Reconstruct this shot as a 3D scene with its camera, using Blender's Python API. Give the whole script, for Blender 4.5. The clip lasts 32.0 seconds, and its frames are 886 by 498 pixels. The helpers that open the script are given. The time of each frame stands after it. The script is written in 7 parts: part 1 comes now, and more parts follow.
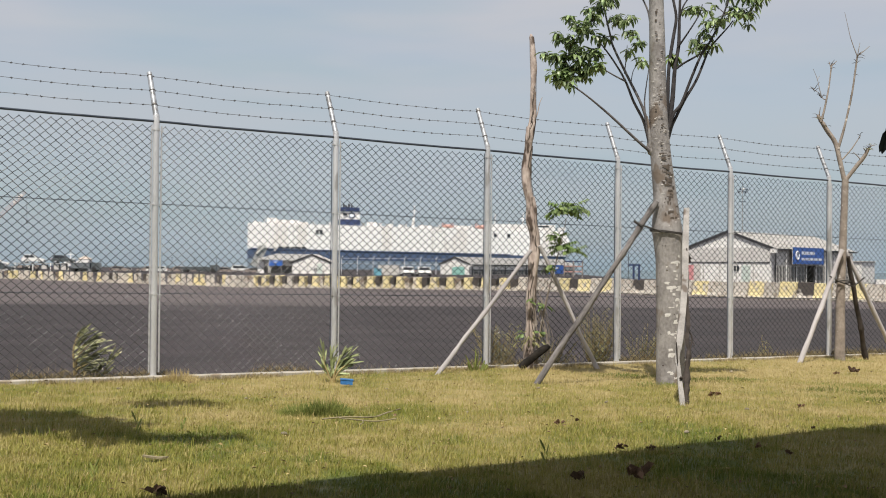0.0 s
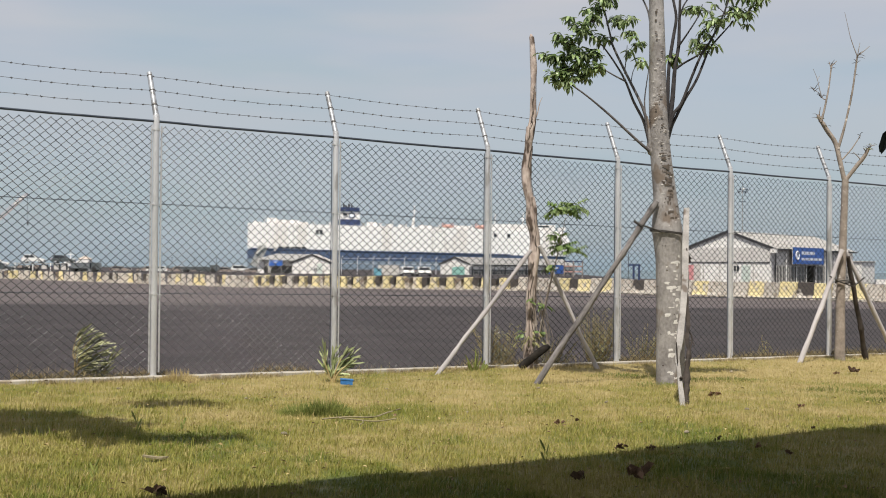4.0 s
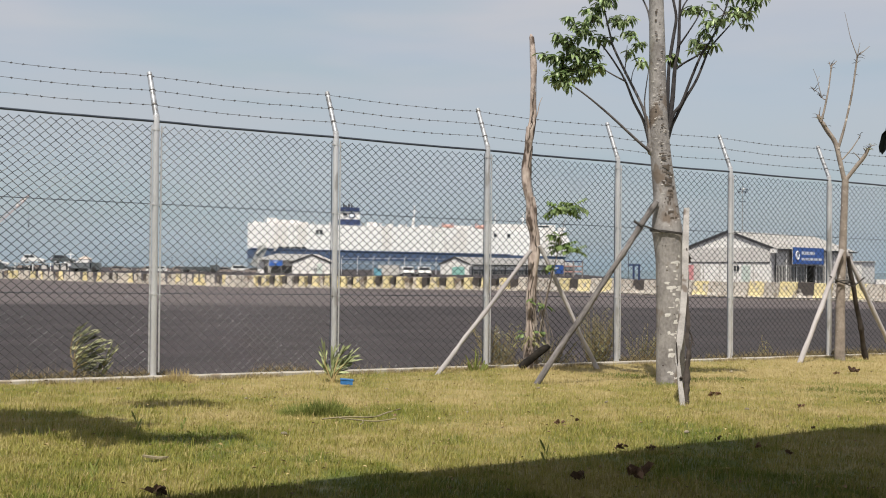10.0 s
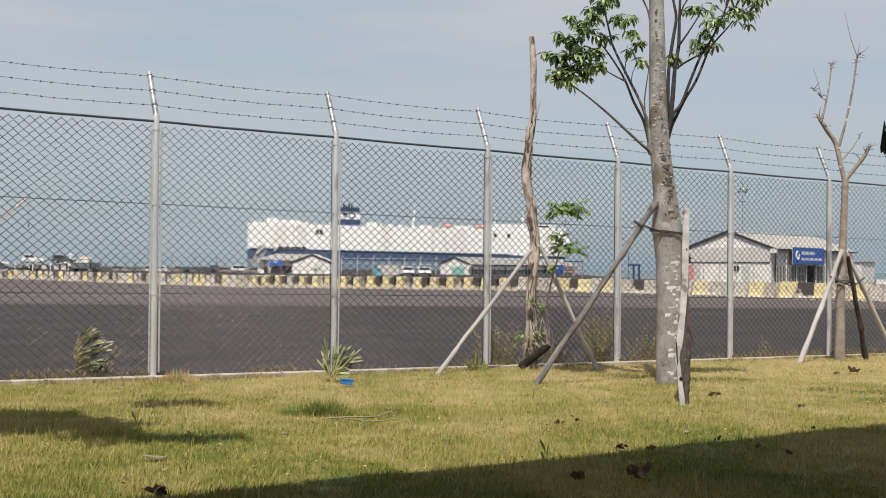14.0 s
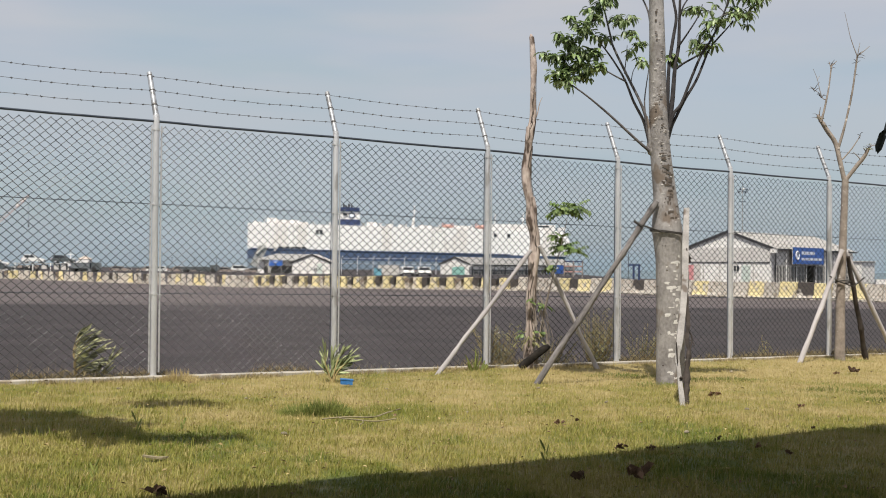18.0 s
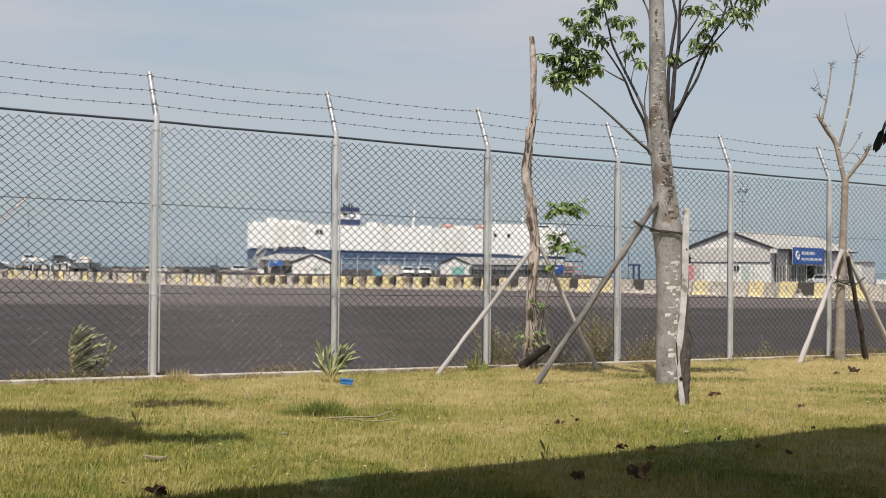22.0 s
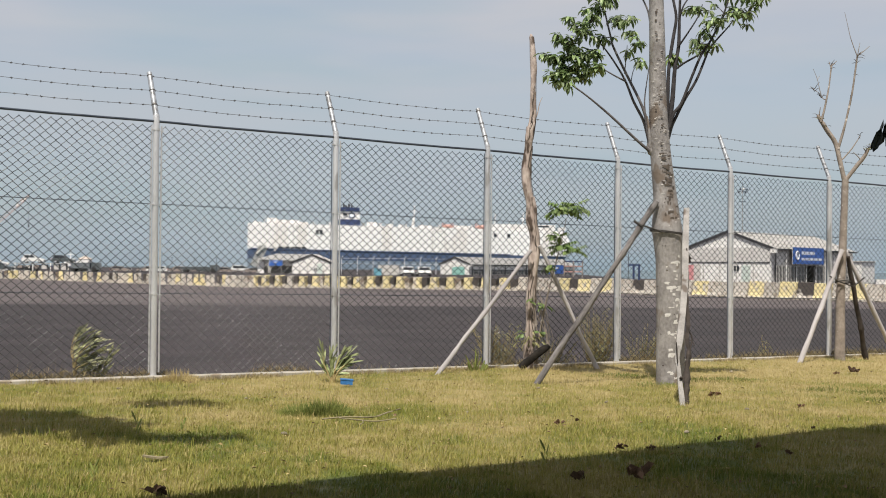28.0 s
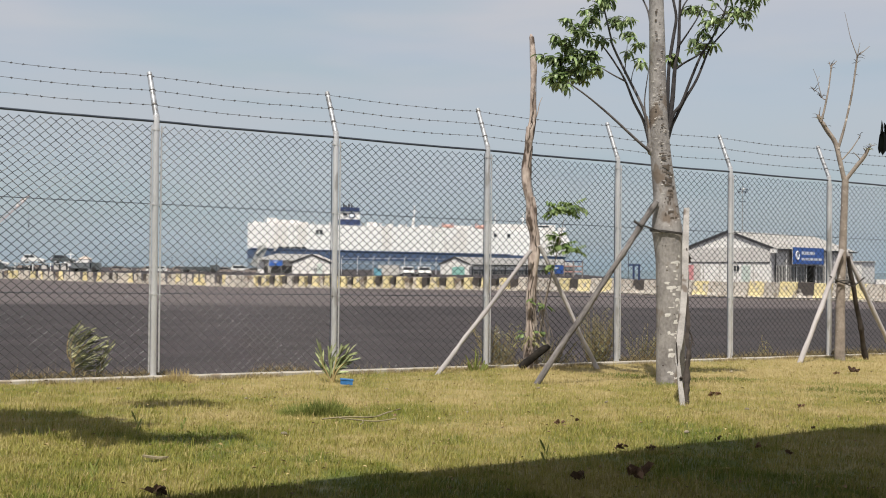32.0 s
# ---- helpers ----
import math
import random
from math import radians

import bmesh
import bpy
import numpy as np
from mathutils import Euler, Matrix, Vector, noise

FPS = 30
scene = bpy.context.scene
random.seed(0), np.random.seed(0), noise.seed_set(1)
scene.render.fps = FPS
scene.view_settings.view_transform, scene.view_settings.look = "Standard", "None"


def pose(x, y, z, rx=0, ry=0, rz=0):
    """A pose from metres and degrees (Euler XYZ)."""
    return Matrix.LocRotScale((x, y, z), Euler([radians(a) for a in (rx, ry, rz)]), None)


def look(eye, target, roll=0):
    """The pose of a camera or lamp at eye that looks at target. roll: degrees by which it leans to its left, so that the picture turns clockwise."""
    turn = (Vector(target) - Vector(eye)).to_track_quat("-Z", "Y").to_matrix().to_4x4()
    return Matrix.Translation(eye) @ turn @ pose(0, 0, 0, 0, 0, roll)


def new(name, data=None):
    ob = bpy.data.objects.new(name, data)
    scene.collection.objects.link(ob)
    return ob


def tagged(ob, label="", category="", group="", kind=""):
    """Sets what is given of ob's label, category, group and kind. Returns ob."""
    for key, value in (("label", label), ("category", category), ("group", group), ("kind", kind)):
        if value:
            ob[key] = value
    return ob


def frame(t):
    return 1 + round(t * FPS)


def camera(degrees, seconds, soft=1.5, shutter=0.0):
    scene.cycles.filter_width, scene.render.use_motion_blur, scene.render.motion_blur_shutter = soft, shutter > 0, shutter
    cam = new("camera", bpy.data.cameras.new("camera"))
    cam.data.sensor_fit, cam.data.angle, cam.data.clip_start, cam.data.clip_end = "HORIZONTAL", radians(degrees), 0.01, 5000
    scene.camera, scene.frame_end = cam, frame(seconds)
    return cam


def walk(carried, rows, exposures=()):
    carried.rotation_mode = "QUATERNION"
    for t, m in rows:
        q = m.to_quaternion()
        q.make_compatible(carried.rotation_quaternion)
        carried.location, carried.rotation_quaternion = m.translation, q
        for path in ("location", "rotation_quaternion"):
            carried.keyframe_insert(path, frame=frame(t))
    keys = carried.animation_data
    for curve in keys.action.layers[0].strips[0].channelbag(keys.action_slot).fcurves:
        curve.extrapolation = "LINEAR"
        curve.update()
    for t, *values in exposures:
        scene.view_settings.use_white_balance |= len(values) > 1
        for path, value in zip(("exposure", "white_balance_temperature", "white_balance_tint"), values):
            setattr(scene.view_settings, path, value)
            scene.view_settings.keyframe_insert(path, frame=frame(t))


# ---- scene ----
cam = camera(39.2, 32.0, soft=1.0)
EYE = (0.0, 0.0, 1.10)
AIM = (0.0, 100.0, 1.10 + 100.0 * math.tan(radians(0.86)))
walk(cam, [(0.0, look(EYE, AIM, 0.55)), (32.0, look(EYE, AIM, 0.55))])

# ---- light: hazy sky and one sun, high behind the camera ----
SUN_H = 62.0
SHADE = Vector((0.15, 0.989))            # the way shadows fall on the ground
world = bpy.data.worlds.new("sky")
scene.world = world
world.use_nodes = True
wn, wl = world.node_tree.nodes, world.node_tree.links
wn.clear()
w_out = wn.new("ShaderNodeOutputWorld")
w_bg = wn.new("ShaderNodeBackground")
w_sky = wn.new("ShaderNodeTexSky")
w_sky.sky_type, w_sky.sun_disc = "NISHITA", False
w_sky.sun_elevation, w_sky.sun_rotation = radians(SUN_H), radians(188.6)
w_sky.air_density, w_sky.dust_density, w_sky.ozone_density = 1.0, 2.0, 1.5
w_co = wn.new("ShaderNodeTexCoord")
w_map = wn.new("ShaderNodeMapping")
w_map.inputs["Scale"].default_value = (1.6, 1.6, 9.0)
w_noise = wn.new("ShaderNodeTexNoise")
w_noise.inputs["Scale"].default_value = 2.2
w_noise.inputs["Detail"].default_value = 4.0
w_noise.inputs["Roughness"].default_value = 0.5
w_ramp = wn.new("ShaderNodeValToRGB")
w_ramp.color_ramp.elements[0].position, w_ramp.color_ramp.elements[1].position = 0.36, 0.68
w_ramp.color_ramp.elements[0].color = (0.62, 0.62, 0.62, 1)
w_ramp.color_ramp.elements[1].color = (0.92, 0.92, 0.92, 1)
w_sep = wn.new("ShaderNodeSeparateXYZ")
w_haze = wn.new("ShaderNodeValToRGB")       # veil of haze by height over the horizon
w_haze.color_ramp.elements[0].position, w_haze.color_ramp.elements[1].position = 0.0, 0.24
w_haze.color_ramp.elements[0].color = (3.20, 3.93, 4.54, 1)
w_haze.color_ramp.elements[1].color = (4.94, 4.77, 4.90, 1)
w_haze.color_ramp.elements.new(0.13).color = (4.10, 4.34, 4.67, 1)
w_gap = wn.new("ShaderNodeTexNoise")         # thin cyan gaps in the veil
w_gap.inputs["Scale"].default_value, w_gap.inputs["Detail"].default_value = 1.3, 3.0
w_gmap = wn.new("ShaderNodeMapping")
w_gmap.inputs["Scale"].default_value, w_gmap.inputs["Location"].default_value = (2.4, 2.4, 14.0), (0.7, 0.0, 0.4)
w_gramp = wn.new("ShaderNodeMapRange")
w_gramp.inputs["From Min"].default_value, w_gramp.inputs["From Max"].default_value = 0.55, 0.77
w_off = wn.new("ShaderNodeVectorMath")        # the veil is thinner to one side
w_off.operation = "SUBTRACT"
w_off.inputs[1].default_value = (-0.136, 0.97, 0.163)
w_oval = wn.new("ShaderNodeVectorMath")
w_oval.operation = "MULTIPLY"
w_oval.inputs[1].default_value = (4.2, 1.0, 11.0)
w_far = wn.new("ShaderNodeVectorMath")
w_far.operation = "LENGTH"
w_near = wn.new("ShaderNodeMapRange")
w_near.inputs["From Min"].default_value, w_near.inputs["From Max"].default_value = 1.0, 0.1
w_near.inputs["To Max"].default_value = 0.25
w_sum = wn.new("ShaderNodeMath")
w_tint = wn.new("ShaderNodeMix")
w_tint.data_type, w_tint.blend_type = "RGBA", "MULTIPLY"
w_tint.inputs[7].default_value = (0.852, 0.945, 0.966, 1)
w_mix = wn.new("ShaderNodeMix")
w_mix.data_type = "RGBA"
wl.new(w_co.outputs["Generated"], w_map.inputs["Vector"])
wl.new(w_map.outputs["Vector"], w_noise.inputs["Vector"])
wl.new(w_noise.outputs["Fac"], w_ramp.inputs["Fac"])
wl.new(w_co.outputs["Generated"], w_sep.inputs["Vector"])
wl.new(w_sep.outputs["Z"], w_haze.inputs["Fac"])
wl.new(w_ramp.outputs["Color"], w_mix.inputs[0])
wl.new(w_sky.outputs["Color"], w_mix.inputs[6])
wl.new(w_co.outputs["Generated"], w_gmap.inputs["Vector"])
wl.new(w_gmap.outputs["Vector"], w_gap.inputs["Vector"])
wl.new(w_co.outputs["Generated"], w_off.inputs[0])
wl.new(w_off.outputs["Vector"], w_oval.inputs[0])
wl.new(w_oval.outputs["Vector"], w_far.inputs[0])
wl.new(w_far.outputs["Value"], w_near.inputs["Value"])
wl.new(w_gap.outputs["Fac"], w_sum.inputs[0])
wl.new(w_near.outputs["Result"], w_sum.inputs[1])
wl.new(w_sum.outputs["Value"], w_gramp.inputs["Value"])
wl.new(w_gramp.outputs["Result"], w_tint.inputs[0])
wl.new(w_haze.outputs["Color"], w_tint.inputs[6])
wl.new(w_tint.outputs[2], w_mix.inputs[7])
wl.new(w_mix.outputs[2], w_bg.inputs["Color"])
w_bg.inputs["Strength"].default_value = 0.10
wl.new(w_bg.outputs[0], w_out.inputs["Surface"])

sun_data = bpy.data.lights.new("sun", "SUN")
sun_data.energy, sun_data.angle, sun_data.color = 4.25, radians(0.8), (1.0, 0.93, 0.82)
sun = new("sun", sun_data)
ch, sh = math.cos(radians(SUN_H)), math.sin(radians(SUN_H))
sun.matrix_world = look((-10, -40, 50), (-10 + SHADE.x * ch, -40 + SHADE.y * ch, 50 - sh))
scene.view_settings.exposure = 0.32


# ---- materials ----
def material(name, a, b=None, scale=6.0, rough=0.7, metal=0.0, bump=0.0, fine=60.0, stain=None, stain_scale=1.2,
             stain_at=0.58, stretch=(1, 1, 1), vary=0.0, spec=0.4, island=0.0, thin=0.0):
    """Two colours mixed by a broad and a fine noise, an optional stain, a bump, and a shift from piece to piece."""
    m = bpy.data.materials.new(name)
    m.use_nodes = True
    n, l = m.node_tree.nodes, m.node_tree.links
    p = n["Principled BSDF"]
    b = b or tuple(min(1, c * 1.25) for c in a)
    co = n.new("ShaderNodeTexCoord")
    mp = n.new("ShaderNodeMapping")
    mp.inputs["Scale"].default_value = stretch
    l.new(co.outputs["Object"], mp.inputs["Vector"])
    t1, t2 = n.new("ShaderNodeTexNoise"), n.new("ShaderNodeTexNoise")
    for t, s, d in ((t1, scale, 3.0), (t2, fine, 2.0)):
        t.inputs["Scale"].default_value, t.inputs["Detail"].default_value = s, d
        l.new(mp.outputs["Vector"], t.inputs["Vector"])
    add = n.new("ShaderNodeMath")
    add.operation = "MULTIPLY_ADD"
    l.new(t2.outputs["Fac"], add.inputs[0])
    add.inputs[1].default_value = 0.5
    l.new(t1.outputs["Fac"], add.inputs[2])
    rp = n.new("ShaderNodeMapRange")
    rp.inputs["From Min"].default_value, rp.inputs["From Max"].default_value = 0.55, 0.95
    l.new(add.outputs[0], rp.inputs["Value"])
    mx = n.new("ShaderNodeMix")
    mx.data_type = "RGBA"
    mx.inputs[6].default_value, mx.inputs[7].default_value = (*a, 1), (*b, 1)
    l.new(rp.outputs["Result"], mx.inputs[0])
    colour = mx.outputs[2]
    if stain:
        t3 = n.new("ShaderNodeTexNoise")
        t3.inputs["Scale"].default_value, t3.inputs["Detail"].default_value = stain_scale, 5.0
        l.new(mp.outputs["Vector"], t3.inputs["Vector"])
        r3 = n.new("ShaderNodeMapRange")
        r3.inputs["From Min"].default_value, r3.inputs["From Max"].default_value = stain_at, stain_at + 0.06
        l.new(t3.outputs["Fac"], r3.inputs["Value"])
        m3 = n.new("ShaderNodeMix")
        m3.data_type = "RGBA"
        l.new(r3.outputs["Result"], m3.inputs[0])
        l.new(colour, m3.inputs[6])
        m3.inputs[7].default_value = (*stain, 1)
        colour = m3.outputs[2]
    if vary or island:
        src = n.new("ShaderNodeNewGeometry").outputs["Random Per Island"] if island else n.new("ShaderNodeObjectInfo").outputs["Random"]
        k = island or vary
        vr = n.new("ShaderNodeMapRange")
        vr.inputs["To Min"].default_value, vr.inputs["To Max"].default_value = 1 - k, 1 + k
        l.new(src, vr.inputs["Value"])
        hs = n.new("ShaderNodeHueSaturation")
        l.new(vr.outputs["Result"], hs.inputs["Value"])
        l.new(colour, hs.inputs["Color"])
        colour = hs.outputs["Color"]
    l.new(colour, p.inputs["Base Color"])
    p.inputs["Roughness"].default_value, p.inputs["Metallic"].default_value = rough, metal
    p.inputs["Specular IOR Level"].default_value = spec
    if bump:
        bp = n.new("ShaderNodeBump")
        bp.inputs["Strength"].default_value, bp.inputs["Distance"].default_value = 0.6, bump
        l.new(add.outputs[0], bp.inputs["Height"])
        l.new(bp.outputs["Normal"], p.inputs["Normal"])
    if thin:                                 # light passes through leaves
        tr, mix = n.new("ShaderNodeBsdfTranslucent"), n.new("ShaderNodeMixShader")
        mix.inputs[0].default_value = thin
        l.new(colour, tr.inputs["Color"])
        l.new(p.outputs[0], mix.inputs[1])
        l.new(tr.outputs[0], mix.inputs[2])
        l.new(mix.outputs[0], n["Material Output"].inputs["Surface"])
    return m


def grass_material(name, green, straw, deep):
    """Blades: patches of green and straw over the lawn, and a shift from blade to blade."""
    m = bpy.data.materials.new(name)
    m.use_nodes = True
    n, l = m.node_tree.nodes, m.node_tree.links
    p = n["Principled BSDF"]
    co = n.new("ShaderNodeTexCoord")
    t1, t2 = n.new("ShaderNodeTexNoise"), n.new("ShaderNodeTexNoise")
    for t, s, d in ((t1, 0.9, 4.0), (t2, 5.0, 3.0)):
        t.inputs["Scale"].default_value, t.inputs["Detail"].default_value = s, d
        l.new(co.outputs["Object"], t.inputs["Vector"])
    isl = n.new("ShaderNodeNewGeometry")
    a1, a2 = n.new("ShaderNodeMath"), n.new("ShaderNodeMath")
    a1.operation = a2.operation = "MULTIPLY_ADD"
    l.new(t2.outputs["Fac"], a1.inputs[0])
    a1.inputs[1].default_value = 0.6
    l.new(t1.outputs["Fac"], a1.inputs[2])
    l.new(isl.outputs["Random Per Island"], a2.inputs[0])
    a2.inputs[1].default_value = 0.30
    t0, a0 = n.new("ShaderNodeTexNoise"), n.new("ShaderNodeMath")          # broad patches
    t0.inputs["Scale"].default_value, t0.inputs["Detail"].default_value = 0.42, 3.0
    l.new(co.outputs["Object"], t0.inputs["Vector"])
    a0.operation = "MULTIPLY_ADD"
    a0.inputs[1].default_value = 0.55
    l.new(t0.outputs["Fac"], a0.inputs[0])
    l.new(a1.outputs[0], a0.inputs[2])
    l.new(a0.outputs[0], a2.inputs[2])
    rp = n.new("ShaderNodeValToRGB")
    e = rp.color_ramp.elements
    e[0].position, e[0].color = 0.36, (*deep, 1)
    e[1].position, e[1].color = 0.78, (*straw, 1)
    mid = e.new(0.55)
    mid.color = (*green, 1)
    dry = n.new("ShaderNodeSeparateXYZ")        # the lawn is drier towards the fence
    l.new(co.outputs["Object"], dry.inputs[0])
    a3 = n.new("ShaderNodeMath")
    a3.operation = "MULTIPLY_ADD"
    a3.inputs[1].default_value = 0.042
    l.new(dry.outputs["Y"], a3.inputs[0])
    l.new(a2.outputs[0], a3.inputs[2])
    div = n.new("ShaderNodeMath")
    div.operation = "MULTIPLY_ADD"
    div.inputs[1].default_value, div.inputs[2].default_value = 0.80, -0.685
    l.new(a3.outputs[0], div.inputs[0])
    l.new(div.outputs[0], rp.inputs["Fac"])
    l.new(rp.outputs["Color"], p.inputs["Base Color"])
    p.inputs["Roughness"].default_value = 0.65
    p.inputs["Specular IOR Level"].default_value = 0.25
    return m


M_LAWN = grass_material("lawn_soil_and_thatch", (0.165, 0.155, 0.044), (0.31, 0.248, 0.11), (0.088, 0.112, 0.024))
M_BLADE = grass_material("grass_blade", (0.276, 0.258, 0.062), (0.400, 0.332, 0.160), (0.130, 0.166, 0.027))
M_GREENBLADE = material("fresh_grass", (0.14, 0.18, 0.042), (0.26, 0.275, 0.08), 8, 0.6, island=0.25)
M_DEEPBLADE = material("deep_green_grass", (0.088, 0.118, 0.025), (0.200, 0.222, 0.055), 8, 0.6, island=0.3)
M_DRYBLADE = material("dry_grass", (0.34, 0.26, 0.11), (0.50, 0.41, 0.20), 8, 0.75, island=0.25)
M_STALK = material("dry_seed_stalk", (0.27, 0.20, 0.09), (0.44, 0.36, 0.18), 6, 0.8, island=0.3)
M_VERGE = material("dry_brown_grass", (0.19, 0.15, 0.075), (0.35, 0.285, 0.155), 8, 0.8, island=0.3)
M_ASPHALT = material("asphalt", (0.0160, 0.0120, 0.0130), (0.0345, 0.0262, 0.0282), 0.7, 0.85, bump=0.008, fine=14, stain=(0.037, 0.029, 0.031), stain_scale=0.14, stain_at=0.55)
M_OLDASPHALT = material("old_asphalt", (0.073, 0.060, 0.061), (0.098, 0.081, 0.082), 0.25, 0.9, bump=0.003, fine=40, stain=(0.058, 0.050, 0.050), stain_scale=0.12, stretch=(1, 2.5, 1))
M_WATER = material("sea_water", (0.05, 0.10, 0.12), (0.07, 0.13, 0.15), 0.05, 0.25, bump=0.02, fine=0.4, spec=0.5)
M_KERB = material("kerb_concrete", (0.30, 0.28, 0.24), (0.42, 0.39, 0.34), 4, 0.85, bump=0.004, fine=50, stain=(0.24, 0.20, 0.15), stain_scale=5, stain_at=0.60)
M_ZINC = material("galvanised_steel", (0.55, 0.555, 0.575), (0.71, 0.712, 0.730), 9, 0.30, 0.45, fine=70, stain=(0.43, 0.42, 0.42), stain_scale=7, stain_at=0.60, stretch=(1, 1, 0.30))
M_ZINCARM = material("bright_zinc", (0.33, 0.35, 0.38), (0.47, 0.49, 0.52), 20, 0.42, 0.38, stain=(0.22, 0.225, 0.235), stain_scale=16, stain_at=0.52)
M_WIRE = material("chain_link_wire", (0.056, 0.060, 0.064), (0.088, 0.092, 0.096), 30, 0.225, 0.54)
# the same wire in a lighter colour, for bays that stand in the sun
M_SUNLITWIRE = material("sunlit_chain_link_wire", (0.086, 0.088, 0.092), (0.120, 0.122, 0.127), 30, 0.235, 0.54)
M_RAIL = material("dull_rail_steel", (0.042, 0.054, 0.076), (0.078, 0.092, 0.118), 12, 0.42, 0.3)
M_BARB = material("barbed_wire_steel", (0.07, 0.065, 0.065), (0.12, 0.11, 0.10), 30, 0.6, 0.3)
M_BARK = material("grey_bark", (0.185, 0.172, 0.168), (0.37, 0.352, 0.345), 6, 0.75, bump=0.014, fine=42, stain=(0.175, 0.142, 0.118), stain_scale=4.0, stain_at=0.58, stretch=(1, 1, 0.7))
M_PALEBARK = material("pale_bark_patch", (0.56, 0.54, 0.52), (0.70, 0.68, 0.66), 30, 0.85)
M_CRACK = material("dark_bark_crack", (0.075, 0.06, 0.05), (0.12, 0.10, 0.085), 30, 0.9)
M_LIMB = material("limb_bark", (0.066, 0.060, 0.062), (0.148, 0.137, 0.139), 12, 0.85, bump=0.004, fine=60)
# limb bark again, its colour darkened for boughs in the crown's shade
M_SHADELIMB = material("shaded_limb_bark", (0.022, 0.020, 0.022), (0.056, 0.051, 0.054), 12, 0.85, bump=0.004, fine=60)
M_DEADBARK = material("dead_brown_bark", (0.250, 0.195, 0.170), (0.60, 0.515, 0.470), 11, 0.9, bump=0.03, fine=34, stain=(0.085, 0.062, 0.050), stain_scale=8, stain_at=0.56, stretch=(1, 1, 0.4))
M_BAREBARK = material("bare_tan_bark", (0.190, 0.160, 0.137), (0.330, 0.285, 0.248), 10, 0.88, bump=0.010, fine=50, stain=(0.62, 0.57, 0.52), stain_scale=14, stain_at=0.66)
M_STAKE = material("weathered_stake_wood", (0.36, 0.340, 0.345), (0.54, 0.515, 0.520), 8, 0.9, bump=0.012, fine=60, stretch=(1, 1, 0.15), stain=(0.22, 0.19, 0.175), stain_scale=9, stain_at=0.60)
# stake wood with shade put into its colour, for the left-facing pole
M_SHADESTAKE = material("shaded_stake_wood", (0.27, 0.255, 0.258), (0.43, 0.408, 0.405), 8, 0.9, bump=0.012, fine=60, stretch=(1, 1, 0.15), stain=(0.19, 0.165, 0.15), stain_scale=9, stain_at=0.60)
M_BOARD = material("grey_split_board", (0.21, 0.20, 0.192), (0.34, 0.325, 0.31), 10, 0.9, bump=0.008, fine=70, stretch=(1, 1, 0.12), stain=(0.13, 0.108, 0.092), stain_scale=8, stain_at=0.60)
M_POLE = material("brown_pole_wood", (0.095, 0.087, 0.086), (0.250, 0.233, 0.229), 9, 0.85, bump=0.012, fine=50, stretch=(1, 1, 0.25), stain=(0.050, 0.043, 0.041), stain_scale=11, stain_at=0.57)
M_TWIG = material("dry_twig_bark", (0.19, 0.16, 0.095), (0.30, 0.26, 0.165), 12, 0.9)
M_DARKWOOD = material("dark_rotten_wood", (0.022, 0.018, 0.016), (0.06, 0.048, 0.04), 10, 0.9, bump=0.006)
M_LOG = material("black_rotten_log", (0.010, 0.009, 0.008), (0.028, 0.024, 0.021), 10, 0.95, bump=0.006, spec=0.2)
M_ROPE = material("dark_rope", (0.03, 0.028, 0.026), (0.06, 0.055, 0.05), 40, 0.9)
M_LEAF = material("green_leaf", (0.098, 0.165, 0.068), (0.365, 0.450, 0.215), 14, 0.38, island=0.6, spec=0.5, thin=0.28)
M_YOUNGLEAF = material("bright_young_leaf", (0.085, 0.150, 0.038), (0.21, 0.285, 0.095), 6, 0.45, island=0.4, spec=0.5, thin=0.3)
M_LEAFPIECE = material("single_green_leaf", (0.108, 0.180, 0.073), (0.350, 0.430, 0.208), 1.2, 0.38, vary=0.6, spec=0.5, thin=0.28)
# near-black colour holds the shade of the hanging spray
M_SHADELEAF = material("shade_black_leaf", (0.012, 0.018, 0.016), (0.025, 0.032, 0.028), 6, 0.5, island=0.3)
M_GREYLEAF = material("grey_green_leaf", (0.150, 0.165, 0.072), (0.60, 0.59, 0.37), 8, 0.5, island=0.65)
M_SEEDLEAF = material("seedling_leaf", (0.125, 0.165, 0.062), (0.40, 0.43, 0.24), 8, 0.5, island=0.55)
M_WEEDLEAF = material("dry_weed_leaf", (0.120, 0.128, 0.052), (0.37, 0.340, 0.170), 8, 0.75, island=0.45)
M_DEADLEAF = material("dry_fallen_leaf", (0.080, 0.048, 0.032), (0.19, 0.115, 0.070), 20, 0.85, vary=0.4)
M_CHAFF = material("brown_leaf_scrap", (0.10, 0.065, 0.038), (0.24, 0.165, 0.10), 20, 0.85, island=0.5)
M_STONE = material("pale_pebble", (0.20, 0.17, 0.125), (0.34, 0.30, 0.235), 20, 0.9, vary=0.3)
M_BLUEPLASTIC = material("blue_plastic", (0.025, 0.13, 0.36), (0.05, 0.19, 0.45), 20, 0.5)
CONCRETE_A, CONCRETE_B = (0.47, 0.432, 0.380), (0.64, 0.592, 0.530)


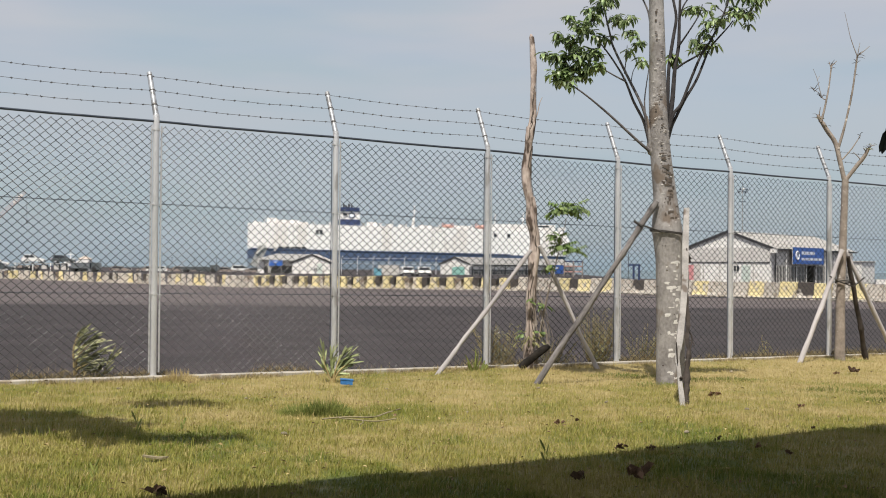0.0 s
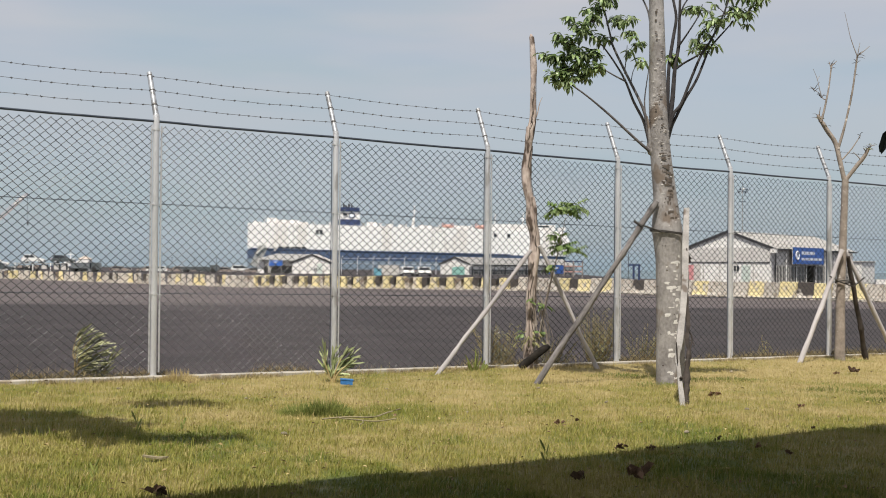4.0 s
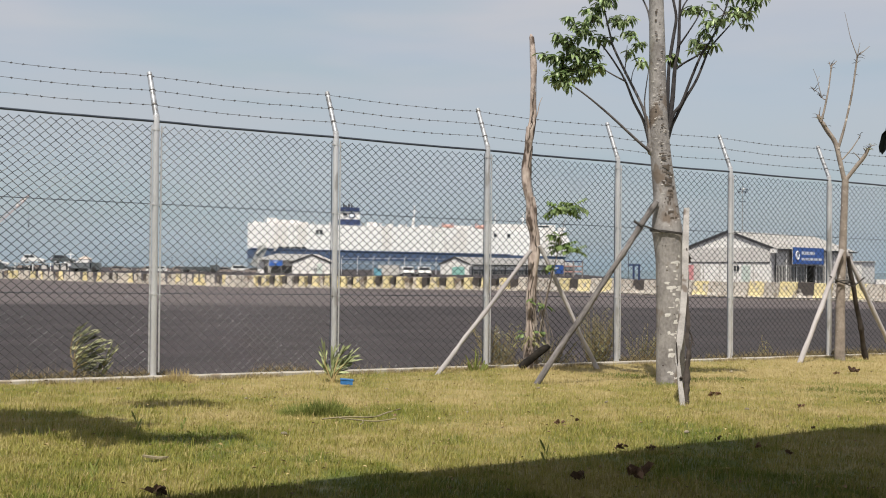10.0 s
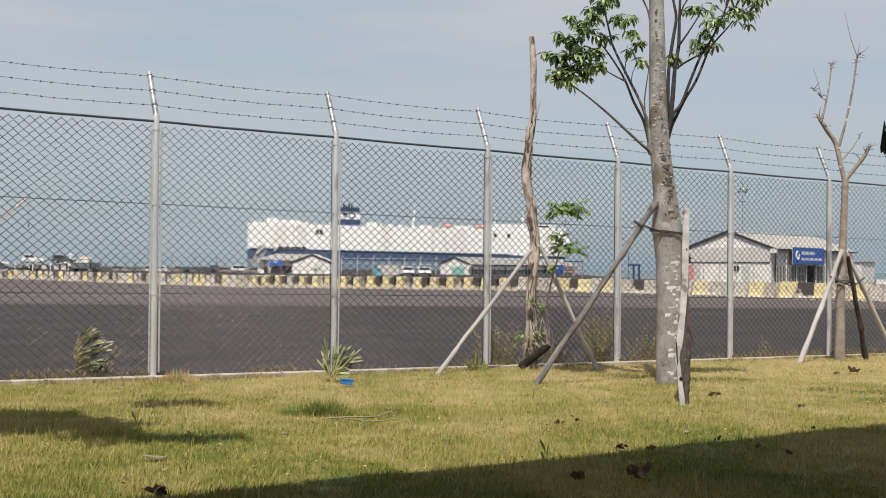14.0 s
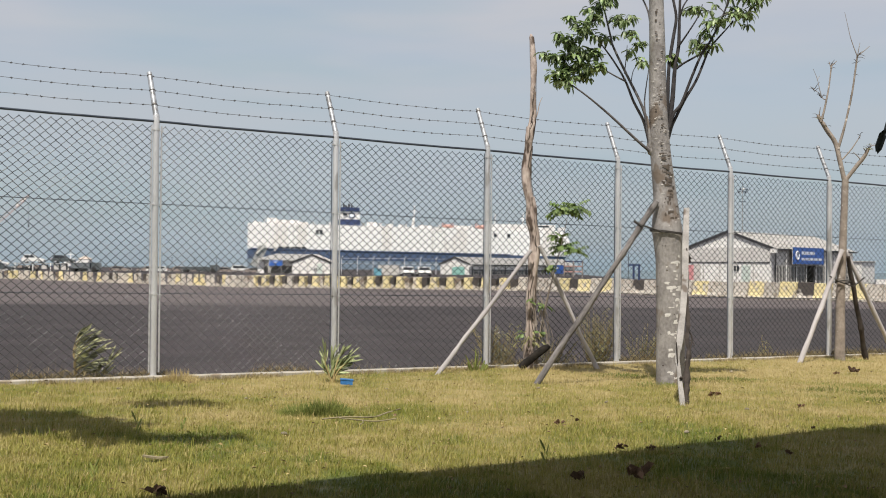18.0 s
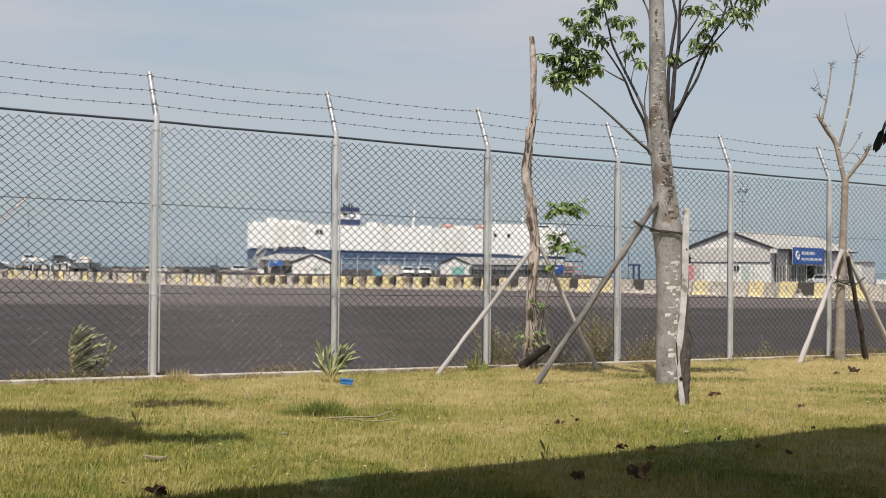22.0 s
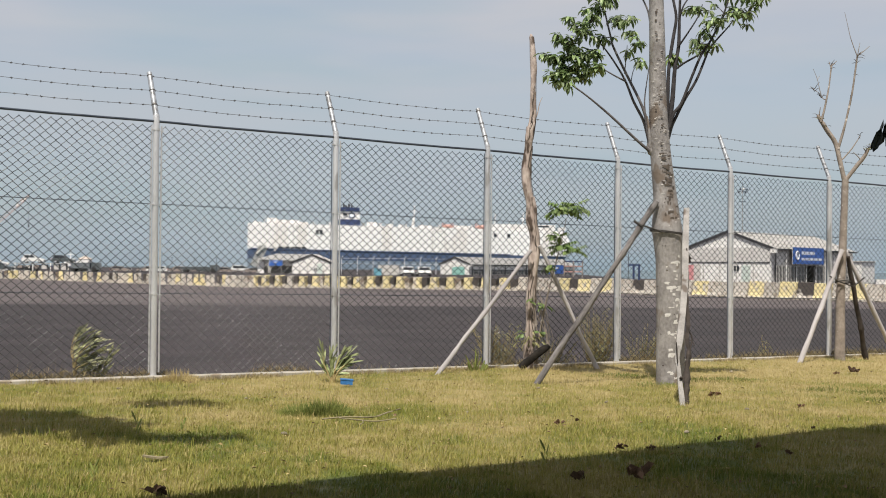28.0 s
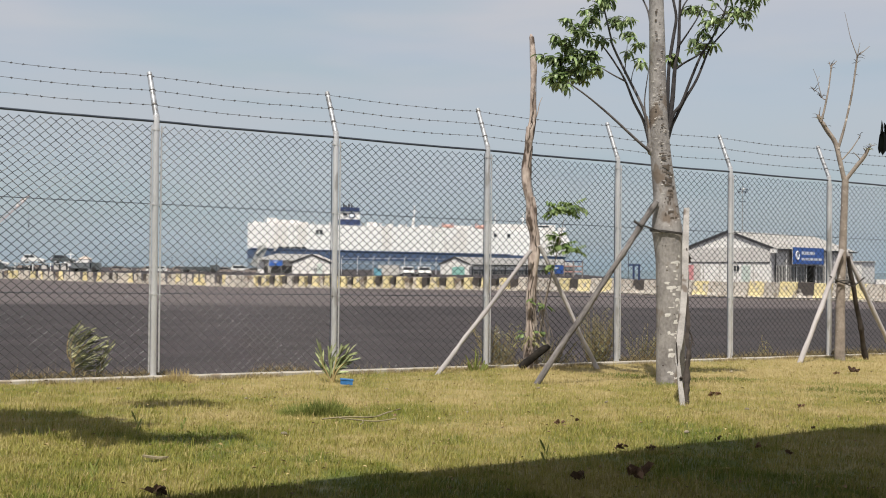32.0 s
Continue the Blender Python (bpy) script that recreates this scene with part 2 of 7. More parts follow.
def barrier_paint(name, paint, worn_to, hold=0.14):
    """Concrete with a coat of paint that has chipped off in patches and along the foot, with brown dirt in the pores."""
    m = bpy.data.materials.new(name)
    m.use_nodes = True
    n, l = m.node_tree.nodes, m.node_tree.links
    p = n["Principled BSDF"]
    co, info = n.new("ShaderNodeTexCoord"), n.new("ShaderNodeObjectInfo")
    shift = n.new("ShaderNodeVectorMath")
    shift.operation = "MULTIPLY_ADD"
    shift.inputs[1].default_value = (17.0, 17.0, 17.0)
    l.new(info.outputs["Random"], shift.inputs[0])
    l.new(co.outputs["Object"], shift.inputs[2])
    t1, t2, t3 = (n.new("ShaderNodeTexNoise") for _ in range(3))
    for t, sc, det in ((t1, 2.4, 5.0), (t2, 5.5, 4.0), (t3, 9.0, 3.0)):
        t.inputs["Scale"].default_value, t.inputs["Detail"].default_value = sc, det
        l.new(shift.outputs[0], t.inputs["Vector"])
    bare = n.new("ShaderNodeMix")
    bare.data_type = "RGBA"
    bare.inputs[6].default_value, bare.inputs[7].default_value = (*CONCRETE_A, 1), (*CONCRETE_B, 1)
    l.new(t3.outputs["Fac"], bare.inputs[0])
    dirt, dr = n.new("ShaderNodeMix"), n.new("ShaderNodeMapRange")
    dirt.data_type = "RGBA"
    dr.inputs["From Min"].default_value, dr.inputs["From Max"].default_value = 0.53, 0.64
    l.new(t2.outputs["Fac"], dr.inputs["Value"])
    l.new(dr.outputs["Result"], dirt.inputs[0])
    l.new(bare.outputs[2], dirt.inputs[6])
    dirt.inputs[7].default_value = (0.29, 0.24, 0.19, 1)
    colour = dirt.outputs[2]
    if paint:
        sep, hi, add, cover, coat = n.new("ShaderNodeSeparateXYZ"), n.new("ShaderNodeMapRange"), n.new("ShaderNodeMath"), n.new("ShaderNodeMapRange"), n.new("ShaderNodeMix")
        l.new(co.outputs["Object"], sep.inputs[0])
        hi.inputs["From Min"].default_value, hi.inputs["From Max"].default_value = 0.0, worn_to
        hi.inputs["To Min"].default_value, hi.inputs["To Max"].default_value = -0.30, hold
        l.new(sep.outputs["Z"], hi.inputs["Value"])
        add.operation = "ADD"
        l.new(hi.outputs["Result"], add.inputs[0])
        l.new(t1.outputs["Fac"], add.inputs[1])
        cover.inputs["From Min"].default_value, cover.inputs["From Max"].default_value = 0.50, 0.60
        l.new(add.outputs[0], cover.inputs["Value"])
        coat.data_type = "RGBA"
        l.new(cover.outputs["Result"], coat.inputs[0])
        l.new(colour, coat.inputs[6])
        shade, hs = n.new("ShaderNodeMapRange"), n.new("ShaderNodeHueSaturation")
        shade.inputs["To Min"].default_value, shade.inputs["To Max"].default_value = 0.72, 1.22
        l.new(t3.outputs["Fac"], shade.inputs["Value"])
        hs.inputs["Color"].default_value = (*paint, 1)
        l.new(shade.outputs["Result"], hs.inputs["Value"])
        l.new(hs.outputs["Color"], coat.inputs[7])
        colour = coat.outputs[2]
    vr, hv = n.new("ShaderNodeMapRange"), n.new("ShaderNodeHueSaturation")
    vr.inputs["To Min"].default_value, vr.inputs["To Max"].default_value = 0.80, 1.12
    l.new(info.outputs["Random"], vr.inputs["Value"])
    l.new(vr.outputs["Result"], hv.inputs["Value"])
    l.new(colour, hv.inputs["Color"])
    l.new(hv.outputs["Color"], p.inputs["Base Color"])
    p.inputs["Roughness"].default_value = 0.85
    bp = n.new("ShaderNodeBump")
    bp.inputs["Strength"].default_value, bp.inputs["Distance"].default_value = 0.6, 0.02
    l.new(t2.outputs["Fac"], bp.inputs["Height"])
    l.new(bp.outputs["Normal"], p.inputs["Normal"])
    return m


M_YELLOW = barrier_paint("worn_yellow_paint", (0.74, 0.635, 0.345), 0.12)
M_BLACK = barrier_paint("worn_black_paint", (0.060, 0.050, 0.045), 0.36, 0.24)
M_BROWN = barrier_paint("faded_brown_paint", (0.20, 0.155, 0.12), 0.55)
M_CONCRETE = barrier_paint("bare_barrier_concrete", None, 0.0)
M_WHITEWALL = material("white_sheet_wall", (0.76, 0.745, 0.725), (0.84, 0.825, 0.805), 1.2, 0.6, stain=(0.66, 0.64, 0.61), stain_scale=0.8, stain_at=0.6)
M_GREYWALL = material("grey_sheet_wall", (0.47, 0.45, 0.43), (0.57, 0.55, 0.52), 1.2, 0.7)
M_ROOF = material("pale_metal_roof", (0.41, 0.40, 0.385), (0.50, 0.485, 0.465), 1.5, 0.55, 0.1, stain=(0.33, 0.31, 0.28), stain_scale=0.7, stain_at=0.6)
M_GREYROOF = material("grey_metal_roof", (0.27, 0.27, 0.265), (0.36, 0.355, 0.345), 1.5, 0.6, 0.1, stain=(0.22, 0.21, 0.20), stain_scale=0.7, stain_at=0.6)
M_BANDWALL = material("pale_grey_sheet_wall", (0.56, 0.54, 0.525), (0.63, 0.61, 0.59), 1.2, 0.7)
M_MINTDOOR = material("pale_mint_door_paint", (0.50, 0.57, 0.53), (0.58, 0.64, 0.60), 2, 0.6)
M_PINKRED = material("pinkish_red_paint", (0.50, 0.20, 0.215), (0.58, 0.27, 0.28), 2, 0.6)
# paler blue-grey than the hull band above it
M_HULLPALE = material("pale_blue_hull_paint", (0.15, 0.20, 0.265), (0.20, 0.25, 0.31), 0.08, 0.6, fine=0.8)
M_DARKTRIM = material("dark_trim", (0.025, 0.026, 0.03), (0.05, 0.05, 0.055), 3, 0.6)
M_SIGN = material("blue_sign_board", (0.025, 0.10, 0.40), (0.035, 0.13, 0.47), 2, 0.5)
M_MARK = material("white_sign_marks", (0.72, 0.76, 0.82), (0.82, 0.84, 0.88), 5, 0.5)
M_HULLWHITE = material("ship_white_paint", (0.785, 0.765, 0.755), (0.83, 0.81, 0.80), 0.05, 0.55, fine=0.6, stain=(0.72, 0.685, 0.66), stain_scale=0.10, stain_at=0.56, stretch=(1, 1, 0.25))
M_HULLBLUE = material("ship_blue_paint", (0.045, 0.075, 0.150), (0.068, 0.102, 0.185), 0.08, 0.5, fine=0.8)
M_NAVY = material("funnel_navy_paint", (0.020, 0.035, 0.10), (0.035, 0.055, 0.14), 0.3, 0.5)
M_ORANGE = material("orange_paint", (0.58, 0.30, 0.25), (0.66, 0.40, 0.34), 2, 0.6)
M_RED = material("red_paint", (0.50, 0.26, 0.23), (0.56, 0.33, 0.30), 2, 0.6)
M_CRANEWHITE = material("crane_white_paint", (0.66, 0.64, 0.62), (0.74, 0.72, 0.70), 2, 0.6)
M_GLASS = material("dark_window_glass", (0.02, 0.024, 0.03), (0.035, 0.04, 0.05), 3, 0.12, spec=0.6)
M_CARWHITE = material("white_car_paint", (0.70, 0.70, 0.69), (0.76, 0.76, 0.75), 2, 0.28, spec=0.6)
M_CARDARK = material("dark_car_paint", (0.055, 0.065, 0.07), (0.085, 0.10, 0.105), 2, 0.28, spec=0.6)
M_CARBROWN = material("brown_car_paint", (0.22, 0.18, 0.16), (0.31, 0.265, 0.24), 2, 0.4)
M_RUBBER = material("tyre_rubber", (0.018, 0.018, 0.018), (0.035, 0.035, 0.035), 8, 0.9)
M_TURQUOISE = material("turquoise_tarpaulin", (0.19, 0.41, 0.37), (0.26, 0.49, 0.44), 2, 0.7)
M_CYANPAINT = material("pale_cyan_paint", (0.12, 0.34, 0.44), (0.18, 0.42, 0.52), 2, 0.6)
M_SLATE = material("slate_grey_paint", (0.11, 0.125, 0.14), (0.17, 0.19, 0.205), 2, 0.6)
# red mixed paler to stand in for the haze before the far crane
M_HAZYRED = material("haze_paled_red_paint", (0.52, 0.40, 0.39), (0.60, 0.48, 0.47), 2, 0.6)
M_TANROOF = material("tan_roof_sheet", (0.46, 0.385, 0.33), (0.54, 0.46, 0.40), 2, 0.8)


# ---- building tools ----
class Geo:
    """Vertices and faces of one part, gathered piece by piece."""

    def __init__(self):
        self.v, self.f = [], []

    def add(self, verts, faces):
        k = len(self.v)
        self.v += [tuple(p) for p in verts]
        self.f += [tuple(i + k for i in f) for f in faces]
        return self

    def box(self, c, s, rz=0.0, rx=0.0, ry=0.0, taper=1.0):
        m = pose(*c, rx, ry, rz)
        hx, hy, hz = s[0] / 2, s[1] / 2, s[2] / 2
        vs = [m @ Vector((x * hx * (taper if z > 0 else 1), y * hy * (taper if z > 0 else 1), z * hz)) for z in (-1, 1) for x, y in ((-1, -1), (1, -1), (1, 1), (-1, 1))]
        return self.add(vs, [(3, 2, 1, 0), (4, 5, 6, 7), (0, 1, 5, 4), (1, 2, 6, 5), (2, 3, 7, 6), (3, 0, 4, 7)])

    def tube(self, pts, radii, n=8, cap=True, wob=0.0):
        """A tapered tube along a line of points."""
        pts = [Vector(p) for p in pts]
        if isinstance(radii, (int, float)):
            radii = [radii] * len(pts)
        ring, faces = [], []
        ref = Vector((0.31, 0.95, 0.12))
        for i, p in enumerate(pts):
            d = (pts[min(i + 1, len(pts) - 1)] - pts[max(i - 1, 0)]).normalized()
            a = ref.cross(d)
            if a.length < 0.2:
                a = Vector((1, 0, 0.3)).cross(d)
            a.normalize()
            b = d.cross(a)
            for j in range(n):
                t = 2 * math.pi * j / n
                r = radii[i] * (1 + (wob * (noise.noise(p * 3.1 + Vector((math.cos(t), math.sin(t), 0)) * 1.3)) if wob else 0))
                ring.append(p + (a * math.cos(t) + b * math.sin(t)) * r)
        for i in range(len(pts) - 1):
            for j in range(n):
                k = (j + 1) % n
                faces.append((i * n + j, i * n + k, (i + 1) * n + k, (i + 1) * n + j))
        if cap:
            k = len(ring)                    # caps have corners of their own, so that the sides stay evenly lit
            ring += ring[:n] + ring[(len(pts) - 1) * n:len(pts) * n]
            faces.append(tuple(range(k + n - 1, k - 1, -1)))
            faces.append(tuple(range(k + n, k + 2 * n)))
        return self.add(ring, faces)

    def leaf(self, o, d, up, length, width, fold=0.25, droop=0.3):
        """One leaf: folded along its rib, bent down to its tip."""
        o, d = Vector(o), Vector(d).normalized()
        side = d.cross(Vector(up))
        if side.length < 1e-3:
            side = d.cross(Vector((1, 0.2, 0)))
        side.normalize()
        n = side.cross(d)
        q = n * width * fold

        def at(t):
            return o + d * length * t * (1 - 0.3 * droop * t) - Vector((0, 0, 1)) * length * droop * t * t
        a, b, w = at(0.28), at(0.80), side * width / 2
        return self.add([o, a - w * 0.9 + q, a, a + w * 0.9 + q, b - w * 0.8 + q * 0.9, b, b + w * 0.8 + q * 0.9, at(1.0)],
                        [(0, 2, 1), (0, 3, 2), (1, 2, 5, 4), (2, 3, 6, 5), (4, 5, 7), (5, 6, 7)])

    def quad(self, a, b, c, d):
        return self.add([a, b, c, d], [(0, 1, 2, 3)])

    def mesh(self, name, mat, smooth=False):
        me = bpy.data.meshes.new(name)
        me.from_pydata(self.v, [], self.f)
        me.materials.append(mat)
        if smooth:
            me.polygons.foreach_set("use_smooth", [True] * len(me.polygons))
        me.update()
        return me


def thing(name, label, category, at=(0, 0, 0), group="", rz=0.0, kind=""):
    ob = new(name)
    ob.empty_display_size = 0.1
    ob.matrix_basis = pose(*at, 0, 0, rz)
    return tagged(ob, label, category, group, kind)


def part(name, g, mat, parent, label="", smooth=False, at=None):
    ob = new(name, g.mesh(name, mat, smooth))
    ob.parent = parent
    if at:
        ob.matrix_basis = pose(*at)
    return tagged(ob, label)


def solid(name, g, mat, label, category="", group="", kind="", smooth=False, at=None):
    ob = new(name, g.mesh(name, mat, smooth))
    if at is not None:
        ob.matrix_basis = at
    return tagged(ob, label, category, group, kind)


def curve_points(pts, steps=4):
    """A smooth line through a few points."""
    p = [Vector(q) for q in pts]
    out = []
    for i in range(len(p) - 1):
        a, b, c, d = p[max(i - 1, 0)], p[i], p[i + 1], p[min(i + 2, len(p) - 1)]
        for s in range(steps):
            t = s / steps
            out.append(0.5 * (2 * b + (c - a) * t + (2 * a - 5 * b + 4 * c - d) * t * t + (3 * b - a - 3 * c + d) * t ** 3))
    return out + [p[-1]]


def taper(n, a, b):
    return [a + (b - a) * i / (n - 1) for i in range(n)]


# ---- ground ----
SLOPE, LEVEL = -0.0130, -0.0215
FX, FY = 0.8315, 0.5556                  # the fence's way over the ground
F0 = Vector((0.0, 13.725, 0.0))           # a point of the fence line


def lawn_z(x, y):
    k = max(-9.0, min(9.0, x))
    return LEVEL + SLOPE * k


def bumps(x, y):
    return 0.020 * noise.noise(Vector((x * 0.9, y * 0.9, 0.3))) + 0.016 * noise.noise(Vector((x * 2.7, y * 2.7, 2.0))) + 0.007 * noise.noise(Vector((x * 7.0, y * 7.0, 4.0)))


def fence_point(u, v=0.0):
    """u metres along the fence, v metres off it towards the lawn."""
    return F0.x + FX * u + FY * v, F0.y + FY * u - FX * v


g = Geo()
QUAY = [(2500, 60), (62, 151), (27, 190), (34, 300), (34, 640), (-2500, 640)]
shore = [(-2500, -400), (2500, -400)] + QUAY
g.add([(x, y, -0.27) for x, y in shore], [tuple(range(len(shore)))])
for (xa, ya), (xb, yb) in zip(QUAY, QUAY[1:]):
    g.quad((xa, ya, -0.27), (xb, yb, -0.27), (xb, yb, -6), (xa, ya, -6))
solid("ground_asphalt", g, M_ASPHALT, "dark grey asphalt yard of the port", "asphalt", kind="structure")
g = Geo()
g.quad((-90, 33.0, -0.266), (60, 51.2, -0.266), (60, 122, -0.266), (-90, 122, -0.266))
solid("pavement_old", g, M_OLDASPHALT, "paler worn asphalt strip before the barriers", "asphalt", kind="structure")
g = Geo()
g.quad((-4900, 40, -3.2), (4900, 40, -3.2), (4900, 4900, -3.2), (-4900, 4900, -3.2))
solid("water", g, M_WATER, "grey-blue harbour water beyond the quay", "water", kind="structure")

g = Geo()
US = [-26 + 0.25 * i for i in range(int(58 / 0.25) + 1)]
VS = [-0.75, -0.45, -0.2, 0.0] + [0.2 * i for i in range(1, 75)] + [16, 18, 20, 24]
nv = len(VS)
for u in US:
    for v in VS:
        x, y = fence_point(u, v)
        z = lawn_z(x, y) + bumps(x, y)
        if v < -0.3:
            z = -0.32 if v < -0.6 else -0.2
        g.v.append((x, y, z))
for i in range(len(US) - 1):
    for j in range(nv - 1):
        g.f.append((i * nv + j, i * nv + j + 1, (i + 1) * nv + j + 1, (i + 1) * nv + j))
solid("ground_lawn", g, M_LAWN, "sun-dried yellow-green lawn along the fence", "lawn", kind="structure", smooth=True)

# blades of the lawn
rng = np.random.default_rng(7)


def blade_field(name, xy, height, width, mat, label, lean=0.55):
    n = len(xy)
    z = np.array([lawn_z(x, y) + bumps(x, y) for x, y in xy]) - 0.004
    ang = rng.uniform(0, 2 * np.pi, n)
    tilt = rng.uniform(0.05, lean, n)
    la = rng.normal(0.6, 1.6, n)
    h = height
    base = np.column_stack((xy, z))
    side = np.column_stack((np.cos(ang), np.sin(ang), np.zeros(n))) * (width / 2)[:, None]
    way = np.column_stack((np.cos(la), np.sin(la), np.zeros(n)))
    mid = base + way * (h * tilt * 0.35)[:, None] + np.array((0, 0, 1)) * (h * 0.55)[:, None]
    tip = base + way * (h * tilt * 1.1)[:, None] + np.array((0, 0, 1)) * (h * (1 - 0.35 * tilt))[:, None]
    v = np.stack((base - side, base + side, mid - side * 0.8, mid + side * 0.8, tip), 1).reshape(-1, 3)
    k = np.arange(n)[:, None] * 5
    quads = (k + np.array([0, 1, 3, 2])).astype(np.int32)
    tris = (k + np.array([2, 3, 4])).astype(np.int32)
    me = bpy.data.meshes.new(name)
    me.vertices.add(len(v))
    me.vertices.foreach_set("co", v.astype(np.float32).ravel())
    loops = np.concatenate((quads, tris), 1).ravel()
    me.loops.add(len(loops))
    me.loops.foreach_set("vertex_index", loops)
    me.polygons.add(2 * n)
    starts = (np.arange(n)[:, None] * 7 + np.array([0, 4])).ravel()
    me.polygons.foreach_set("loop_start", starts.astype(np.int32))
    me.materials.append(mat)
    me.update(calc_edges=True)
    me.validate()
    return tagged(new(name, me), label, "grass", kind="stuff")


def lawn_points(count, near=5.3, far=19.5, power=1.25):
    """Random points of the lawn before the fence, in the wedge that opens from the shelter to the fence."""
    y = near + (far - near) * rng.random(count) ** power
    x = (rng.random(count) * 2 - 1) * (0.375 * y + 0.35)
    keep = y < F0.y + FY / FX * x - 0.10
    return np.column_stack((x, y))[keep]


pts = lawn_points(470000)
n = len(pts)
patch = np.array([noise.noise(Vector((x * 1.3, y * 1.3, 5.0))) for x, y in pts[:: 1]])
clump = np.array([noise.noise(Vector((x * 6.0, y * 6.0, 1.0))) for x, y in pts])
tall = 0.022 + 0.012 * np.clip(patch, -0.6, 1) + 0.010 * np.clip(clump, -0.7, 1) + rng.gamma(1.6, 0.0055, n)
blade_field("grass_blades", pts, tall, rng.uniform(0.0022, 0.0042, n), M_BLADE, "short dry yellow-green lawn grass", 0.8)
pts = lawn_points(30000)
keep = np.array([noise.noise(Vector((x * 1.6, y * 1.6, 8.0))) > -0.25 for x, y in pts])
pts = pts[keep]
blade_field("seed_stalks", pts, 0.030 + rng.gamma(2.0, 0.0065, len(pts)), rng.uniform(0.002, 0.004, len(pts)), M_STALK, "thin dry brown seed stalks over the lawn", 0.5)

pts = lawn_points(36000)
keep = np.array([noise.noise(Vector((x * 4.2, y * 4.2, 12.0))) + 0.5 * noise.noise(Vector((x * 1.1, y * 1.1, 3.0))) > 0.05 for x, y in pts])
pts = pts[keep]
blade_field("coarse_grass", pts, 0.040 + rng.gamma(2.2, 0.0095, len(pts)), rng.uniform(0.0035, 0.0070, len(pts)), M_BLADE, "coarse upright yellow-green grass standing out of the lawn", 0.45)


# ---- kerb and fence ----
KERB_U = -24.0
for i in range(27):
    a, b = KERB_U + 2.0 * i, KERB_U + 2.0 * i + 1.985
    xa, ya = fence_point((a + b) / 2, 0.06)
    za = lawn_z(xa, ya) + 0.006
    h = (b - a) / 2
    prof = [(-0.06, -0.06), (-0.06, 0.020), (-0.05, 0.027), (0.05, 0.027), (0.06, 0.020), (0.06, -0.06)]
    g = Geo().add([(x, y, z) for x in (-h, h) for y, z in prof], [(k, (k + 1) % 6, 6 + (k + 1) % 6, 6 + k) for k in range(6)] + [(5, 4, 3, 2, 1, 0), (6, 7, 8, 9, 10, 11)])
    slope = math.degrees(math.atan((lawn_z(xa + FX, 0) - lawn_z(xa, 0))))
    solid("kerb", g, M_KERB, "weathered pale concrete kerb strip under the fence", "kerb", kind="structure",
          at=Matrix.Translation((xa, ya, za)) @ pose(0, 0, 0, 0, 0, math.degrees(math.atan2(FY, FX))) @ pose(0, 0, 0, 0, -slope, 0))

fence = thing("chain_link_fence", "galvanised chain-link fence with three strands of barbed wire", "fence")
SPAN, RAIL_Z, TOP_Z = 1.954, 2.455, 2.50
POST_U = [-3.312 + SPAN * i for i in range(-3, 9)]
ARM_OUT, ARM_UP = 0.205, 0.45
WIRE_R = 0.0034


def on_fence(u, z, v=0.0):
    x, y = fence_point(u, v)
    return Vector((x, y, lawn_z(x, y) + z))


out = Vector((-FY, FX, 0))               # away from the lawn
for u in POST_U:
    foot = on_fence(u, 0)
    bend = on_fence(u, TOP_Z)
    post = part("post", Geo().tube([foot - Vector((0, 0, 0.1)), foot + Vector((0, 0, 1.2)), bend - Vector((0, 0, 0.03)), bend + Vector((0, 0, 0.02)) + out * 0.008], 0.0305, 14), M_ZINC, fence, smooth=True)
    tip = bend + out * ARM_OUT + Vector((0, 0, ARM_UP))
    part("post_arm", Geo().tube([bend + Vector((0, 0, -0.01)), bend + out * 0.03 + Vector((0, 0, 0.06)), tip], [0.0295, 0.027, 0.025], 12), M_ZINCARM, post, "bright bent arm of the post", smooth=True)
    for share in (0.27, 0.60, 0.93):
        part("wire_clip", Geo().tube([bend.lerp(tip, share - 0.010), bend.lerp(tip, share + 0.010)], 0.0305 - 0.004 * share, 10), M_BARB, post, "rusty wire clip")
    for z in (0.03, 0.81, 1.665, 2.38):
        band = Geo().tube([on_fence(u, z - 0.010), on_fence(u, z + 0.010)], 0.034, 12)
        band.tube([on_fence(u - 0.055, z, 0.02), on_fence(u + 0.070, z - 0.012, 0.02)], 0.005, 5)
        part("clamp_band", band, M_ZINC, post, "steel clamp band")
    for s in (-1, 1):
        part("tension_bar", Geo().box((0, 0, 0), (0.015 if s > 0 or u < -3 else 0.007, 0.006, 2.36)), M_ZINC if s > 0 or u < -3 else M_RAIL, fence).matrix_basis = \
            Matrix.Translation(on_fence(u + (0.054 if s > 0 else -0.045), 1.24)) @ pose(0, 0, 0, 0, 0, math.degrees(math.atan2(FY, FX)))

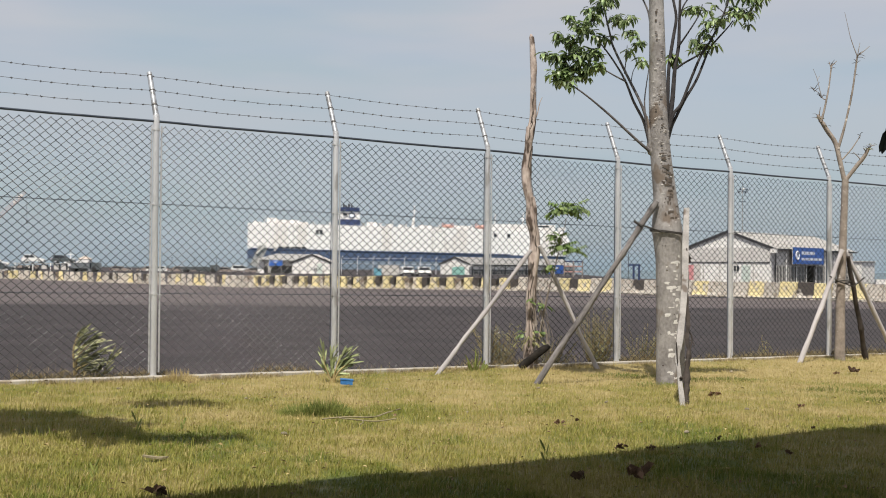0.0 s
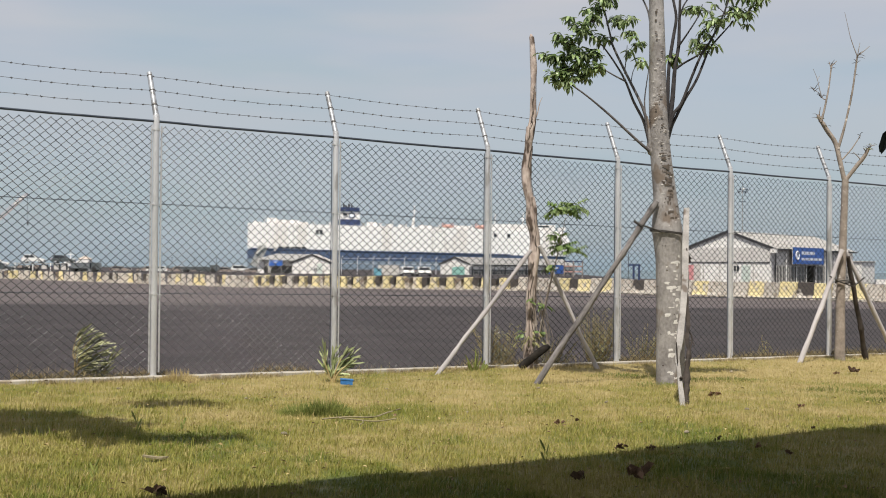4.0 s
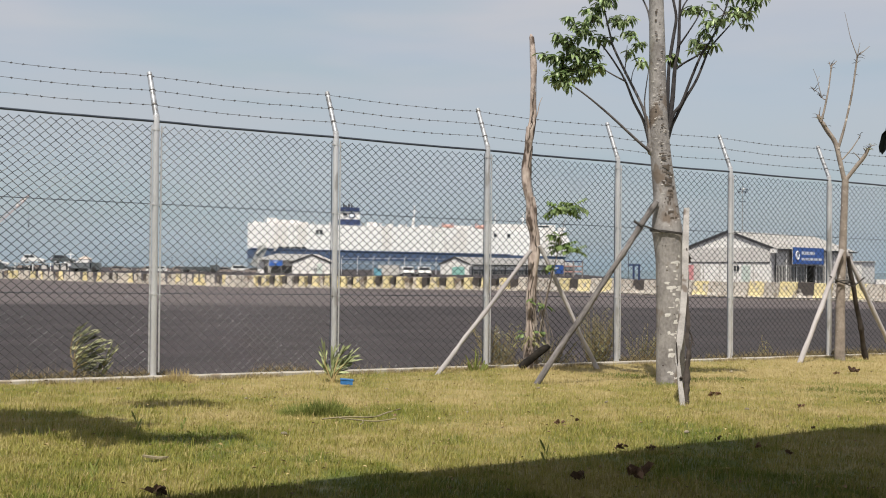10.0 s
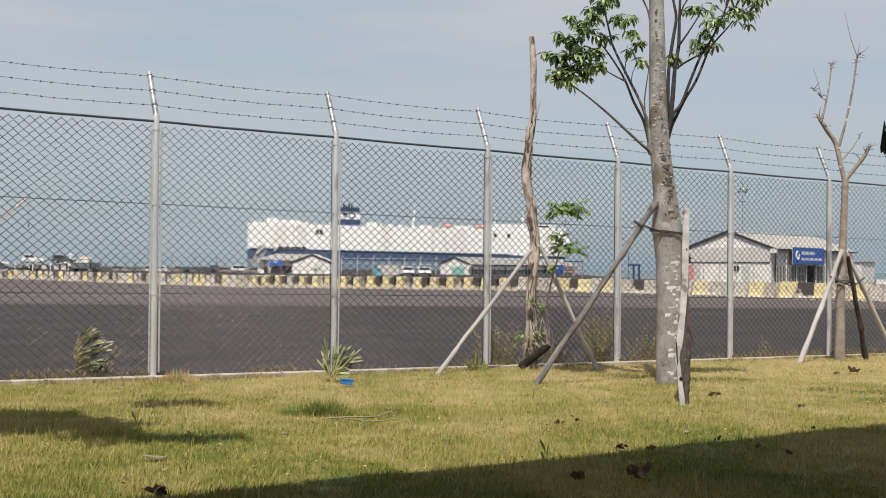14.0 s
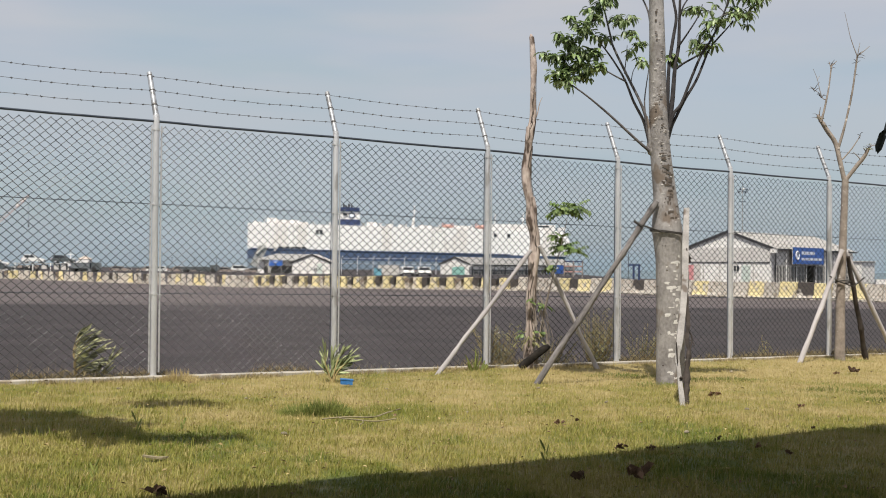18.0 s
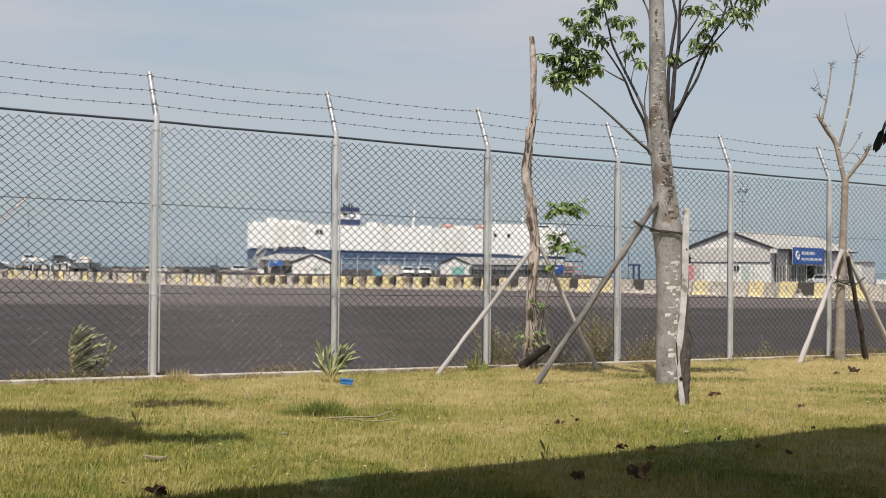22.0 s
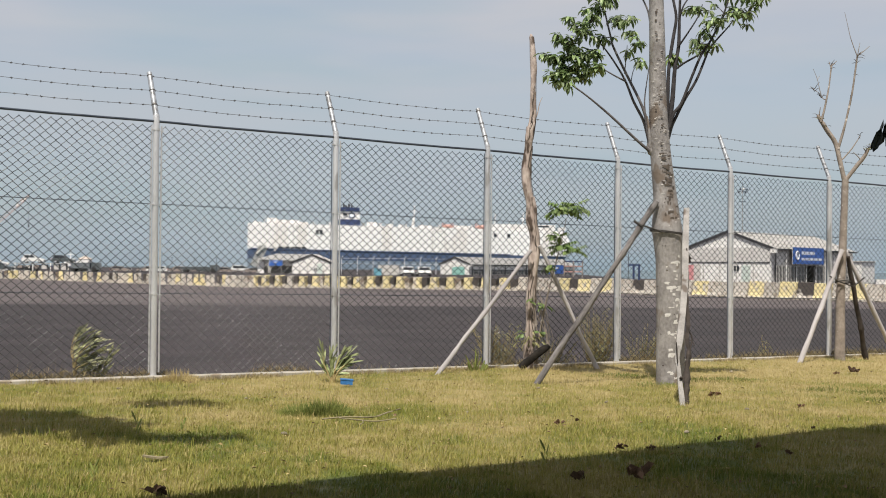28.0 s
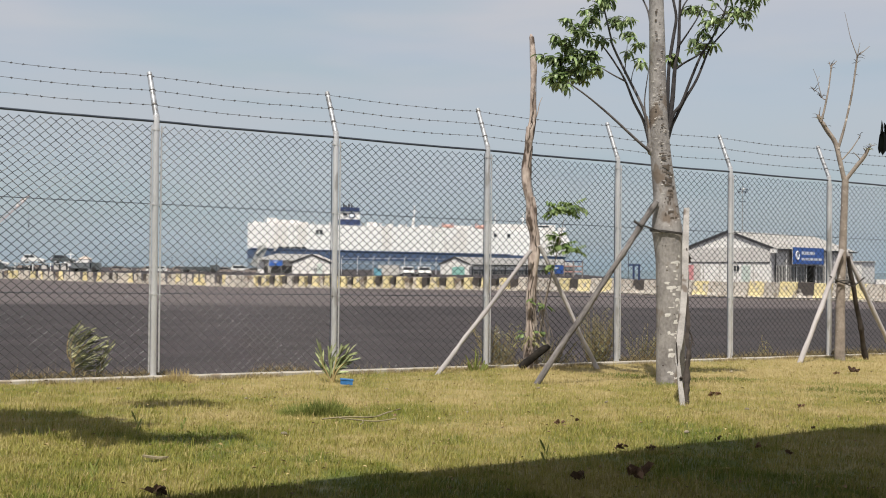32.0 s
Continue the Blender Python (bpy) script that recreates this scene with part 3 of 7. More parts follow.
for i in range(len(POST_U) - 1):
    a, b = POST_U[i], POST_U[i + 1]
    n = 9
    sag = [0.006 * math.sin(math.pi * k / (n - 1)) + 0.004 * noise.noise(Vector((a * 3 + k * 0.6, 1, 1))) for k in range(n)]
    line = [on_fence(a + (b - a) * k / (n - 1), RAIL_Z + 0.005 - sag[k]) for k in range(n)]
    part("top_rail", Geo().tube(line, 0.0118, 8), M_RAIL, fence, "dull grey top rail", smooth=True)
    for z in (0.81, 1.665):
        part("tension_wire", Geo().tube([p + Vector((0, 0, z - RAIL_Z + 0.5 * sag[k])) + out * 0.008 for k, p in enumerate(line)], 0.0042, 5), M_RAIL, fence)
    # woven wires: each one zigzags upwards and hooks round its neighbours
    g = Geo()
    wide = (0.096, 0.090, 0.094, 0.090)[i % 4]
    cols = int((b - a - 0.09) / (wide / 2))
    half = (b - a - 0.09) / cols
    high = 0.0405
    rows = int(2.40 / high)
    ph = random.random() * 10
    for c in range(cols):
        line = []
        for r in range(rows + 1):
            side_on = (r + c) % 2
            z = 0.025 + r * high
            u = a + 0.045 + half * (c + side_on)
            wob = 0.010 * noise.noise(Vector((u * 1.5 + ph, z * 1.5, 0.0))) + 0.0055 * noise.noise(Vector((u * 8 + ph, z * 8, 3.0)))
            dz = 0.020 * noise.noise(Vector((u * 1.5, z * 1.6, 7.0 + ph))) + 0.005 * noise.noise(Vector((u * 7, z * 7, 1.0 + ph)))
            hook, lap = (-0.0010, -0.0006) if side_on == 0 else (0.0010, 0.0006)
            for up in (-0.0014, 0.0014):
                line.append(on_fence(u + wob + hook, min(z + dz + up, 2.44), lap))
        for p, q in zip(line, line[1:]):
            t = (q - p).normalized()
            e = t.cross(out).normalized() * WIRE_R
            f = e.cross(t).normalized() * WIRE_R
            p, q = p - t * 0.0022, q + t * 0.0022
            g.add([o + w for o in (p, q) for w in (e, f, -e, -f)], [(0, 1, 5, 4), (1, 2, 6, 5), (2, 3, 7, 6), (3, 0, 4, 7)])
    part("mesh_panel", g, M_SUNLITWIRE if -3 < b < 0.2 else M_WIRE, fence, "woven diamond wire mesh", smooth=True)

for share in (0.27, 0.60, 0.93):
    strand = Geo()
    barbs = Geo()
    pts = []
    for i in range(len(POST_U) - 1):
        for k in range(8):
            u = POST_U[i] + SPAN * k / 8
            p = on_fence(u, TOP_Z + ARM_UP * share) + out * (ARM_OUT * share)
            pts.append(p - Vector((0, 0, 0.020 * math.sin(math.pi * k / 8))) + Vector((0, 0, 0.006 * noise.noise(Vector((u * 4, share * 9, 0))))))
    strand.tube(pts, 0.0023, 5)
    for i in range(len(pts) - 1):
        for s in (0.02, 0.52):
            p = pts[i].lerp(pts[i + 1], s + 0.12 * random.random())
            for k in range(2):
                d = Vector((random.uniform(-0.5, 0.5), random.uniform(-0.5, 0.5), random.uniform(0.5, 1))).normalized() * 0.011
                barbs.tube([p - d, p + d], 0.0022, 4)
            d = Vector((FX, FY, 0)) * 0.012
            barbs.tube([p - d, p + d], 0.0042, 5)
    w = part("barbed_wire", strand, M_BARB, fence, "rusty barbed wire strand")
    part("barb", barbs, M_BARB, w)["kind"] = "stuff"


# ---- trees ----
def leaf_piece(name, droop, fold):
    """One leaf of unit length along x."""
    return Geo().leaf((0, 0, 0), (1, 0, 0), (0, 0, 1), 1.0, 0.42, fold, droop).mesh(name, M_LEAFPIECE)


LEAF_KINDS = [leaf_piece("leaf", d, f) for d, f in ((0.12, 0.15), (0.30, 0.25), (0.50, 0.2), (0.75, 0.3))]


def crown(seed, size, count, length, parent, at, mat, single, label="", whorl=6):
    """A spray of twigs with whorls of hanging leaves; its origin is the twigs' root."""
    r = random.Random(seed)
    g, tw, pieces = Geo(), Geo(), []
    for i in range(count):
        a = r.uniform(0, 2 * math.pi)
        e = r.uniform(-0.55, 1.0)
        p = Vector((math.cos(a) * math.cos(e), 0.8 * math.sin(a) * math.cos(e), math.sin(e))) * size * r.uniform(0.35, 1.0)
        tw.tube([Vector((0, 0, 0)), p * 0.55 + Vector((0, 0, 0.04 * size)), p], [0.006, 0.004, 0.003], 4)
        k = whorl + r.randint(-1, 2)
        for j in range(k):
            t = a + 2 * math.pi * (j + r.uniform(-0.3, 0.3)) / k
            d = Vector((math.cos(t), math.sin(t), r.uniform(-0.75, 0.45))).normalized()
            s = length * r.uniform(0.65, 1.2)
            pieces.append((p + d * 0.008, d, s, r.randrange(4)))
    spray = part("crown", tw, M_LIMB, parent, label, at=at)
    for o, d, s, kind in pieces:
        if single:
            side = Vector((0, 0, 1)).cross(d).normalized()
            m = Matrix((d, side, d.cross(side))).transposed().to_4x4() @ Matrix.Scale(s, 4)
            leaf = new("leaf", LEAF_KINDS[kind])
            leaf.parent = spray
            leaf.matrix_basis = Matrix.Translation(o) @ m
        else:
            g.leaf(o, d, (0, 0, 1), s, s * 0.42, 0.2, (0.25, 0.45, 0.65, 0.85)[kind])
    if not single:
        part("foliage", g, mat, spray)["kind"] = "stuff"
    return spray


def tree(name, label, base, trunk, radii, mat, sides=12, lumps=0.12):
    t = thing(name, label, "tree", base)
    line = curve_points([(x, dy, z) for x, dy, z in trunk], 5)
    rr = []
    for i in range(len(line)):
        k = i / 5
        j = min(int(k), len(radii) - 2)
        rr.append(radii[j] + (radii[j + 1] - radii[j]) * (k - j))
    part("trunk", Geo().tube(line, rr, sides, wob=lumps), mat, t, smooth=True)
    return t


def limb(t, mat, r0, r1, *pts, knots=0.15):
    """A bough through a few points, thinner towards its end."""
    q = curve_points(pts, 4)
    return part("limb", Geo().tube(q, taper(len(q), r0, r1), 8, wob=knots), mat, t, smooth=True)


# tall young tree with drooping green leaves
TREE_A = (2.30, 12.51, -0.07)
tree_a = tree("young_tree", "young grey-trunked tree with pale patches and drooping green leaves", TREE_A,
              [(0, 0, -0.05), (-0.01, 0, 0.7), (-0.03, 0, 1.27), (-0.05, 0, 1.58), (-0.07, 0, 1.90), (-0.12, 0, 2.35), (-0.15, 0, 2.86), (-0.16, 0, 3.44), (-0.18, 0, 4.12), (-0.2, 0, 4.8)],
              [0.150, 0.137, 0.130, 0.152, 0.118, 0.102, 0.090, 0.080, 0.070, 0.06], M_BARK, 40, 0.012)
# the low fork: a swollen knot, one bough that leans far out and two that rise side by side
part("knot", Geo().tube([(-0.17, 0.01, 2.32), (-0.205, 0, 2.36), (-0.225, 0, 2.40), (-0.228, 0, 2.45)], [0.03, 0.047, 0.042, 0.026], 10, wob=0.35), M_BARK, tree_a, "swollen knot at the fork", smooth=True)
limb(tree_a, M_BARK, 0.024, 0.007, (-0.222, -0.02, 2.40), (-0.240, -0.04, 2.55), (-0.262, -0.04, 2.71), knots=0.5)
limb(tree_a, M_LIMB, 0.017, 0.007, (-0.216, 0, 2.362), (-0.262, -0.04, 2.381), (-0.434, -0.08, 2.522), (-0.656, -0.12, 2.714), (-0.876, -0.16, 2.887), (-1.078, -0.20, 3.020))
limb(tree_a, M_LIMB, 0.021, 0.006, (-0.222, 0, 2.396), (-0.247, 0.03, 2.536), (-0.290, 0.05, 2.687), (-0.384, 0.07, 2.872), (-0.474, 0.10, 3.105), (-0.616, 0.12, 3.338), (-0.747, 0.15, 3.514))
limb(tree_a, M_LIMB, 0.019, 0.007, (-0.227, 0, 2.396), (-0.252, -0.02, 2.545), (-0.275, -0.02, 2.705), (-0.335, -0.02, 2.865), (-0.460, 0.03, 3.133), (-0.595, 0.03, 3.408), (-0.624, 0.04, 3.518), (-0.688, 0.04, 3.782), (-0.728, 0.05, 3.944))
limb(tree_a, M_LIMB, 0.009, 0.004, (-0.470, 0.05, 3.072), (-0.631, 0, 3.145), (-0.786, 0, 3.241))
limb(tree_a, M_LIMB, 0.011, 0.004, (-0.258, 0, 2.60), (-0.279, 0.02, 2.808), (-0.272, 0.03, 2.954), (-0.231, 0.05, 3.226))
limb(tree_a, M_LIMB, 0.006, 0.003, (-0.485, 0.03, 3.146), (-0.472, 0.01, 3.291), (-0.460, 0.02, 3.436))
limb(tree_a, M_LIMB, 0.005, 0.003, (-0.420, 0.03, 3.033), (-0.397, 0.01, 3.178), (-0.327, 0.02, 3.266))
limb(tree_a, M_LIMB, 0.014, 0.008, (-0.17, 0, 3.50), (-0.219, 0, 3.60), (-0.250, 0.03, 3.782), (-0.304, 0.05, 3.913))
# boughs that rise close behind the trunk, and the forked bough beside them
limb(tree_a, M_SHADELIMB, 0.022, 0.012, (-0.075, 0.04, 2.45), (-0.047, 0.05, 2.666), (-0.040, 0.06, 2.908), (-0.027, 0.07, 3.232), (0.015, 0.08, 3.522), (0.046, 0.09, 3.722), (0.026, 0.10, 3.870), (0, 0.12, 4.006))
limb(tree_a, M_SHADELIMB, 0.028, 0.012, (-0.075, 0, 2.38), (-0.035, 0.01, 2.60), (0.003, 0.03, 2.910), (0.032, 0.05, 3.234), (0.068, 0.07, 3.432), (0.076, 0.08, 3.682), (0.088, 0.10, 3.974))
limb(tree_a, M_SHADELIMB, 0.012, 0.007, (0.035, 0.05, 3.20), (0.117, 0.02, 3.259), (0.200, -0.03, 3.303), (0.282, -0.04, 3.359), (0.341, -0.05, 3.448))
limb(tree_a, M_SHADELIMB, 0.010, 0.004, (0.061, 0.06, 3.426), (0.177, -0.02, 3.607), (0.258, -0.03, 3.747), (0.282, -0.05, 3.840))
limb(tree_a, M_SHADELIMB, 0.010, 0.006, (0.072, 0.08, 3.70), (0.109, 0.03, 3.843), (0.182, 0.05, 3.941))
limb(tree_a, M_SHADELIMB, 0.018, 0.008, (-0.075, 0, 2.42), (-0.035, -0.01, 2.60), (0.011, -0.02, 2.749), (0.088, 0, 2.851), (0.181, -0.01, 3.094), (0.273, -0.03, 3.321), (0.366, -0.04, 3.473), (0.453, -0.05, 3.642), (0.528, -0.07, 3.845), (0.552, -0.08, 3.967))
limb(tree_a, M_SHADELIMB, 0.018, 0.006, (-0.07, 0.02, 2.36), (-0.01, 0.02, 2.60), (0.047, 0.02, 2.732), (0.116, 0.02, 2.875), (0.237, 0.01, 3.081), (0.324, 0.03, 3.290), (0.372, 0.04, 3.402), (0.443, 0.05, 3.496), (0.560, 0.07, 3.626), (0.620, 0.08, 3.704))
TRUNK_A = ((0.0, 0.0, 0.145), (0.7, -0.01, 0.137), (1.27, -0.03, 0.130), (1.58, -0.05, 0.150), (1.90, -0.07, 0.118), (2.35, -0.12, 0.112), (2.86, -0.15, 0.100), (3.44, -0.16, 0.086), (4.1, -0.18, 0.074))


def bark_flakes(name, label, mat, seed, count, z0, z1, a0, a1, wide, tall, proud):
    """Thin flakes bent round the young tree's trunk."""
    r = random.Random(seed)
    g = Geo()
    for i in range(count):
        z = r.uniform(z0, z1)
        for (za, xa, ra), (zb, xb, rb) in zip(TRUNK_A, TRUNK_A[1:]):
            if za <= z <= zb:
                q = (z - za) / (zb - za)
                cx, rad = xa + (xb - xa) * q, ra + (rb - ra) * q + proud
        a, w, h = radians(r.uniform(a0, a1)), r.uniform(*wide) / rad, r.uniform(*tall)
        n = 9
        ring = []
        for k in range(n):
            q = 2 * math.pi * k / n
            s = r.uniform(0.55, 1.1)
            u, v = (math.copysign(abs(f) ** 0.55, f) for f in (math.cos(q), math.sin(q)))
            t = a + 0.5 * w * s * u
            ring.append((cx + rad * math.cos(t), rad * math.sin(t), z + 0.5 * h * s * v))
        g.add(ring + [(cx + (rad + 0.0006) * math.cos(a), (rad + 0.0006) * math.sin(a), z)], [(k, (k + 1) % n, n) for k in range(n)])
    part(name, g, mat, tree_a, label)["kind"] = "stuff"


bark_flakes("bark_patch", "pale flaked bark patches", M_PALEBARK, 11, 52, 0.05, 1.36, -112, -45, (0.018, 0.075), (0.010, 0.045), 0.0022)
bark_flakes("bark_patch", "small pale bark ticks", M_PALEBARK, 12, 62, 1.6, 3.6, -135, -40, (0.010, 0.05), (0.003, 0.012), 0.0025)
bark_flakes("bark_crack", "dark bark cracks", M_CRACK, 13, 62, 1.6, 3.9, -115, -60, (0.008, 0.035), (0.006, 0.03), 0.0022)
bark_flakes("bark_crack", "dark flaking bark above the rope", M_CRACK, 15, 34, 1.68, 2.35, -95, -38, (0.015, 0.07), (0.012, 0.05), 0.003)
bark_flakes("bark_crack", "dark bark cracks", M_CRACK, 14, 16, 0.1, 1.5, -160, -20, (0.01, 0.03), (0.006, 0.02), 0.0025)

CROWN_LEFT, CROWN_RIGHT = [], []
LOW_SPRAYS = [(-1.08, -0.14, 3.42, 0.10, 4), (-1.27, 0.07, 3.36, 0.06, 1), (-1.17, 0.05, 3.28, 0.09, 4), (-0.97, -0.10, 3.31, 0.11, 6), (-0.81, -0.03, 3.34, 0.09, 4), (-1.21, -0.05, 3.13, 0.09, 4), (-1.10, 0.02, 3.18, 0.10, 5), (-0.89, 0.06, 3.11, 0.10, 5), (-0.80, -0.15, 3.17, 0.08, 3), (-1.08, -0.17, 3.01, 0.07, 2), (-0.99, 0.07, 3.22, 0.09, 4), (-1.03, -0.05, 3.12, 0.09, 4), (-0.90, -0.10, 3.21, 0.09, 4), (-1.12, 0.02, 3.29, 0.08, 4), (-0.95, 0.10, 3.42, 0.08, 3), (-1.16, 0.0, 3.05, 0.07, 3)]
HIGH_SPRAYS = [(-1.06, -0.05, 3.69, 0.06, 2), (-1.15, 0.05, 3.52, 0.08, 3), (-0.99, -0.18, 3.57, 0.10, 5), (-0.87, -0.05, 3.54, 0.09, 4), (-0.78, 0.04, 3.81, 0.10, 5), (-0.82, -0.11, 3.65, 0.10, 5), (-0.66, 0.10, 3.53, 0.09, 4), (-0.57, 0.09, 3.72, 0.09, 5), (-0.49, -0.17, 3.65, 0.08, 3), (-0.46, -0.17, 3.50, 0.07, 2), (-0.34, -0.02, 3.44, 0.06, 2), (-0.45, 0.10, 3.37, 0.05, 1), (-0.35, -0.07, 3.26, 0.06, 2), (-0.65, -0.12, 3.85, 0.10, 5), (-0.73, -0.05, 3.98, 0.14, 6)]
for i, (x, y, z, s, k) in enumerate(LOW_SPRAYS + HIGH_SPRAYS):
    c = crown(100 + i, s, k + 2, 0.100 if i < len(LOW_SPRAYS) else 0.090, tree_a, (x, y, z), M_LEAF, i < 20, "", 6)
    CROWN_LEFT.append((c, (x, y, z)))
for i, (x, y, z, s, k) in enumerate([
        (-0.01, 0.12, 3.33, 0.08, 3), (0.28, 0.02, 3.45, 0.16, 7), (0.36, -0.05, 3.62, 0.14, 6), (0.52, -0.05, 3.74, 0.16, 7), (0.74, 0.02, 3.74, 0.16, 8),
        (0.27, 0.08, 3.80, 0.12, 4), (0.62, 0.0, 3.93, 0.17, 7), (0.86, 0.0, 3.88, 0.12, 4), (-0.30, 0.0, 4.2, 0.16, 6), (0.3, 0.05, 4.15, 0.2, 8), (-0.7, 0.1, 4.0, 0.18, 7)]):
    c = crown(200 + i, s, k + 3, 0.088, tree_a, (x, y, z), M_YOUNGLEAF if i == 0 else M_LEAF, False, "bright young leaves" if i == 0 else "")
    CROWN_RIGHT.append((c, (x, y, z)))

# topped dead trunk with sprouts from its foot
TREE_B = (0.986, 14.10, -0.045)
tree_b = tree("topped_tree", "topped trunk with peeling brown bark and sprouting foot", TREE_B,
              [(0.0, 0, -0.05), (0.01, 0, 0.35), (0.01, 0, 0.62), (0.035, 0, 1.11), (0.045, 0, 1.50), (0.01, 0, 1.69), (0.0, 0, 1.88), (-0.045, 0, 2.10), (-0.052, 0, 2.30), (-0.03, 0, 2.50), (-0.02, 0, 2.65), (0.015, 0, 2.85), (0.02, 0, 3.23), (0.02, 0, 3.45), (-0.002, 0, 3.775)],
              [0.070, 0.058, 0.055, 0.053, 0.058, 0.064, 0.052, 0.058, 0.052, 0.046, 0.052, 0.036, 0.034, 0.038, 0.030], M_DEADBARK,
              11, 0.45)
limb(tree_b, M_DEADBARK, 0.007, 0.003, (0.03, 0, 2.80), (0.07, 0, 2.90), (0.095, 0, 3.02), (0.125, 0, 3.09))
limb(tree_b, M_DEADBARK, 0.028, 0.015, (0.02, -0.03, 1.95), (0.05, -0.05, 1.80), (0.06, -0.04, 1.6), knots=0.5)
limb(tree_b, M_DEADBARK, 0.022, 0.012, (-0.03, -0.02, 2.75), (-0.05, -0.04, 2.6), (-0.05, -0.03, 2.45), knots=0.5)
limb(tree_b, M_DEADBARK, 0.03, 0.015, (-0.04, -0.04, 0.0), (-0.03, -0.05, 0.4), (0.0, -0.05, 0.8), knots=0.5)
r = random.Random(33)
for i in range(12):                          # dry stems that hang about the foot
    x, z = r.uniform(0.05, 0.26), r.uniform(0.35, 0.95)
    limb(tree_b, M_BAREBARK, 0.0045, 0.0025, (x * 0.5, -0.09, z), (x + r.uniform(-0.04, 0.04), -0.11, z * 0.55), (x + r.uniform(-0.05, 0.05), -0.12, 0.0))
r = random.Random(31)
strips = Geo()
TRUNK_B = [(0.0, -0.05, 0.078), (0.01, 0.35, 0.068), (0.01, 0.62, 0.064), (0.035, 1.11, 0.058), (0.045, 1.50, 0.060), (0.01, 1.69, 0.064), (0.0, 1.88, 0.052), (-0.045, 2.10, 0.058), (-0.052, 2.30, 0.052), (-0.03, 2.50, 0.046), (-0.02, 2.65, 0.052), (0.015, 2.85, 0.036), (0.02, 3.23, 0.034), (0.02, 3.45, 0.038), (-0.002, 3.82, 0.030)]
for i in range(24):
    z0, a, n = r.uniform(0.1, 3.5), radians(r.uniform(-125, 10)), 6
    pts = []
    for j in range(n):
        z = min(3.75, z0 + j * r.uniform(0.03, 0.09))
        for (xa, za, ra), (xb, zb, rb) in zip(TRUNK_B, TRUNK_B[1:]):
            if za <= z <= zb:
                q = (z - za) / (zb - za)
                x, rad = xa + (xb - xa) * q, ra + (rb - ra) * q
        w = a + 0.25 * math.sin(1.7 * j + i)
        pts.append((x + rad * 1.02 * math.cos(w), rad * 1.02 * math.sin(w), z))
    strips.tube(pts, [0.002, 0.005, 0.007, 0.006, 0.004, 0.002], 5)
part("peeling_bark", strips, M_CRACK, tree_b, "dark peeling bark strips")["kind"] = "stuff"
part("broken_top", Geo().tube([(-0.002, 0, 3.76), (-0.008, 0, 3.79), (-0.012, 0, 3.81)], [0.027, 0.018, 0.006], 7, wob=0.5), M_DEADBARK, tree_b, "splintered top")
SPROUTS = []
for pts, r0, leaves in (
        ([(0, 0, 0), (0.07, -0.03, 0.50), (0.22, -0.04, 1.10), (0.32, -0.05, 1.56)], 0.013, [(0.31, 1.69, 11, 0.20), (0.42, 1.72, 9, 0.16), (0.20, 1.68, 7, 0.14), (0.33, 1.64, 7, 0.14)]),
        ([(0.02, 0.02, 0.1), (0.13, 0, 0.70), (0.25, 0, 1.20)], 0.010, [(0.28, 1.26, 9, 0.17), (0.41, 1.22, 8, 0.14), (0.12, 1.02, 4, 0.08), (0.24, 1.36, 6, 0.12)]),
        ([(-0.05, -0.03, 0.0), (-0.08, -0.06, 0.12), (-0.06, -0.06, 0.2)], 0.006, [(-0.15, 0.26, 3, 0.08), (0.02, 0.28, 3, 0.07)]),
        ([(0.0, -0.05, 0.35), (0.03, -0.07, 0.5), (0.05, -0.07, 0.56)], 0.005, [(-0.10, 0.64, 3, 0.07), (0.10, 0.58, 4, 0.09)])):
    q = curve_points(pts, 4)
    sp = part("sprout", Geo().tube(q, taper(len(q), r0 * 0.75, 0.003), 6), M_BAREBARK, tree_b, at=(0.08, -0.06, 0.16))
    g = Geo()
    r = random.Random(len(SPROUTS) + 40)
    for x, z, k, s in leaves:
        for i in range(k):
            a, e = r.uniform(0, 6.28), r.uniform(-0.35, 0.5)
            d = Vector((math.cos(a), 0.8 * math.sin(a), r.uniform(-0.75, 0.45)))
            stem = Vector((x, -0.05, z))
            for j in range(4):
                p = stem + d * s * (0.25 + 0.2 * j)
                for side in (-1, 1):
                    n2 = Vector((-d.y, d.x, 0)) * side
                    g.leaf(p, n2 + d * 0.6 + Vector((0, 0, -0.2)), (0, 0, 1), (0.068 if z > 0.9 else 0.046) * r.uniform(0.7, 1.2), 0.028 if z > 0.9 else 0.018, 0.15, 0.45)
    part("foliage", g, M_YOUNGLEAF, sp, "bright young leaves")["kind"] = "stuff"
    SPROUTS.append(sp)

g = Geo()
r = random.Random(52)
for i in range(52):
    a = r.uniform(0, 6.28)
    o = (0.02 + 0.17 * math.cos(a) * r.random(), -0.10 + 0.04 * math.sin(a), r.uniform(0.30, 0.44))
    g.leaf(o, (math.cos(a), 0.6 * math.sin(a), r.uniform(-1.2, 0.2)), (0, -1, 0.6), r.uniform(0.04, 0.075), 0.015, 0.25, 0.5)
part("foliage", g, M_WEEDLEAF, tree_b, "dry olive shoots about the foot")["kind"] = "stuff"

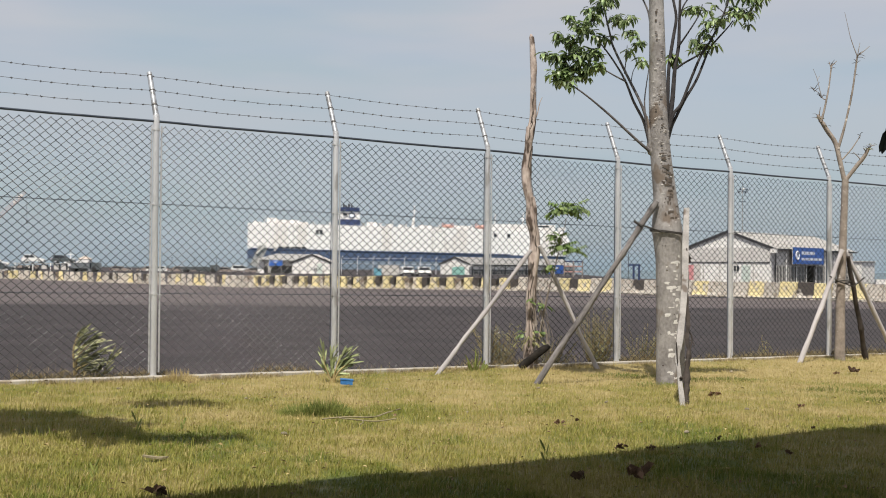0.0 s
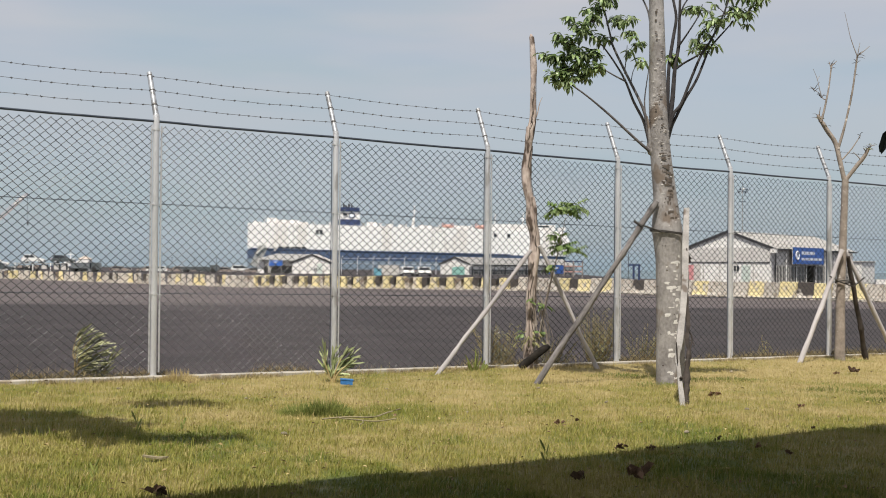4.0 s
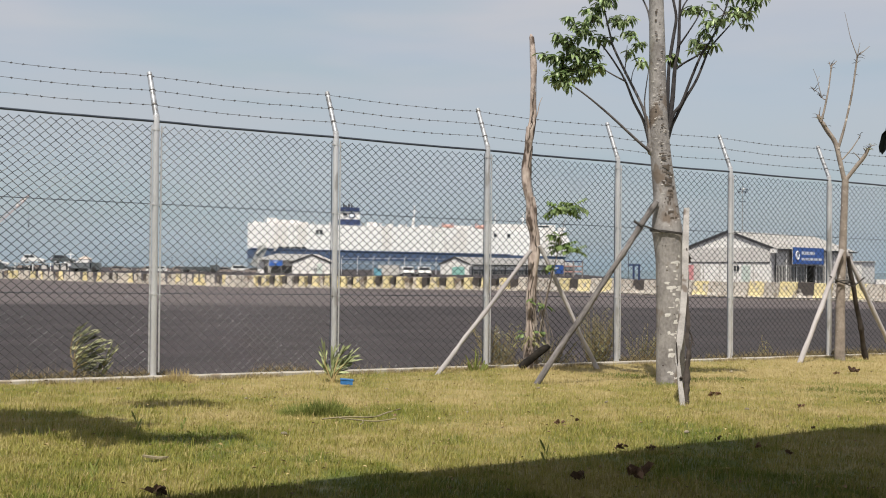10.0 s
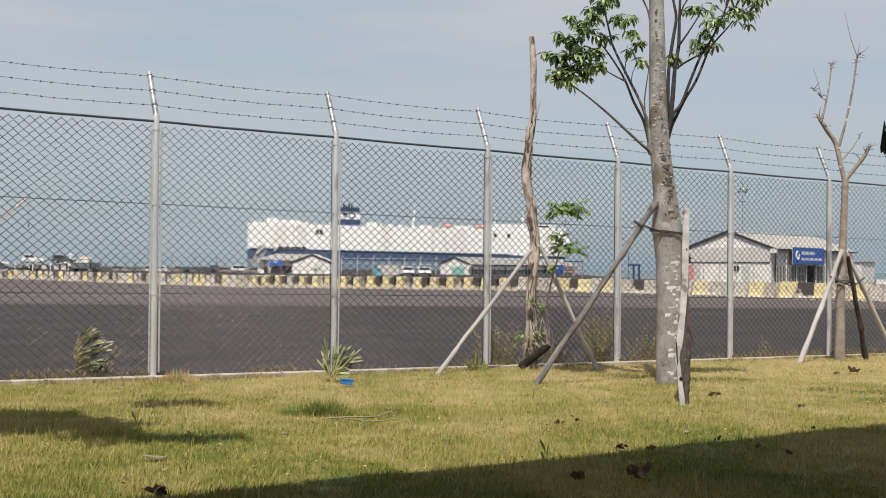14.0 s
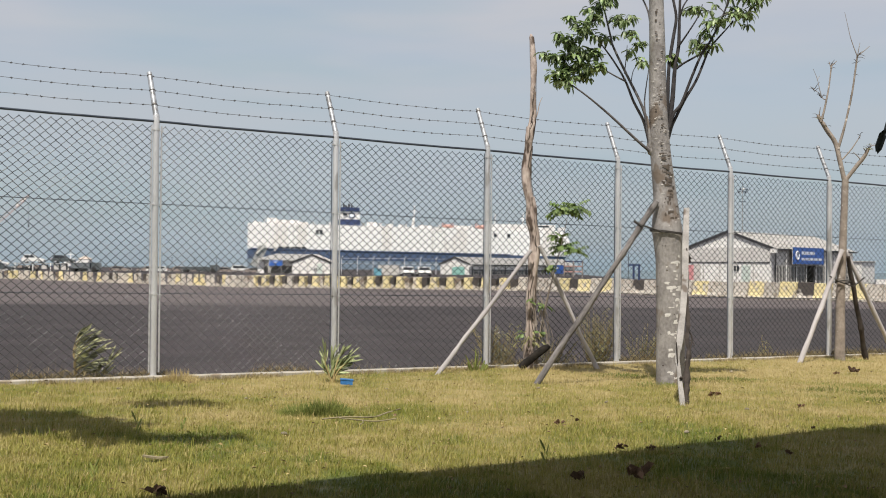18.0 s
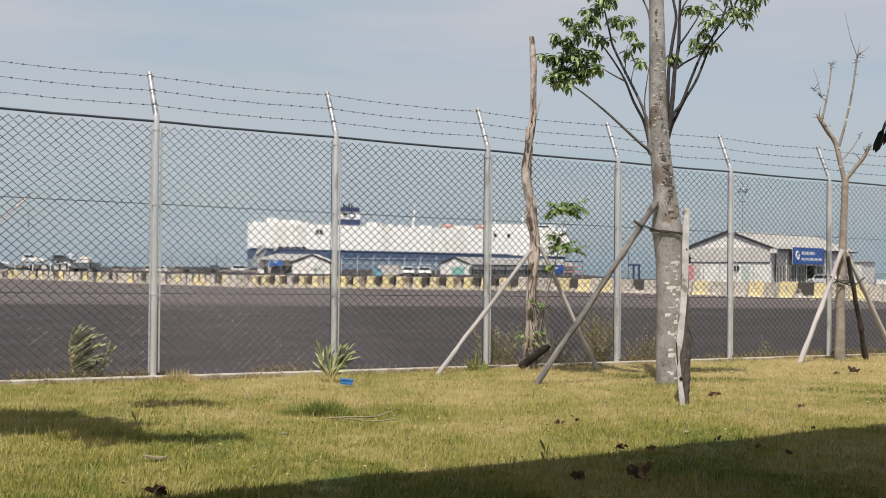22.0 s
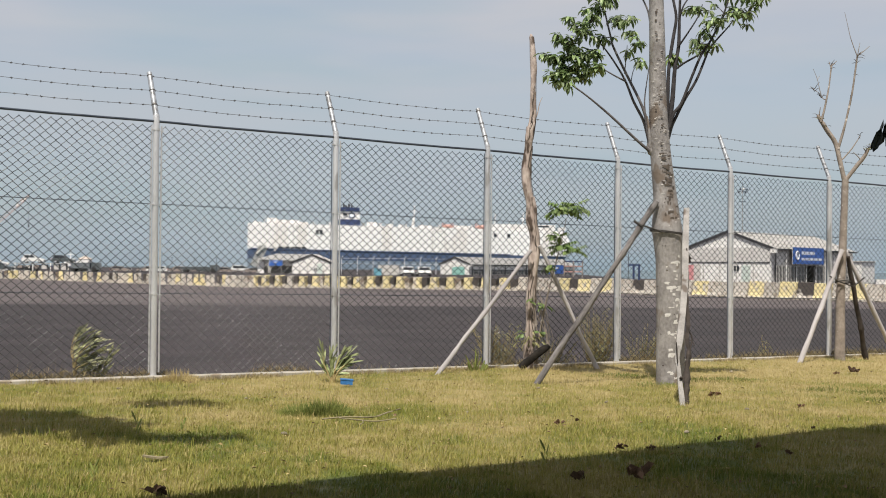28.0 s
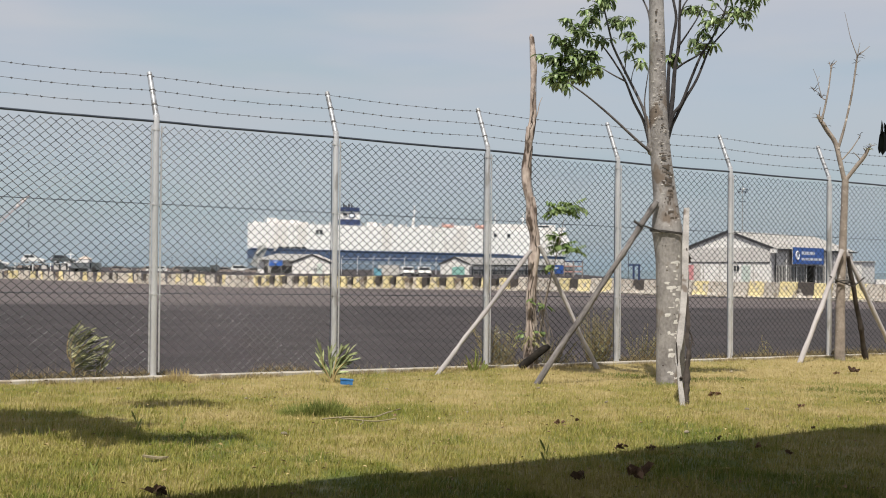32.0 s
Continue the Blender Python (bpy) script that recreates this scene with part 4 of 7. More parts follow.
# bare pollarded tree
TREE_C = (5.29, 16.52, -0.11)
tree_c = tree("bare_tree", "leafless pollarded young tree with tan bark", TREE_C,
              [(-0.008, 0, -0.05), (-0.010, 0, 0.616), (0.002, 0, 1.216), (0.029, 0, 1.817), (0.042, 0, 2.230), (0.048, 0, 2.433)], [0.074, 0.061, 0.055, 0.048, 0.046, 0.044], M_BAREBARK)
limb(tree_c, M_BAREBARK, 0.034, 0.024, (0.046, 0, 2.38), (-0.033, 0.01, 2.719), (-0.084, 0.02, 2.930), (-0.188, 0.02, 3.088), (-0.291, 0.03, 3.246), (-0.304, 0.04, 3.292), knots=0.3)
limb(tree_c, M_BAREBARK, 0.016, 0.008, (-0.278, 0, 3.197), (-0.223, 0.01, 3.403), (-0.168, 0.02, 3.677), (-0.135, 0.04, 3.913), (-0.116, 0.05, 3.976), knots=0.4)
limb(tree_c, M_BAREBARK, 0.007, 0.004, (-0.140, 0.03, 3.92), (-0.162, 0.05, 4.013))
limb(tree_c, M_BAREBARK, 0.007, 0.004, (-0.130, 0.04, 3.95), (-0.056, 0.05, 4.022))
limb(tree_c, M_BAREBARK, 0.007, 0.002, (-0.205, 0.02, 3.50), (-0.242, 0.02, 3.507), (-0.293, 0.03, 3.579), (-0.336, 0.07, 3.628), (-0.394, 0.10, 3.685))
limb(tree_c, M_BAREBARK, 0.006, 0.002, (-0.265, 0.02, 3.53), (-0.296, 0, 3.619), (-0.334, 0, 3.777), (-0.387, 0, 3.905))
limb(tree_c, M_BAREBARK, 0.004, 0.002, (-0.334, 0, 3.754), (-0.281, 0.05, 3.823))
limb(tree_c, M_BAREBARK, 0.009, 0.004, (-0.300, 0.03, 3.26), (-0.287, 0, 3.393))
limb(tree_c, M_BAREBARK, 0.009, 0.004, (-0.280, 0.03, 3.23), (-0.234, 0, 3.348))
limb(tree_c, M_BAREBARK, 0.020, 0.010, (-0.050, 0, 2.83), (-0.036, 0, 2.891), (0.030, -0.02, 3.137), (0.102, -0.05, 3.503), (0.145, -0.07, 3.823), (0.178, -0.08, 4.081), knots=0.4)
limb(tree_c, M_BAREBARK, 0.007, 0.002, (0.176, -0.08, 4.06), (0.122, -0.09, 4.184), (0.076, -0.09, 4.322), (0.037, -0.1, 4.475), (-0.002, -0.10, 4.642))
limb(tree_c, M_BAREBARK, 0.007, 0.003, (0.178, -0.08, 4.07), (0.264, -0.09, 4.136), (0.329, -0.10, 4.195))
limb(tree_c, M_BAREBARK, 0.006, 0.003, (0.178, -0.08, 4.07), (0.189, -0.09, 4.158), (0.202, -0.10, 4.239))
limb(tree_c, M_BAREBARK, 0.010, 0.005, (-0.020, 0, 2.67), (0.139, 0.03, 2.843), (0.269, 0.06, 3.028), knots=0.3)
limb(tree_c, M_BAREBARK, 0.030, 0.019, (0.050, 0, 2.42), (0.196, -0.03, 2.620), (0.284, -0.05, 2.739), (0.330, -0.08, 2.842), knots=0.3)
limb(tree_c, M_BAREBARK, 0.010, 0.004, (0.325, -0.07, 2.82), (0.371, -0.07, 2.876), (0.417, -0.08, 2.888))
limb(tree_c, M_BAREBARK, 0.008, 0.003, (0.245, -0.05, 2.68), (0.184, -0.06, 2.747), (0.126, -0.08, 2.788))
limb(tree_c, M_BAREBARK, 0.009, 0.005, (0.315, -0.06, 2.782), (0.260, -0.08, 2.849))
r = random.Random(15)
spurs = Geo()
for x, y, z, k, s in ((0.178, -0.08, 4.07, 5, 0.10), (0.17, -0.08, 3.98, 3, 0.08), (-0.125, 0.05, 3.95, 5, 0.09), (-0.295, 0.04, 3.26, 6, 0.09), (-0.25, 0.03, 3.17, 4, 0.07), (-0.35, 0.05, 3.62, 5, 0.11), (-0.27, 0.02, 3.53, 4, 0.10),
                      (0.33, -0.08, 2.83, 6, 0.10), (0.26, 0.06, 3.01, 3, 0.07), (0.10, -0.05, 3.50, 2, 0.06), (0.15, -0.07, 3.82, 3, 0.06)):
    for i in range(k):
        a = r.uniform(0, 6.28)
        d = Vector((math.cos(a), 0.6 * math.sin(a), r.uniform(-0.2, 1.0))).normalized() * s * r.uniform(0.5, 1.1)
        o = Vector((x, y, z + r.uniform(-0.03, 0.03)))
        spurs.tube([o, o + d * 0.55 + Vector((0, 0, 0.012)), o + d], [0.005, 0.0038, 0.002], 5)
part("spur_twig", spurs, M_LIMB, tree_c, "short dark spur twigs at the tips")["kind"] = "stuff"
g = Geo()
r = random.Random(5)
for x, z, k in ((0.33, 2.84, 7), (0.38, 2.90, 4), (-0.30, 3.24, 5), (-0.23, 3.14, 3)):
    for i in range(k):
        a = r.uniform(0, 6.28)
        g.leaf((x + 0.02 * math.cos(a), -0.07, z), (math.cos(a), math.sin(a), 0.3), (0, 0, 1), 0.06, 0.022, 0.2, 0.5)
part("foliage", g, M_GREYLEAF, tree_c, "few small new leaves")["kind"] = "stuff"


# ---- stakes that hold the trees ----
def stake(name, label, foot, top, r, mat, group=""):
    foot, top = Vector(foot), Vector(top)
    d = top - foot
    q = d.to_track_quat("Z", "Y").to_matrix().to_4x4()
    g = Geo()
    n = 36
    line = [Vector((0.009 * noise.noise(Vector((foot.x * 3, k * 0.16, 0.5))), 0.009 * noise.noise(Vector((k * 0.16, foot.y, 1.5))), -0.06 + (d.length + 0.06) * k / (n - 1))) for k in range(n)]
    thick = [a * (1 + 0.10 * noise.noise(Vector((foot.x * 7, k * 0.9, 3.5))) + max(0.0, 0.9 * noise.noise(Vector((foot.y * 5, k * 0.55, 8.5))) - 0.22)) for k, a in enumerate(taper(n, r * 1.06, r * 0.9))]
    g.tube(line, thick, 10, wob=0.3)
    return solid(name, g, mat, label, "stake", group, smooth=True, at=Matrix.Translation(foot) @ q)


def lawn_at(x, y):
    return (x, y, lawn_z(x, y) + bumps(x, y))


stake("tree_stake", "round brown wooden pole propping the young tree", lawn_at(0.93, 12.20), (2.30 - 0.17, 12.40, 1.78), 0.029, M_POLE, group="tree stakes")
board = thing("tree_stake", "split weathered wooden board propping the young tree", "stake", (2.05, 10.66, -0.05), "tree stakes")


def plank(pts, wide, thick):
    """A board through a few points: its width and thickness may change on the way."""
    g = Geo()
    for (x, y, z), w, h in zip(pts, wide, thick):
        g.v += [(x - w / 2, y - h / 2, z), (x + w / 2, y - h / 2, z), (x + w / 2, y + h / 2, z), (x - w / 2, y + h / 2, z)]
    for i in range(len(pts) - 1):
        g.f += [(4 * i + k, 4 * i + (k + 1) % 4, 4 * i + 4 + (k + 1) % 4, 4 * i + 4 + k) for k in range(4)]
    e = 4 * (len(pts) - 1)
    g.f += [(3, 2, 1, 0), (e, e + 1, e + 2, e + 3)]
    return g


part("board", plank([(0.354, 1.633, 1.766), (0.281, 1.306, 1.412), (0.211, 0.957, 1.035), (0.132, 0.674, 0.729), (0.078, 0.493, 0.533), (0.045, 0.396, 0.428)], (0.054, 0.060, 0.060, 0.058, 0.058, 0.046), [0.026] * 6), M_BOARD, board)
part("splint", plank([(0.033, 0.428, 0.475), (0.016, 0.306, 0.343), (0.021, 0.170, 0.197)], (0.012, 0.028, 0.020), [0.022] * 3), M_BOARD, board, "splintered lower end")
part("splint", plank([(0.057, 0.396, 0.478), (0.029, 0.335, 0.362), (0.019, 0.169, 0.183), (0.013, 0.033, 0.036), (0.009, -0.016, -0.017)], (0.018, 0.032, 0.038, 0.046, 0.046), [0.024] * 5), M_BOARD, board, "splintered lower end")
part("splint", Geo().box((0.020, 0.31, 0.42), (0.006, 0.03, 0.20), 0, -34, 3).box((0.030, 0.16, 0.21), (0.028, 0.03, 0.014), 0, -34, 20), M_DARKWOOD, board, "dark split in the wood")
part("rotten_back", Geo().tube(curve_points([(0.265, 1.109, 1.167), (0.210, 0.844, 0.880), (0.185, 0.659, 0.680), (0.149, 0.524, 0.534), (0.148, 0.414, 0.415), (0.108, 0.306, 0.298), (0.066, 0.137, 0.116), (0.046, 0.037, -0.030)], 4), [0.009 + 0.011 * ((7 * k) % 5) / 4 + 0.0004 * k for k in range(29)], 7, wob=0.8), M_DARKWOOD, board, "dark rotten back of the board")
part("stub", Geo().tube([(0.265, 1.109, 1.167), (0.287, 1.224, 1.291), (0.314, 1.194, 1.259)], [0.014, 0.019, 0.009], 7, wob=0.6).tube([(0.277, 1.229, 1.361), (0.287, 1.229, 1.291), (0.304, 1.199, 1.219)], [0.004, 0.020, 0.010], 6, wob=0.6), M_DARKWOOD, board, "broken dark branch stub")
part("shoot", Geo().tube(curve_points([(0.148, 0.414, 0.415), (0.190, 0.502, 0.510), (0.194, 0.542, 0.560), (0.174, 0.582, 0.610), (0.190, 0.612, 0.650)], 3), 0.007, 6, wob=0.5).tube(curve_points([(0.149, 0.524, 0.534), (0.190, 0.502, 0.510), (0.205, 0.471, 0.477)], 3), 0.006, 5, wob=0.5), M_DARKWOOD, board, "twisted dark shoot")
rope = Geo()
for k in range(2):
    z = 1.47 + 0.012 * k
    rope.tube([Vector((2.255 + 0.172 * math.cos(t), 12.51 + 0.165 * math.sin(t), z - 0.02 * math.cos(t))) for t in [2 * math.pi * j / 16 for j in range(17)]], 0.006, 5, cap=False)
rope.tube([(1.93, 12.34, 1.55), (2.05, 12.37, 1.52), (2.17, 12.36, 1.48)], 0.008, 5)
rope.tube([(1.90, 12.37, 1.58), (1.97, 12.33, 1.53)], 0.014, 6)
solid("tree_tie", rope, M_ROPE, "dark rope that ties the trunk to its props", "rope", smooth=True)

stake("tree_stake", "pale weathered pole propping the topped trunk", lawn_at(-0.04, 13.13), (0.985, 13.98, 1.30), 0.023, M_SHADESTAKE, group="tree stakes")
stake("tree_stake", "pale weathered pole leaning on the topped trunk", lawn_at(1.78, 14.30), (1.09, 14.05, 1.36), 0.024, M_STAKE, group="tree stakes")
stake("tree_stake", "pale pole propping the bare tree", lawn_at(4.61, 16.03), (5.27, 16.42, 1.38), 0.031, M_STAKE, group="tree stakes")
stake("tree_stake", "dark pole propping the bare tree from behind", lawn_at(5.78, 16.96), (5.40, 16.60, 1.30), 0.032, M_DARKWOOD, group="tree stakes")
stake("tree_stake", "pale pole propping the bare tree", lawn_at(6.28, 17.20), (5.38, 16.62, 1.36), 0.031, M_STAKE, group="tree stakes")
rope = Geo()
rope.tube([Vector((5.31 + 0.10 * math.cos(t), 16.52 + 0.10 * math.sin(t), 0.96 - 0.02 * math.sin(t))) for t in [2 * math.pi * j / 12 for j in range(13)]], 0.009, 5, cap=False)
rope.tube([(5.06, 16.27, 1.04), (5.22, 16.40, 0.97), (5.45, 16.50, 0.90), (5.62, 16.60, 1.02)], 0.009, 5)
solid("tree_tie", rope, M_ROPE, "dark rope round the bare tree and its props", "rope", smooth=True)
g = Geo().tube(curve_points([(-0.185, -0.08, 0.04), (-0.06, -0.08, 0.13), (0.06, -0.07, 0.225), (0.14, -0.06, 0.29)], 3), [0.035, 0.042, 0.045, 0.045, 0.045, 0.043, 0.04, 0.038, 0.032, 0.024], 9, wob=0.7)
solid("log", g, M_LOG, "dark rotten log lying at the foot of the topped trunk", "log", smooth=True, at=pose(1.06, 14.0, -0.055))


# ---- small plants along the fence ----
SWAY = []


def blown_shrub(label, base, stems, mat, seed, long, wide, fan):
    """A shrub bent by the wind: woody stems that rise and turn downwind, with long leaves in pairs all the way up."""
    r = random.Random(seed)
    t = thing("oleander_shrub", label, "plant", base)
    made = []
    for pts, aim, count, first in stems:
        st, g = Geo(), Geo()
        q = curve_points(pts, 6)
        st.tube(q, taper(len(q), 0.011, 0.003), 6)
        for i in range(count):
            k = first + (1 - first) * (i + r.random()) / count
            j = min(len(q) - 2, int(k * (len(q) - 1)))
            side = 1 if i % 2 else -1
            a = radians(aim + side * r.uniform(1, fan))
            way = Vector((math.cos(a), r.uniform(-0.30, 0.30), math.sin(a)))
            g.leaf(q[j], way, (r.uniform(-0.4, 0.4), -1, r.uniform(0.2, 2.2)), long * r.uniform(0.6, 1.15), wide * r.uniform(0.75, 1.15), 0.30, r.uniform(-0.08, 0.16))
        ob = part("stem", st, M_STALK, t, smooth=True)
        if count:
            part("foliage", g, mat, ob)["kind"] = "stuff"
        made.append(ob)
    return made


SWAY.append(blown_shrub("grey-green long-leaved shrub bent by the wind behind the kerb", (-3.50, 11.78, -0.06), [
    (((0.034, 0, 0.022), (0.030, 0, 0.224), (0.0, 0.02, 0.314), (0.015, 0.03, 0.426), (0.05, 0.03, 0.515)), 48, 11, 0.45),
    (((0.034, 0, 0.056), (0.030, -0.02, 0.246), (0.045, -0.03, 0.381), (0.10, -0.04, 0.493)), 34, 15, 0.30),
    (((0.034, 0, 0.09), (0.040, 0.02, 0.258), (0.08, 0.03, 0.381), (0.15, 0.04, 0.47)), 27, 22, 0.22),
    (((0.034, 0, 0.112), (0.05, -0.02, 0.246), (0.11, -0.03, 0.336), (0.21, -0.03, 0.414)), 22, 24, 0.18),
    (((0.034, 0, 0.134), (0.06, 0.03, 0.213), (0.14, 0.03, 0.28), (0.25, 0.02, 0.347)), 16, 23, 0.18),
    (((0.034, 0, 0.112), (0.07, -0.03, 0.179), (0.14, -0.04, 0.213), (0.21, -0.04, 0.246)), 9, 17, 0.18),
    (((0.034, 0, 0.067), (0.07, 0.03, 0.123), (0.12, 0.03, 0.146), (0.17, 0.03, 0.157)), 4, 11, 0.2),
    (((0.28, 0.03, 0.022), (0.29, 0.03, 0.112), (0.31, 0.03, 0.19), (0.34, 0.03, 0.246)), 56, 9, 0.15),
    (((0.24, 0, 0.022), (0.245, 0, 0.112), (0.26, 0, 0.19)), 64, 7, 0.2),
    (((0.034, 0, 0.045), (-0.03, -0.02, 0.146), (-0.10, -0.02, 0.14), (-0.16, -0.02, 0.101)), 176, 0, 0.75)], M_GREYLEAF, 3, 0.195, 0.025, 14))
SWAY.append(blown_shrub("grey-green long-leaved seedling bent by the wind in the lawn", (-1.095, 12.06, -0.035), [
    (((0.041, 0, -0.02), (0.0, -0.01, 0.10), (-0.035, -0.02, 0.20), (-0.04, -0.02, 0.30)), 98, 10, 0.25),
    (((0.041, 0, -0.02), (0.02, 0.02, 0.08), (-0.05, 0.02, 0.15)), 124, 7, 0.3),
    (((0.041, 0, -0.02), (0.03, 0, 0.12), (0.03, 0, 0.28)), 74, 14, 0.2),
    (((0.041, 0, -0.02), (0.06, -0.02, 0.12), (0.10, -0.02, 0.24), (0.13, -0.02, 0.29)), 52, 15, 0.25),
    (((0.041, 0, -0.02), (0.07, 0.02, 0.12), (0.13, 0.02, 0.20), (0.20, 0.02, 0.26)), 34, 16, 0.25),
    (((0.041, 0, -0.02), (0.08, -0.03, 0.10), (0.14, -0.03, 0.17), (0.20, -0.03, 0.21)), 24, 13, 0.25)], M_SEEDLEAF, 8, 0.150, 0.023, 24))


def weed_clump(label, base, seed, stems, high, spread, lean):
    """A bushy dry weed: many thin stems with small leaves."""
    r = random.Random(seed)
    t = thing("weed_clump", label, "weed", base)
    st, g = Geo(), Geo()
    for i in range(int(1.5 * stems)):
        a, q = r.uniform(0, 6.28), math.sqrt(r.random())
        o = Vector((math.cos(a) * q * spread * 0.35, math.sin(a) * q * 0.08, 0))
        h = high * r.uniform(0.45, 1.0)
        d = Vector((math.cos(a) * q * spread + lean * h, math.sin(a) * q * 0.15, h))
        line = [o + d * k + Vector((0.02 * math.sin(5 * k + a), 0, -0.05 * h * k * k)) for k in (0, 0.35, 0.7, 1.0)]
        st.tube(line, [0.0035, 0.003, 0.0025, 0.0015], 4)
        for j in range(20):
            k = r.random() ** 1.6
            b = r.uniform(0, 6.28)
            g.leaf(o + d * k, (math.cos(b), 0.7 * math.sin(b), r.uniform(-0.3, 0.8)), (r.uniform(-0.4, 0.4), -1, 0.6), 0.032 * r.uniform(0.6, 1.3), 0.011, 0.2, 0.3)
    part("stem", st, M_STALK, t)["kind"] = "stuff"
    part("foliage", g, M_WEEDLEAF, t)["kind"] = "stuff"


weed_clump("dry olive-brown weed behind the fence", (0.66, 14.50, -0.10), 12, 46, 0.60, 0.26, -0.05)
weed_clump("dry olive-green weed at the foot of the topped trunk", (1.25, 14.85, -0.12), 17, 34, 0.42, 0.30, 0.05)
weed_clump("dry olive-brown weed behind the fence", (1.92, 15.40, -0.12), 13, 58, 0.78, 0.24, 0.05)
weed_clump("dry yellowish weed behind the fence", (2.55, 15.85, -0.14), 14, 22, 0.60, 0.26, 0.1)
weed_clump("thin dry weed behind the fence", (4.4, 17.15, -0.15), 15, 5, 0.42, 0.10, 0.0)
weed_clump("low dry weed behind the kerb", (3.0, 16.25, -0.16), 16, 8, 0.22, 0.3, 0.0)
g = Geo().box((0, 0, 0.026), (0.112, 0.085, 0.046)).box((0, 0, 0.049), (0.122, 0.093, 0.009))
solid("blue_container", g, M_BLUEPLASTIC, "small blue plastic tub lying in the grass", "tub", at=pose(-0.890, 11.62, lawn_z(-0.92, 0) + 0.010, 0, 4, 8))


def tuft(name, label, x, y, count, high, spread, mat, seed, wide=0.006):
    r = random.Random(seed)
    g = Geo()
    for i in range(count):
        a, q = r.uniform(0, 6.28), math.sqrt(r.random())
        o = Vector((math.cos(a) * q * spread, math.sin(a) * q * spread * 0.7, -0.01))
        d = Vector((math.cos(a) * q * 0.6 + r.uniform(-0.25, 0.35), math.sin(a) * q * 0.5, 1))
        h = high * r.uniform(0.5, 1.1) * (1 - 0.6 * q)
        g.leaf(o, d, (math.cos(a + 1.5), math.sin(a + 1.5), 0), h, wide, 0.2, r.uniform(0.0, 0.35))
    return solid(name, g, mat, label, "grass tuft", kind="stuff", at=pose(*lawn_at(x, y)))


tuft("grass_tuft", "tall dry grass tuft by a fence post", -2.455, 11.64, 560, 0.19, 0.17, M_DRYBLADE, 1)
tuft("grass_tuft", "fresh green grass tuft in the lawn", -0.95, 9.36, 900, 0.15, 0.29, M_GREENBLADE, 2, 0.005)
tuft("grass_tuft", "dark green grass tuft in the lawn", -0.86, 9.30, 800, 0.19, 0.16, M_DEEPBLADE, 21, 0.005)
tuft("grass_tuft", "green strap-leaved tuft by a fence post", 0.365, 13.50, 30, 0.34, 0.09, M_GREENBLADE, 3, 0.020)
tuft("grass_tuft", "green grass round the foot of the young tree", 2.14, 12.30, 900, 0.09, 0.36, M_GREENBLADE, 4)
tuft("grass_tuft", "fresh green grass patch in the lawn", 4.10, 12.70, 800, 0.06, 0.55, M_GREENBLADE, 5)
# darker green patches; those beside the young tree paint its crown's shade
for i, (x, y) in enumerate(((1.85, 13.35), (2.12, 13.28), (2.75, 13.0), (3.05, 13.1), (3.75, 12.1), (4.25, 11.9), (4.0, 11.2))):
    tuft("grass_tuft", "longer olive-green grass that darkens patches of the lawn", x, y, 650, 0.085, 0.36, M_DEEPBLADE, 90 + i, 0.005)
tuft("grass_tuft", "dry grass at the foot of the topped trunk", 1.05, 13.95, 330, 0.10, 0.42, M_DRYBLADE, 6)
tuft("grass_tuft", "dry grass at the foot of the bare tree", 5.3, 16.4, 300, 0.10, 0.4, M_GREENBLADE, 7)
for i, (x, y, h) in enumerate(((0.60, 7.15, 0.15), (-0.71, 6.80, 0.12), (-1.96, 8.02, 0.15), (-1.75, 6.3, 0.1), (-1.72, 8.3, 0.08))):
    g = Geo()
    r = random.Random(60 + i)
    for k in range(5):
        a = r.uniform(0, 6.28)
        g.leaf((0, 0, h * 0.15 * k), (0.4 * math.cos(a), 0.4 * math.sin(a), 1), (math.cos(a + 1.6), math.sin(a + 1.6), 0.1), h * 0.70, 0.014, 0.2, 0.15)
    solid("weed", g, M_GREENBLADE, "small upright green weed in the lawn", "weed", at=pose(*lawn_at(x, y)))

# dry grass and litter beyond the kerb
pts = np.array([fence_point(u, -v) for u, v in zip(rng.uniform(-6, 8, 14000), 0.08 + rng.gamma(1.4, 0.09, 14000)) if v < 0.45])
keep = np.array([noise.noise(Vector((x * 1.1, y * 1.1, 9.0))) > -0.12 for x, y in pts])
pts = pts[keep]
blade_field("verge_grass", pts, 0.045 + rng.gamma(2.0, 0.020, len(pts)), rng.uniform(0.003, 0.006, len(pts)), M_VERGE, "dry brown grass behind the kerb", 0.9)

pts = np.array([fence_point(u, v) for u, v in zip(rng.uniform(-6, 8, 9000), 0.125 + rng.gamma(1.2, 0.035, 9000))])
keep = np.array([noise.noise(Vector((x * 1.7, y * 1.7, 4.0))) > -0.2 for x, y in pts])
pts = pts[keep]
blade_field("kerb_grass", pts, 0.035 + rng.gamma(1.6, 0.011, len(pts)), rng.uniform(0.003, 0.005, len(pts)), M_VERGE, "dry brown grass along the kerb", 0.9)

